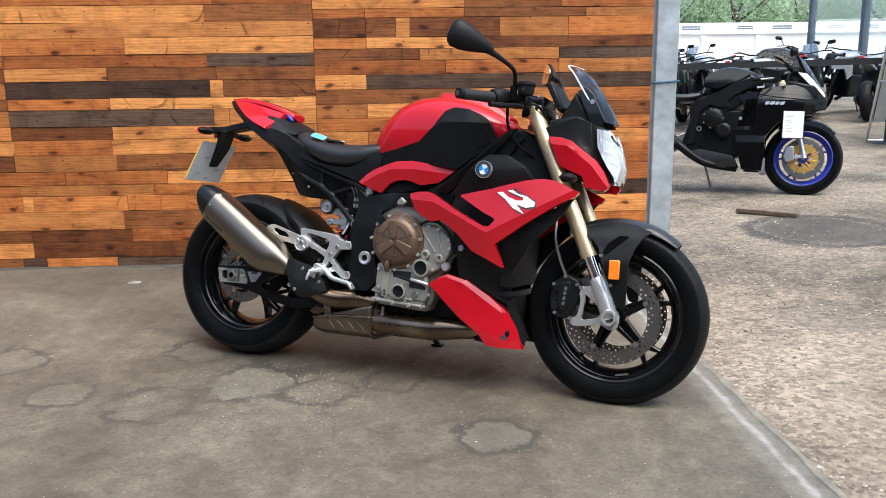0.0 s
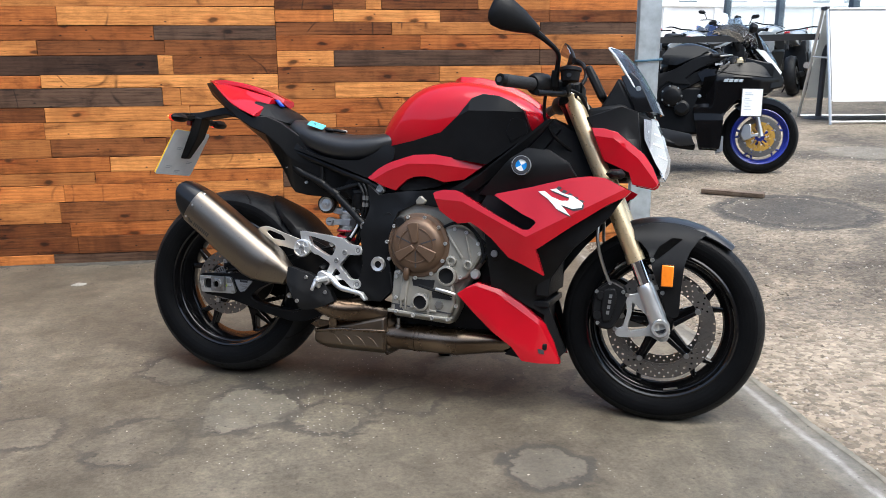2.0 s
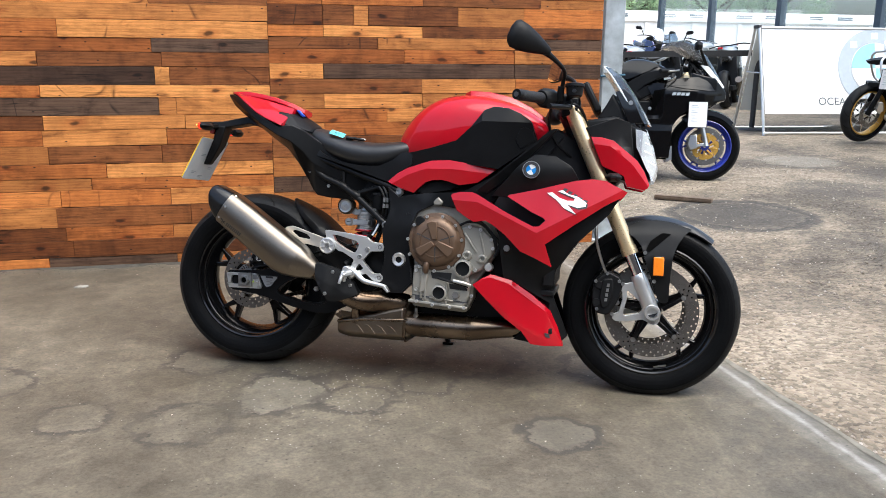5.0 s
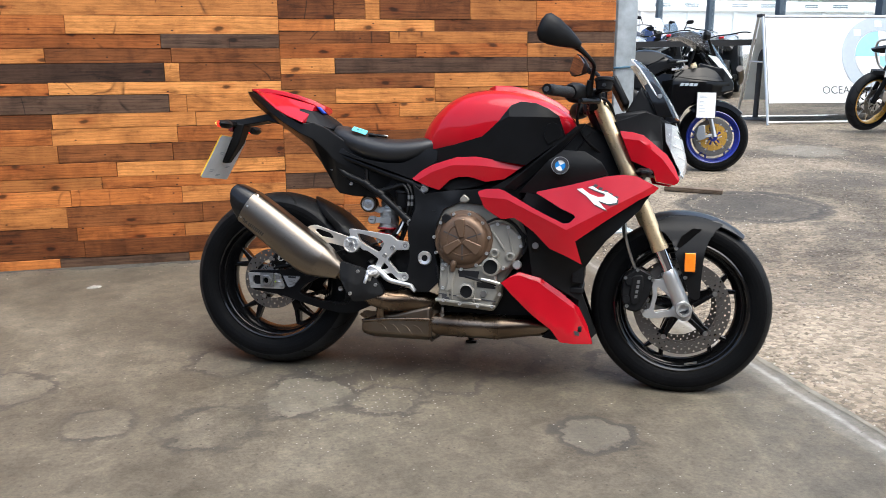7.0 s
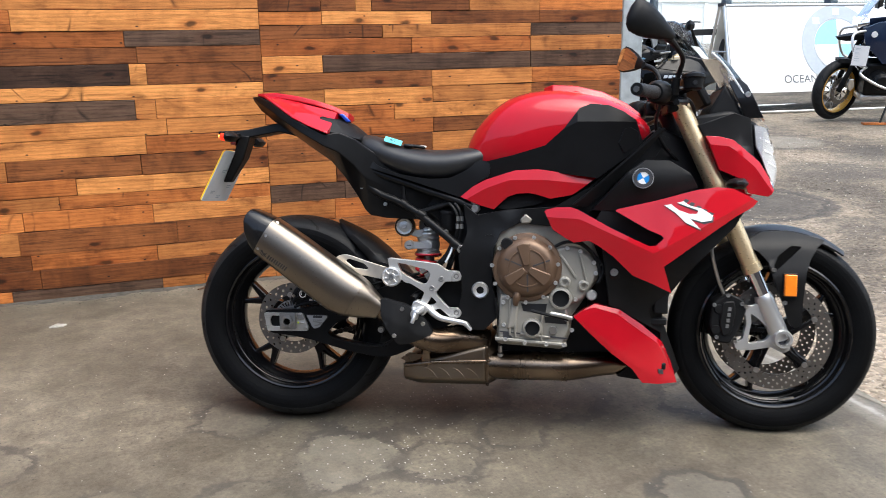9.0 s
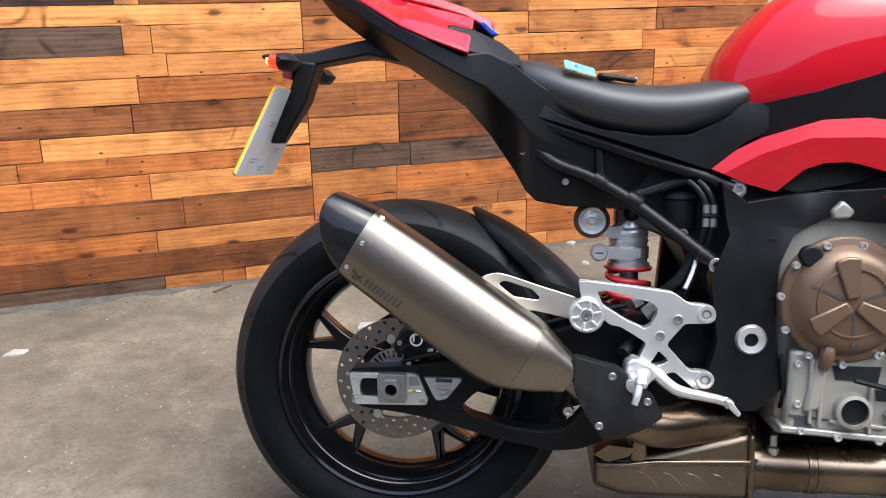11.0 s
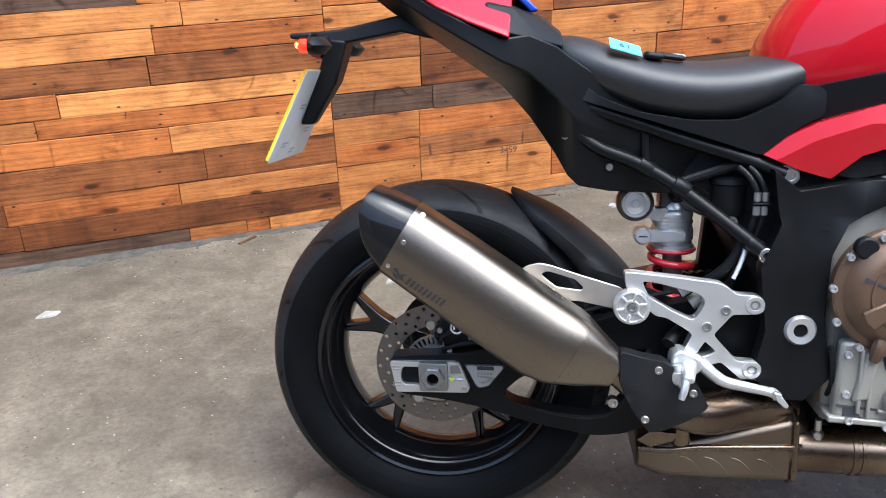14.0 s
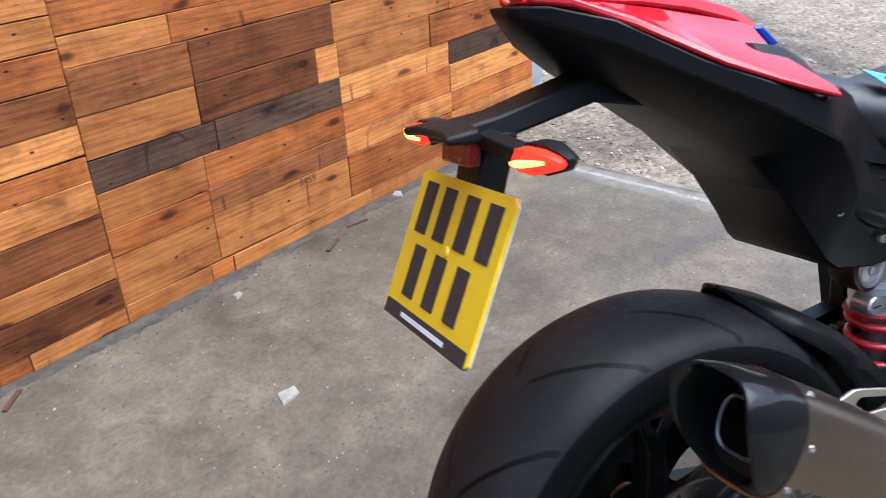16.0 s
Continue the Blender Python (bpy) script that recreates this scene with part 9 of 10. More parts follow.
def parked(name, m, paint, label, seat_z=0.80, rim=M_GLOSS, lamp=None, screen=True):
    """A plainer motorcycle of the row behind the barrier."""
    b = thing(name, m, label, "motorcycle", "motorcycles parked behind the barrier")
    for cx, r, w in ((0, 0.315, 0.085), (1.42, 0.305, 0.06)):
        hub = new("wheel")
        hub.parent, hub.location = b, (cx, 0, r)
        prof = [(r - 0.09, 0.75 * w), (r - 0.055, w), (r - 0.025, 0.85 * w), (r, 0)]
        part("tyre", lathe(bmesh.new(), prof + [(q, -h) for q, h in reversed(prof[:-1])], sides=40, loop=True), M_TYRE_R, hub, smooth=60)
        part("rim", lathe(bmesh.new(), [(r - 0.086, 0.72 * w), (r - 0.105, 0.72 * w), (r - 0.115, 0), (r - 0.105, -0.72 * w), (r - 0.086, -0.72 * w)], sides=40, loop=True), rim, hub)
        bm = bmesh.new()
        for k in range(5):
            a = 2 * math.pi * k / 5
            beam(bm, (0.02 * math.cos(a), 0, 0.02 * math.sin(a)), ((r - 0.10) * math.cos(a), 0, (r - 0.10) * math.sin(a)), 0.035, 0.05, 0.025, 0.03)
        part("spokes", bm, rim, hub)
        for s in (-1, 1):
            part("brake_disc", lathe(bmesh.new(), [(0.09, s * 0.07), (0.14, s * 0.07), (0.14, s * 0.074), (0.09, s * 0.074)], sides=30, loop=True), M_DISC, hub)
    z = seat_z
    smoothed(part("tank", body([(0.56, z - 0.04, z + 0.04, 0.08, 0.5), (0.66, z - 0.04, z + 0.15, 0.15, 0.55), (0.82, z - 0.04, z + 0.20, 0.165, 0.6), (1.0, z + 0.0, z + 0.16, 0.14, 0.6), (1.10, z + 0.04, z + 0.10, 0.10, 0.6)]), paint, b, smooth=80), 1)
    smoothed(part("seat", body([(-0.05, z + 0.08, z + 0.13, 0.09, 0.5), (0.15, z + 0.03, z + 0.10, 0.12, 0.5), (0.35, z - 0.04, z + 0.03, 0.14, 0.5), (0.60, z - 0.03, z + 0.04, 0.10, 0.5)]), M_VINYL, b, smooth=80), 1)
    part("tail", body([(-0.30, z + 0.11, z + 0.16, 0.035, 0.5), (-0.12, z + 0.04, z + 0.13, 0.08, 0.5), (0.10, z - 0.03, z + 0.06, 0.10, 0.5), (0.4, z - 0.08, z - 0.02, 0.10, 0.5)]), paint, b, bevel=0.006)
    part("tail_lamp", skin(bmesh.new(), [[(-0.30, -0.04, z + 0.12), (-0.30, 0.04, z + 0.12), (-0.30, 0.04, z + 0.155), (-0.30, -0.04, z + 0.155)], [(-0.325, -0.03, z + 0.125), (-0.325, 0.03, z + 0.125), (-0.325, 0.03, z + 0.15), (-0.325, -0.03, z + 0.15)]]), lamp or simple("red_lens", (0.35, 0.012, 0.015), 0.2, coat=0.5), b)
    part("plate_arm", beam(bmesh.new(), (-0.20, 0, z + 0.06), (-0.36, 0, z - 0.12), 0.05, 0.02), M_PLASTIC, b)
    part("engine", new_box((0.56, -0.19, 0.28), (1.0, 0.19, 0.66)), M_FRAME, b, bevel=0.04)
    part("frame", prism(bmesh.new(), [(0.46, 0.34), (0.5, 0.62), (0.6, z), (1.1, z + 0.05), (1.12, z - 0.04), (0.75, 0.62), (0.6, 0.36)], -0.16, 0.16), M_FRAME, b, bevel=0.01)
    part("silencer", tube(bmesh.new(), [(0.75, -0.14, 0.20), (0.45, -0.2, 0.28), (0.05, -0.22, 0.45)], [0.035, 0.045, 0.055], 14), M_TITAN, b)
    part("swing_arm", new_box((-0.05, -0.13, 0.28), (0.55, 0.13, 0.36)), M_FRAME, b, bevel=0.01)

    def sides(s):
        part("fork_leg", tube(bmesh.new(), [(1.17, s * 0.10, z + 0.15), (1.42, s * 0.10, 0.30)], 0.027, 12), M_FRAME, b)
        part("cheek", panel([(1.0, z - 0.02), (1.10, z + 0.10), (1.35, z + 0.10), (1.46, z - 0.02), (1.42, z - 0.12), (1.2, z - 0.10), (1.08, z - 0.28), (0.95, z - 0.20)], lambda x, zz: 0.19 - 0.35 * max(0, x - 1.15), 0.03, 0.06, s), paint, b, bevel=0.006)
        part("bar", tube(bmesh.new(), [(1.14, 0, z + 0.20), (1.10, s * 0.2, z + 0.21), (1.03, s * 0.34, z + 0.185)], 0.011, 10), M_PLASTIC, b)
        if screen:
            part("mirror_stem", tube(bmesh.new(), [(1.08, s * 0.24, z + 0.22), (1.06, s * 0.29, z + 0.31)], 0.008, 8), M_PLASTIC, b)
            part("mirror_head", skin(bmesh.new(), [[(1.03 + fx, s * (0.34 - u * k), z + 0.33 + v * k) for u, v in ((-0.08, 0.0), (-0.06, 0.035), (0.03, 0.04), (0.07, 0.0), (0.04, -0.03), (-0.05, -0.03))] for fx, k in ((0.0, 0.85), (0.02, 1.0), (0.05, 0.5))]), M_PLASTIC, b, bevel=0.004)
        part("lever", tube(bmesh.new(), [(1.12, s * 0.18, z + 0.21), (1.10, s * 0.27, z + 0.20), (1.05, s * 0.36, z + 0.18)], 0.006, 6), M_STEEL, b)
    both(sides)
    part("head_lamp", skin(bmesh.new(), [[(x, -w, z0), (x, w, z0), (x, w * 0.8, z1), (x, -w * 0.8, z1)] for x, z0, z1, w in ((1.20, z - 0.06, z + 0.14, 0.11), (1.38, z - 0.08, z + 0.13, 0.10), (1.45, z - 0.04, z + 0.07, 0.06))]), M_PLASTIC, b, bevel=0.012)
    if screen:
        bm = bmesh.new()
        skin(bm, [[(x - 0.05, -w, zz), (x, 0, zz), (x - 0.05, w, zz)] for x, zz, w in ((1.42, z + 0.12, 0.10), (1.32, z + 0.26, 0.13), (1.22, z + 0.36, 0.10))], closed=False)
        bmesh.ops.solidify(bm, geom=bm.faces[:], thickness=0.004)
        part("screen", bm, M_SCREEN, b, smooth=60)
    part("side_stand", tube(bmesh.new(), [(0.62, 0.12, 0.26), (0.68, 0.26, 0.035)], 0.011, 8), M_FRAME, b)
    return b


M_LITRED = simple("bright_red_lens", (0.55, 0.02, 0.03), 0.25, coat=0.5)
M_GREY = simple("silver_grey_paint", (0.30, 0.32, 0.34), 0.25, coat=1.0)
M_GREEN = simple("dark_green_paint", (0.03, 0.06, 0.05), 0.3, coat=0.8)
M_BLUEP = simple("royal_blue_paint", (0.015, 0.03, 0.14), 0.25, coat=0.5)
for x, y, yaw, paint, rim, words, sz in (
        (4.55, 9.3, 62, M_GREEN, M_GLOSS, "dark green parked motorcycle with a black tail bag", 0.86),
        (5.35, 9.9, 75, M_BLACKPAINT, M_GLOSS, "black parked motorcycle with red tail lamp", 0.82),
        (5.95, 10.3, 72, M_WHITE, M_GLOSS, "white parked motorcycle with red tail lamp", 0.82),
        (6.55, 9.6, -152, M_GREY, M_GLOSS, "silver grey parked motorcycle with a small screen", 0.84),
        (7.05, 9.9, 60, M_BLACKPAINT, M_GOLDRIM, "black parked motorcycle with gold wheels", 0.88),
        (7.75, 9.4, 52, M_GREY, M_GLOSS, "grey parked motorcycle with wide tyres", 0.84),
        (4.85, 8.35, 72, M_BLACKPAINT, M_GLOSS, "black parked motorcycle close behind the belt", 0.80),
        (5.75, 8.7, 66, M_BLACKPAINT, M_GLOSS, "black parked motorcycle close behind the belt", 0.82),
        (8.55, 8.6, 65, M_BLACKPAINT, M_GLOSS, "black parked motorcycle beside the banner", 0.84),
        (8.9, 11.6, -150, M_GREY, M_GLOSS, "grey and black parked motorcycle near the glass", 0.86),
        (5.7, 12.4, 70, M_BLACKPAINT, M_GLOSS, "black parked motorcycle in the far row", 0.88),
        (6.9, 12.9, 100, M_GREY, M_GLOSS, "grey parked motorcycle in the far row", 0.88),
        (8.0, 13.6, -100, M_BLUEP, M_GLOSS, "blue and black tall parked motorcycle in the far row", 0.92)):
    parked("parked_motorcycle", ground_pose(x, y, yaw, -8), paint, words, sz, rim, M_LITRED, sz > 0.87)

# banner frame
ban = thing("banner_frame", ground_pose(6.20, 6.02, -7), "white cloth banner on an aluminium A-frame", "banner")
BW, BH, BD = 3.0, 1.30, 0.85
for x in (0.0, BW):
    part("leg", tube(bmesh.new(), [(x, 0, 0.0), (x, BD * 0.44, BH)], 0.018, 10), M_SILVER, ban)
    part("leg", tube(bmesh.new(), [(x, BD, 0.0), (x, BD * 0.56, BH)], 0.018, 10), M_SILVER, ban)
    part("leg_cap", new_box((x - 0.02, BD * 0.42, BH - 0.01), (x + 0.02, BD * 0.58, BH + 0.03)), M_INK, ban, bevel=0.004)
    part("side_tie", tube(bmesh.new(), [(x, BD * 0.24, BH * 0.58), (x, BD * 0.76, BH * 0.58)], 0.010, 8), M_SILVER, ban)
for y, z in ((0.0, 0.03), (BD, 0.03), (BD * 0.44, BH), (BD * 0.56, BH)):
    part("rail", tube(bmesh.new(), [(0, y, z), (BW, y, z)], 0.016, 10), M_SILVER, ban)
slope = math.degrees(math.atan2(BH, BD * 0.44))


def banner_sheet(y0, y1):
    return skin(bmesh.new(), [[(0.03, y0 + (y1 - y0) * t, BH * t), (BW - 0.03, y0 + (y1 - y0) * t, BH * t), (BW - 0.03, y0 + (y1 - y0) * t + 0.003, BH * t), (0.03, y0 + (y1 - y0) * t + 0.003, BH * t)] for t in (0.20, 0.5, 0.8, 0.99)])


sheet = part("banner_cloth", banner_sheet(0.0, BD * 0.44), M_BANNER, ban, "white printed banner cloth", smooth=0)
part("banner_cloth", banner_sheet(BD, BD * 0.56), thin_cloth("back_banner_cloth", (0.70, 0.69, 0.64)), ban, smooth=0)


def on_sheet(x, t, lift=0.006):
    return Vector((x, BD * 0.44 * t - lift, BH * t))


def sheet_shape(name, pts, mat, lift):
    bm = bmesh.new()
    f = [bm.verts.new(on_sheet(x, t, lift)) for x, t in pts]
    g = [bm.verts.new(on_sheet(x, t, lift - 0.002)) for x, t in pts]
    bm.faces.new(f)
    bm.faces.new(g[::-1])
    for i in range(len(f)):
        j = (i + 1) % len(f)
        bm.faces.new((f[j], f[i], g[i], g[j]))
    part(name, bm, mat, sheet, smooth=0)


rx, rt, rr = 1.51, 0.63, 0.50


def arc(r, a0, a1, n=14):
    return [(rx + r * math.cos(a0 + (a1 - a0) * i / n), rt + r * math.sin(a0 + (a1 - a0) * i / n) / BH * 0.95) for i in range(n + 1)]


for k in range(8):
    a0, a1 = k * math.pi / 4, (k + 1) * math.pi / 4
    sheet_shape("roundel_ring", arc(rr, a0, a1) + arc(rr * 0.66, a1, a0), M_GREYCLOTH, 0.006)
for k in range(4):
    sheet_shape("roundel_quarter", [(rx, rt)] + arc(rr * 0.64, k * math.pi / 2, (k + 1) * math.pi / 2), M_BLUEPRINT if k % 2 else M_BANNER, 0.007)
for i in range(3):
    a = math.pi / 2 + 0.75 * (1 - i)
    cx, ct = rx + rr * 0.83 * math.cos(a), rt + rr * 0.83 * math.sin(a) / BH * 0.95
    sheet_shape("roundel_bar", [(cx - 0.045, ct - 0.03), (cx + 0.045, ct - 0.03), (cx + 0.045, ct + 0.03), (cx - 0.045, ct + 0.03)], M_BANNER, 0.009)
word = bpy.data.curves.new("banner_word", "FONT")
word.body, word.size, word.extrude = "OCEAN", 0.135, 0.0002
word.materials.append(simple("dark_grey_print", (0.10, 0.11, 0.12), 0.7, vary=0.05))
wob = new("banner_word", word)
wob.parent = sheet
wob.matrix_basis = Matrix.Translation(on_sheet(0.73, 0.285, 0.004)) @ pose(0, 0, 0, slope, 0, 0)
for i, words in enumerate(("TAKE", "A", "RIDE")):
    wd = bpy.data.curves.new("board_word", "FONT")
    wd.body, wd.size, wd.extrude, wd.align_x = words, 0.10, 0.0006, "CENTER"
    wd.materials.append(M_PAPER)
    ob = new("board_word", wd)
    ob.parent = sheet
    t = 0.50 - 0.085 * i
    ob.matrix_basis = Matrix.Translation((0.32, BD - BD * 0.44 * t - 0.004, BH * t)) @ pose(0, 0, 0, 180 - slope, 0, 0) @ Matrix.Diagonal((-1, 1, 1, 1)) @ pose(0, 0, 0, 0, 180, 0)

# belt barrier
for x, y in ((6.42, 6.62), (3.3, 7.35)):
    bp = thing("barrier_post", ground_pose(x, y, 0), "black belt barrier post on a round foot", "barrier post", "belt barrier posts")
    part("base", lathe(bmesh.new(), [(0, 0.03), (0.03, 0.03), (0.15, 0.012), (0.17, 0.0), (0, 0.0)], sides=28, axis="z"), M_INK, bp)
    part("pole", tube(bmesh.new(), [(0, 0, 0.02), (0, 0, 0.98)], 0.034, 16), M_INK, bp)
    part("head", tube(bmesh.new(), [(0, 0, 0.94), (0, 0, 1.02)], 0.042, 16), M_INK, bp)
ba, bb = Vector((3.3, 7.35, yard_z(3.3, 7.35) + 0.97)), Vector((6.42, 6.62, yard_z(6.42, 6.62) + 0.98))
bm = beam(bmesh.new(), ba, bb, 0.004, 0.075, up=(0, 0, 1))
tagged(finish("barrier_belt", bm, simple("black_webbing", (0.012, 0.012, 0.013), 0.75), smooth=0), "black webbing belt strung between barrier posts", "belt")

# glazed front beyond the motorcycles
M_PANE = clear("window_glass", (0.90, 0.97, 0.98), 0.0, 1.45)
# a little diffuse white paints the sky's haze on the panes
M_PANE.node_tree.nodes["Principled BSDF"].inputs["Transmission Weight"].default_value = 0.92
front = thing("glazed_front", pose(0, 0, 0), "tall glazed front with blue-grey columns", "glass facade", kind="structure")
FA, FS = Vector((10.25, 16.7, 0.3)), Vector((-0.30, -2.9, 0))
for k in range(5):
    c = FA + FS * k
    part("column", new_box((c.x - 0.07, c.y - 0.07, 0.0), (c.x + 0.07, c.y + 0.07, 4.45)), M_COLUMN, front, bevel=0.01)
    if 0 < k:
        a, b_ = FA + FS * (k - 1), c
        pane = part("pane", skin(bmesh.new(), [[(a.x, a.y - 0.07, 0.35), (a.x + 0.01, a.y - 0.07, 0.35), (b_.x + 0.01, b_.y + 0.07, 0.35), (b_.x, b_.y + 0.07, 0.35)], [(a.x, a.y - 0.07, 4.3), (a.x + 0.01, a.y - 0.07, 4.3), (b_.x + 0.01, b_.y + 0.07, 4.3), (b_.x, b_.y + 0.07, 4.3)]]), M_PANE, front, smooth=0)
        pane.visible_shadow = False

# white building, trees
far = thing("white_building", pose(8, 45, 0.5), "long low white building with dark strip windows", "building")
part("wall", new_box((-14, 0, -0.6), (40, 9, 2.9)), M_RENDERWALL, far, smooth=0)
part("upper_wall", new_box((-14, 1.0, 2.9), (40, 9, 3.35)), M_RENDERWALL, far, smooth=0)
part("ledge", new_box((-14.3, -0.14, 2.66), (40.3, 1.2, 2.80)), M_RENDERWALL, far, smooth=0)
for k in range(18):
    x = -13 + 2.7 * k + 0.6 * (k % 2)
    wide = (0.95, 1.15, 1.1)[k % 3]
    w = part("window", new_box((x, 0.96, 2.95), (x + wide, 1.05, 3.17)), M_DARKGLASS, far, smooth=0)
    part("window_bar", new_box((x, 0.93, 3.05), (x + wide, 0.97, 3.075)), M_RENDERWALL, w, smooth=0)
    part("window_sill", new_box((x - 0.05, 0.90, 2.90), (x + wide + 0.05, 1.02, 2.94)), M_RENDERWALL, w, smooth=0)
for k in range(16):
    x = -13 + 3.2 * k
    part("pier", new_box((x, -0.12, -0.6), (x + 0.25, 0.02, 2.6)), M_RENDERWALL, far, smooth=0)

M_LEAF = []
for nm, c in (("leaf_mid", (0.15, 0.23, 0.11)), ("leaf_light", (0.18, 0.27, 0.13))):
    n = Nodes(nm)
    geo = n.node("ShaderNodeNewGeometry")
    n.set(Base_Color=n.ramp(geo.outputs["Random Per Island"], [(0, tuple(v * 0.6 for v in c)), (1, tuple(v * 1.5 for v in c))]), Roughness=0.6)
    M_LEAF.append(n.mat)


def tree(x, y, h, r, seed, mat):
    rnd = random.Random(seed)
    t = thing("tree", pose(x, y, 0.5), "broad leafy green tree behind the white building", "tree", "trees behind the building")
    bm = bmesh.new()
    tube(bm, [(0, 0, -0.5), (0.1, 0, h * 0.3), (0, 0.1, h * 0.55)], [0.3, 0.22, 0.12], 10)
    for k in range(6):
        a = k * 1.05
        tube(bm, [(0, 0, h * (0.28 + 0.03 * k)), (math.cos(a) * r * 0.4, math.sin(a) * r * 0.4, h * 0.55), (math.cos(a) * r * 0.75, math.sin(a) * r * 0.75, h * 0.7)], [0.12, 0.08, 0.03], 6)
    part("trunk", bm, M_BARK, t)
    bm = bmesh.new()
    lumps = [(Vector((rnd.uniform(-1, 1) * r * 0.75, rnd.uniform(-1, 1) * r * 0.75, h * rnd.uniform(0.38, 0.92))), rnd.uniform(0.22, 0.42) * r) for _ in range(26)]
    for c, q in lumps:
        for _ in range(430):
            d = Vector((rnd.gauss(0, 1), rnd.gauss(0, 1), rnd.gauss(0, 1))).normalized() * q * rnd.uniform(0.55, 1.05)
            p = c + d
            e1 = Vector((rnd.gauss(0, 1), rnd.gauss(0, 1), rnd.gauss(0, 1))).normalized() * rnd.uniform(0.055, 0.12)
            e2 = e1.orthogonal().normalized() * rnd.uniform(0.035, 0.08)
            bm.faces.new([bm.verts.new(p + v) for v in (-e1, e2, e1, -e2)])
    part("crown", bm, mat, t, smooth=0)


for i, (x, y, h, r) in enumerate(((19.0, 58, 8.0, 4.2), (24.0, 57, 9.0, 4.6), (29.5, 59, 8.6, 4.6), (35.5, 57, 9.4, 5.0), (42.0, 60, 9.0, 5.0))):
    tree(x, y, h, r, 40 + i, M_LEAF[i % 2])

# ---- the planks of the wall, course by course ----
LEFT = [
    (0.000, 0.052, "-2.75 B -1.6 D -1.46 O -1.05 D -0.39 L -0.19 O -0.11 L 0.155"),
    (0.052, 0.143, "-2.7 O -2.15 L -1.53 B -0.92 B 0.155"),
    (0.143, 0.218, "-2.7 B -1.53 B -0.95 O -0.40 L 0.155"),
    (0.218, 0.328, "-2.7 B -2.1 L -0.99 B -0.3 B 0.155"),
    (0.328, 0.418, "-2.7 O -1.56 L -1.5 O -0.96 O -0.40 L 0.155"),
    (0.418, 0.482, "-2.7 O -1.57 L -0.8 O 0.155"),
    (0.482, 0.560, "-2.7 O -1.3 O -0.72 L 0.155"),
    (0.560, 0.655, "-2.7 B -1.58 L -1.00 B -0.43 B 0.155"),
    (0.655, 0.740, "-2.7 L -1.57 O -1.02 L -0.40 O 0.155"),
    (0.740, 0.815, "-2.7 O -1.58 B -1.01 L -0.3 L 0.155"),
    (0.815, 0.908, "-2.7 L -1.58 D -0.43 L -0.34 L 0.155"),
    (0.908, 0.972, "-2.7 B -1.58 O -1.01 L 0.155"),
    (0.972, 1.068, "-2.7 L -1.585 D -0.44 L -0.366 B 0.155"),
    (1.068, 1.142, "-2.7 B -1.58 L -1.01 B -0.4 B 0.155"),
    (1.142, 1.213, "-2.7 O -1.58 O -0.447 D 0.155"),
    (1.213, 1.305, "-2.7 L -1.58 O -0.9 L 0.155"),
    (1.305, 1.387, "-2.7 O -1.58 L 0.155"),
    (1.387, 1.480, "-2.7 L -1.58 L -0.448 B 0.155"),
    (1.480, 1.560, "-2.7 B -1.58 O -0.40 O 0.155"),
    (1.560, 1.650, "-2.7 L -1.0 D 0.155"),
    (1.650, 1.720, "-2.7 O -1.58 L -0.44 B 0.155"),
    (1.720, 1.810, "-2.7 D -1.0 L 0.155"),
]
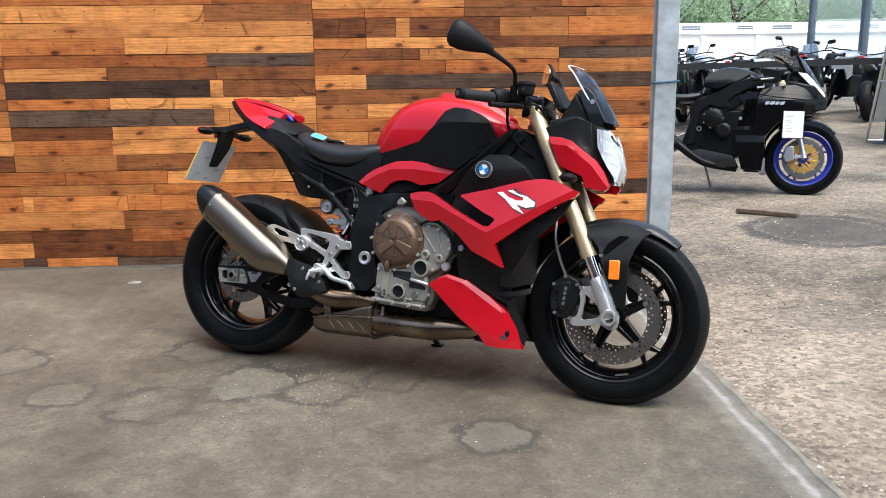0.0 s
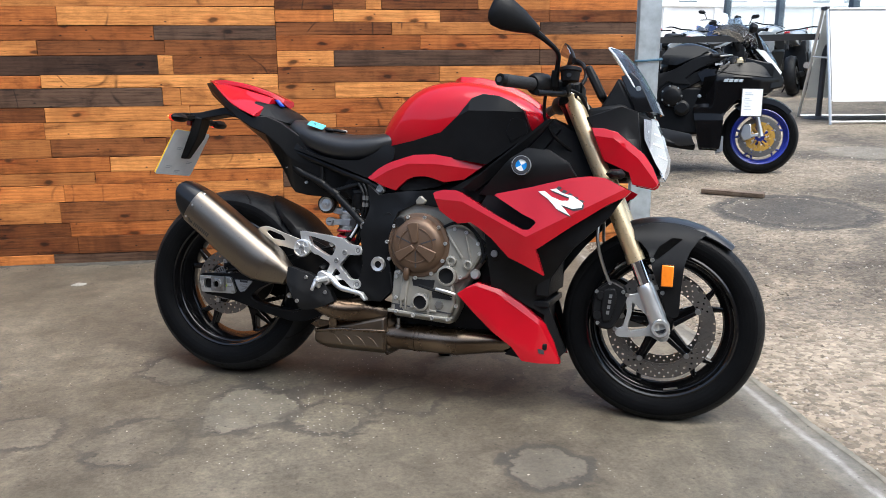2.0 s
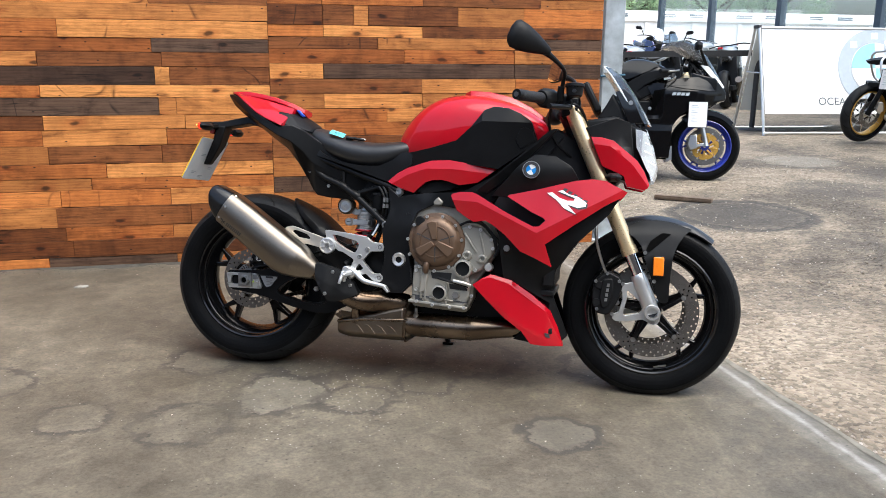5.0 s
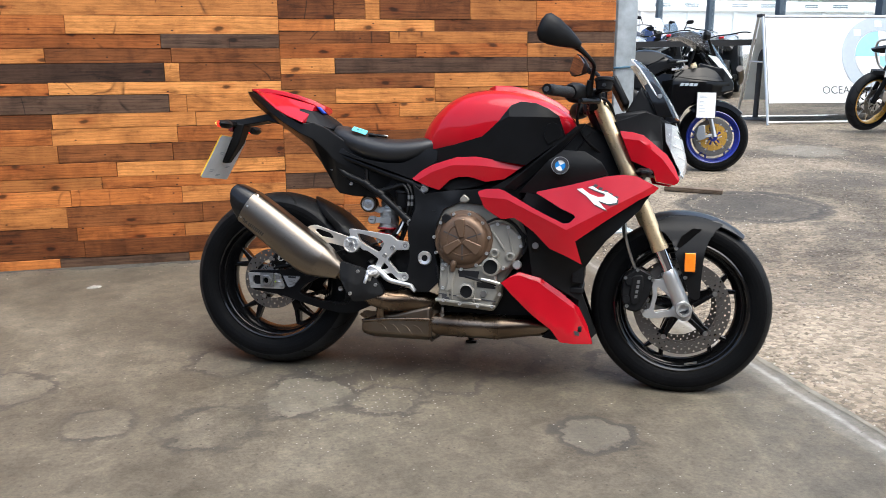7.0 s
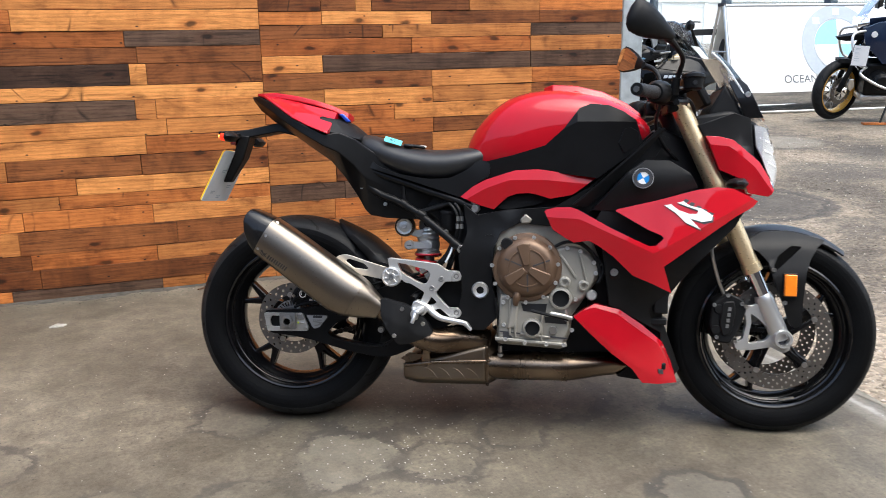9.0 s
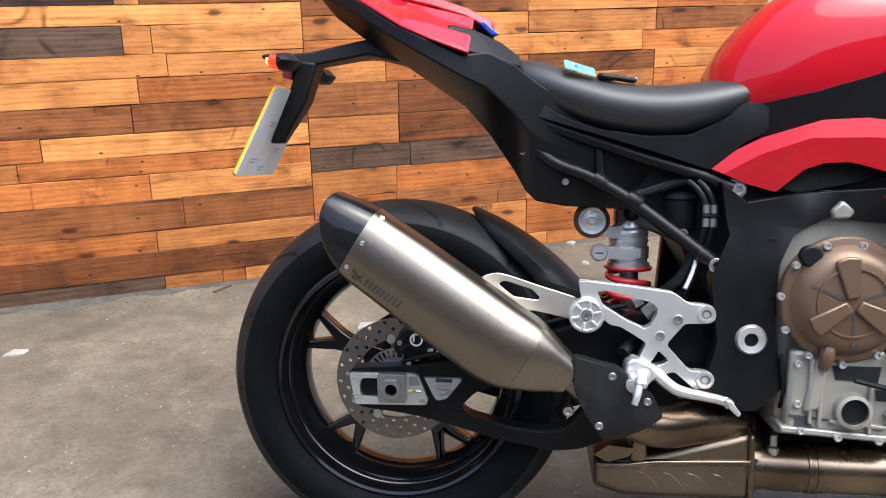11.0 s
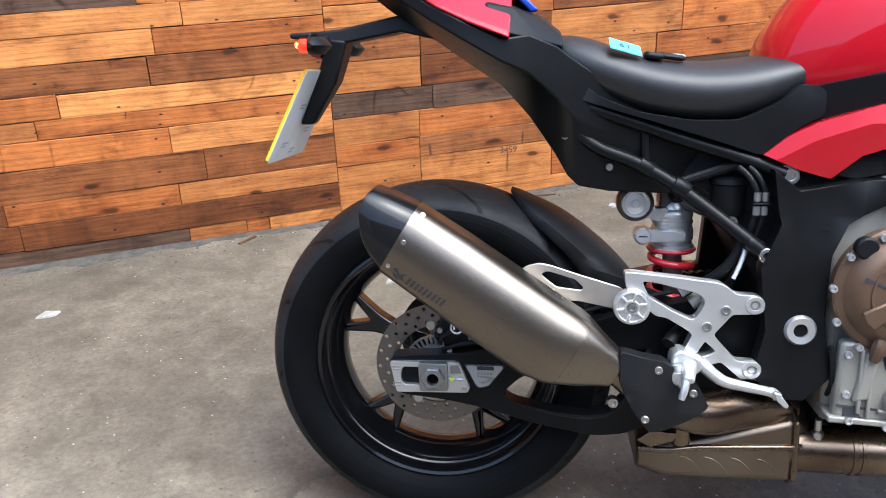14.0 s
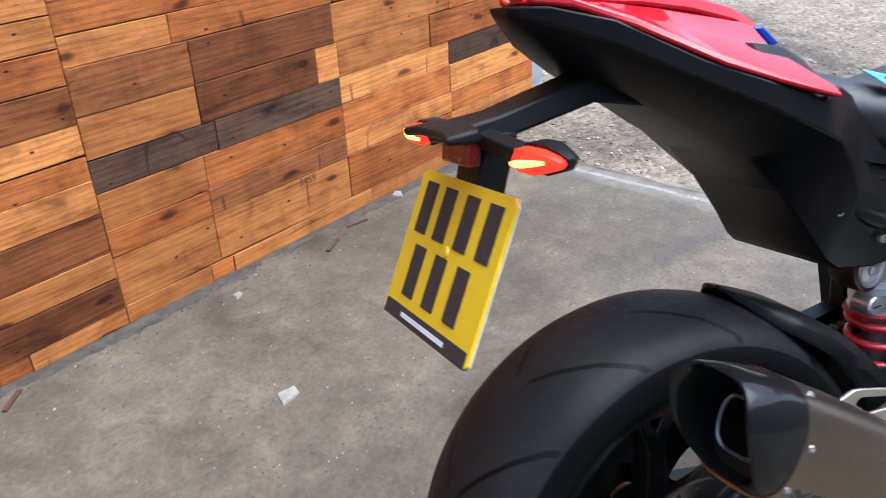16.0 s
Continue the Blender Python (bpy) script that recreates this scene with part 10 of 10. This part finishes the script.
RIGHT = [
    (0.000, 0.055, "0.155 L 0.43 O 0.51 L 1.10 L 1.60 O 2.09"),
    (0.055, 0.200, "0.155 L 0.47 L 1.007 O 1.55 L 2.09"),
    (0.200, 0.276, "0.155 O 0.47 B 1.007 L 1.56 O 2.09"),
    (0.276, 0.377, "0.155 L 0.474 O 1.007 O 1.55 L 2.09"),
    (0.377, 0.464, "0.155 D 0.53 D 1.007 L 1.55 D 2.09"),
    (0.464, 0.573, "0.155 L 0.489 B 0.92 L 1.01 L 1.45 O 2.09"),
    (0.573, 0.690, "0.155 B 0.49 B 1.0 L 1.56 O 2.09"),
    (0.690, 0.765, "0.155 L 0.447 O 1.007 B 1.56 L 2.09"),
    (0.765, 0.842, "0.155 O 0.80 L 1.50 O 2.09"),
    (0.842, 0.924, "0.155 L 0.447 L 1.007 L 1.56 B 2.09"),
    (0.924, 1.005, "0.155 B 1.003 L 1.56 O 2.09"),
    (1.005, 1.088, "0.155 L 0.447 D 1.55 D 2.09"),
    (1.088, 1.166, "0.155 O 0.9 O 1.55 L 2.09"),
    (1.166, 1.230, "0.155 B 0.752 L 1.55 D 2.09"),
    (1.230, 1.293, "0.155 O 0.452 L 1.007 B 1.60 B 2.09"),
    (1.293, 1.400, "0.155 B 0.45 B 0.62 L 0.70 B 1.21 L 1.60 O 2.09"),
    (1.400, 1.450, "0.155 O 0.447 O 1.007 B 1.7 L 2.09"),
    (1.450, 1.530, "0.155 L 1.007 B 1.56 O 2.09"),
    (1.530, 1.620, "0.155 B 0.447 O 1.55 L 2.09"),
    (1.620, 1.700, "0.155 L 1.007 D 2.09"),
    (1.700, 1.810, "0.155 O 0.447 B 1.55 L 2.09"),
]
for rows_ in (LEFT, RIGHT):
    for z0, z1, spec in rows_:
        row(z0, z1, spec)
for k, z0 in enumerate((1.812, 1.90, 1.98, 2.06, 2.15, 2.23, 2.31, 2.40, 2.48, 2.57, 2.65, 2.74, 2.83, 2.92)):
    row(z0, z0 + 0.08, ("-4.98 L -3.9 O -1.58 L -0.44 B 0.155 O 1.007 L 2.09", "-4.98 B -3.3 L -2.1 O -1.0 D 0.155 L 0.7 O 2.09", "-4.98 O -4.3 B -2.7 L -0.8 O 0.155 B 1.4 L 2.09")[k % 3])
for k, (z0, z1, spec) in enumerate(LEFT):
    row(z0, z1, ("-4.98 O -3.9 L -%s", "-4.98 L -4.3 B -3.4 O -%s", "-4.98 B -3.7 L -%s")[k % 3] % spec.split()[0].lstrip("-"))

# a stamped number on one board
stamp = bpy.data.curves.new("stamp", "FONT")
stamp.body, stamp.size, stamp.extrude = "3459", 0.036, 0.0002
stamp.materials.append(simple("faded_brown_stamp", (0.11, 0.05, 0.025), 0.7, vary=0.3, scale=300))
stamp_ob = new("plank_stamp", stamp)
stamp_ob.parent = wall
stamp_ob.matrix_world = pose(0.788, WALL_Y - 0.0045, 0.172, 90, 2, 0)
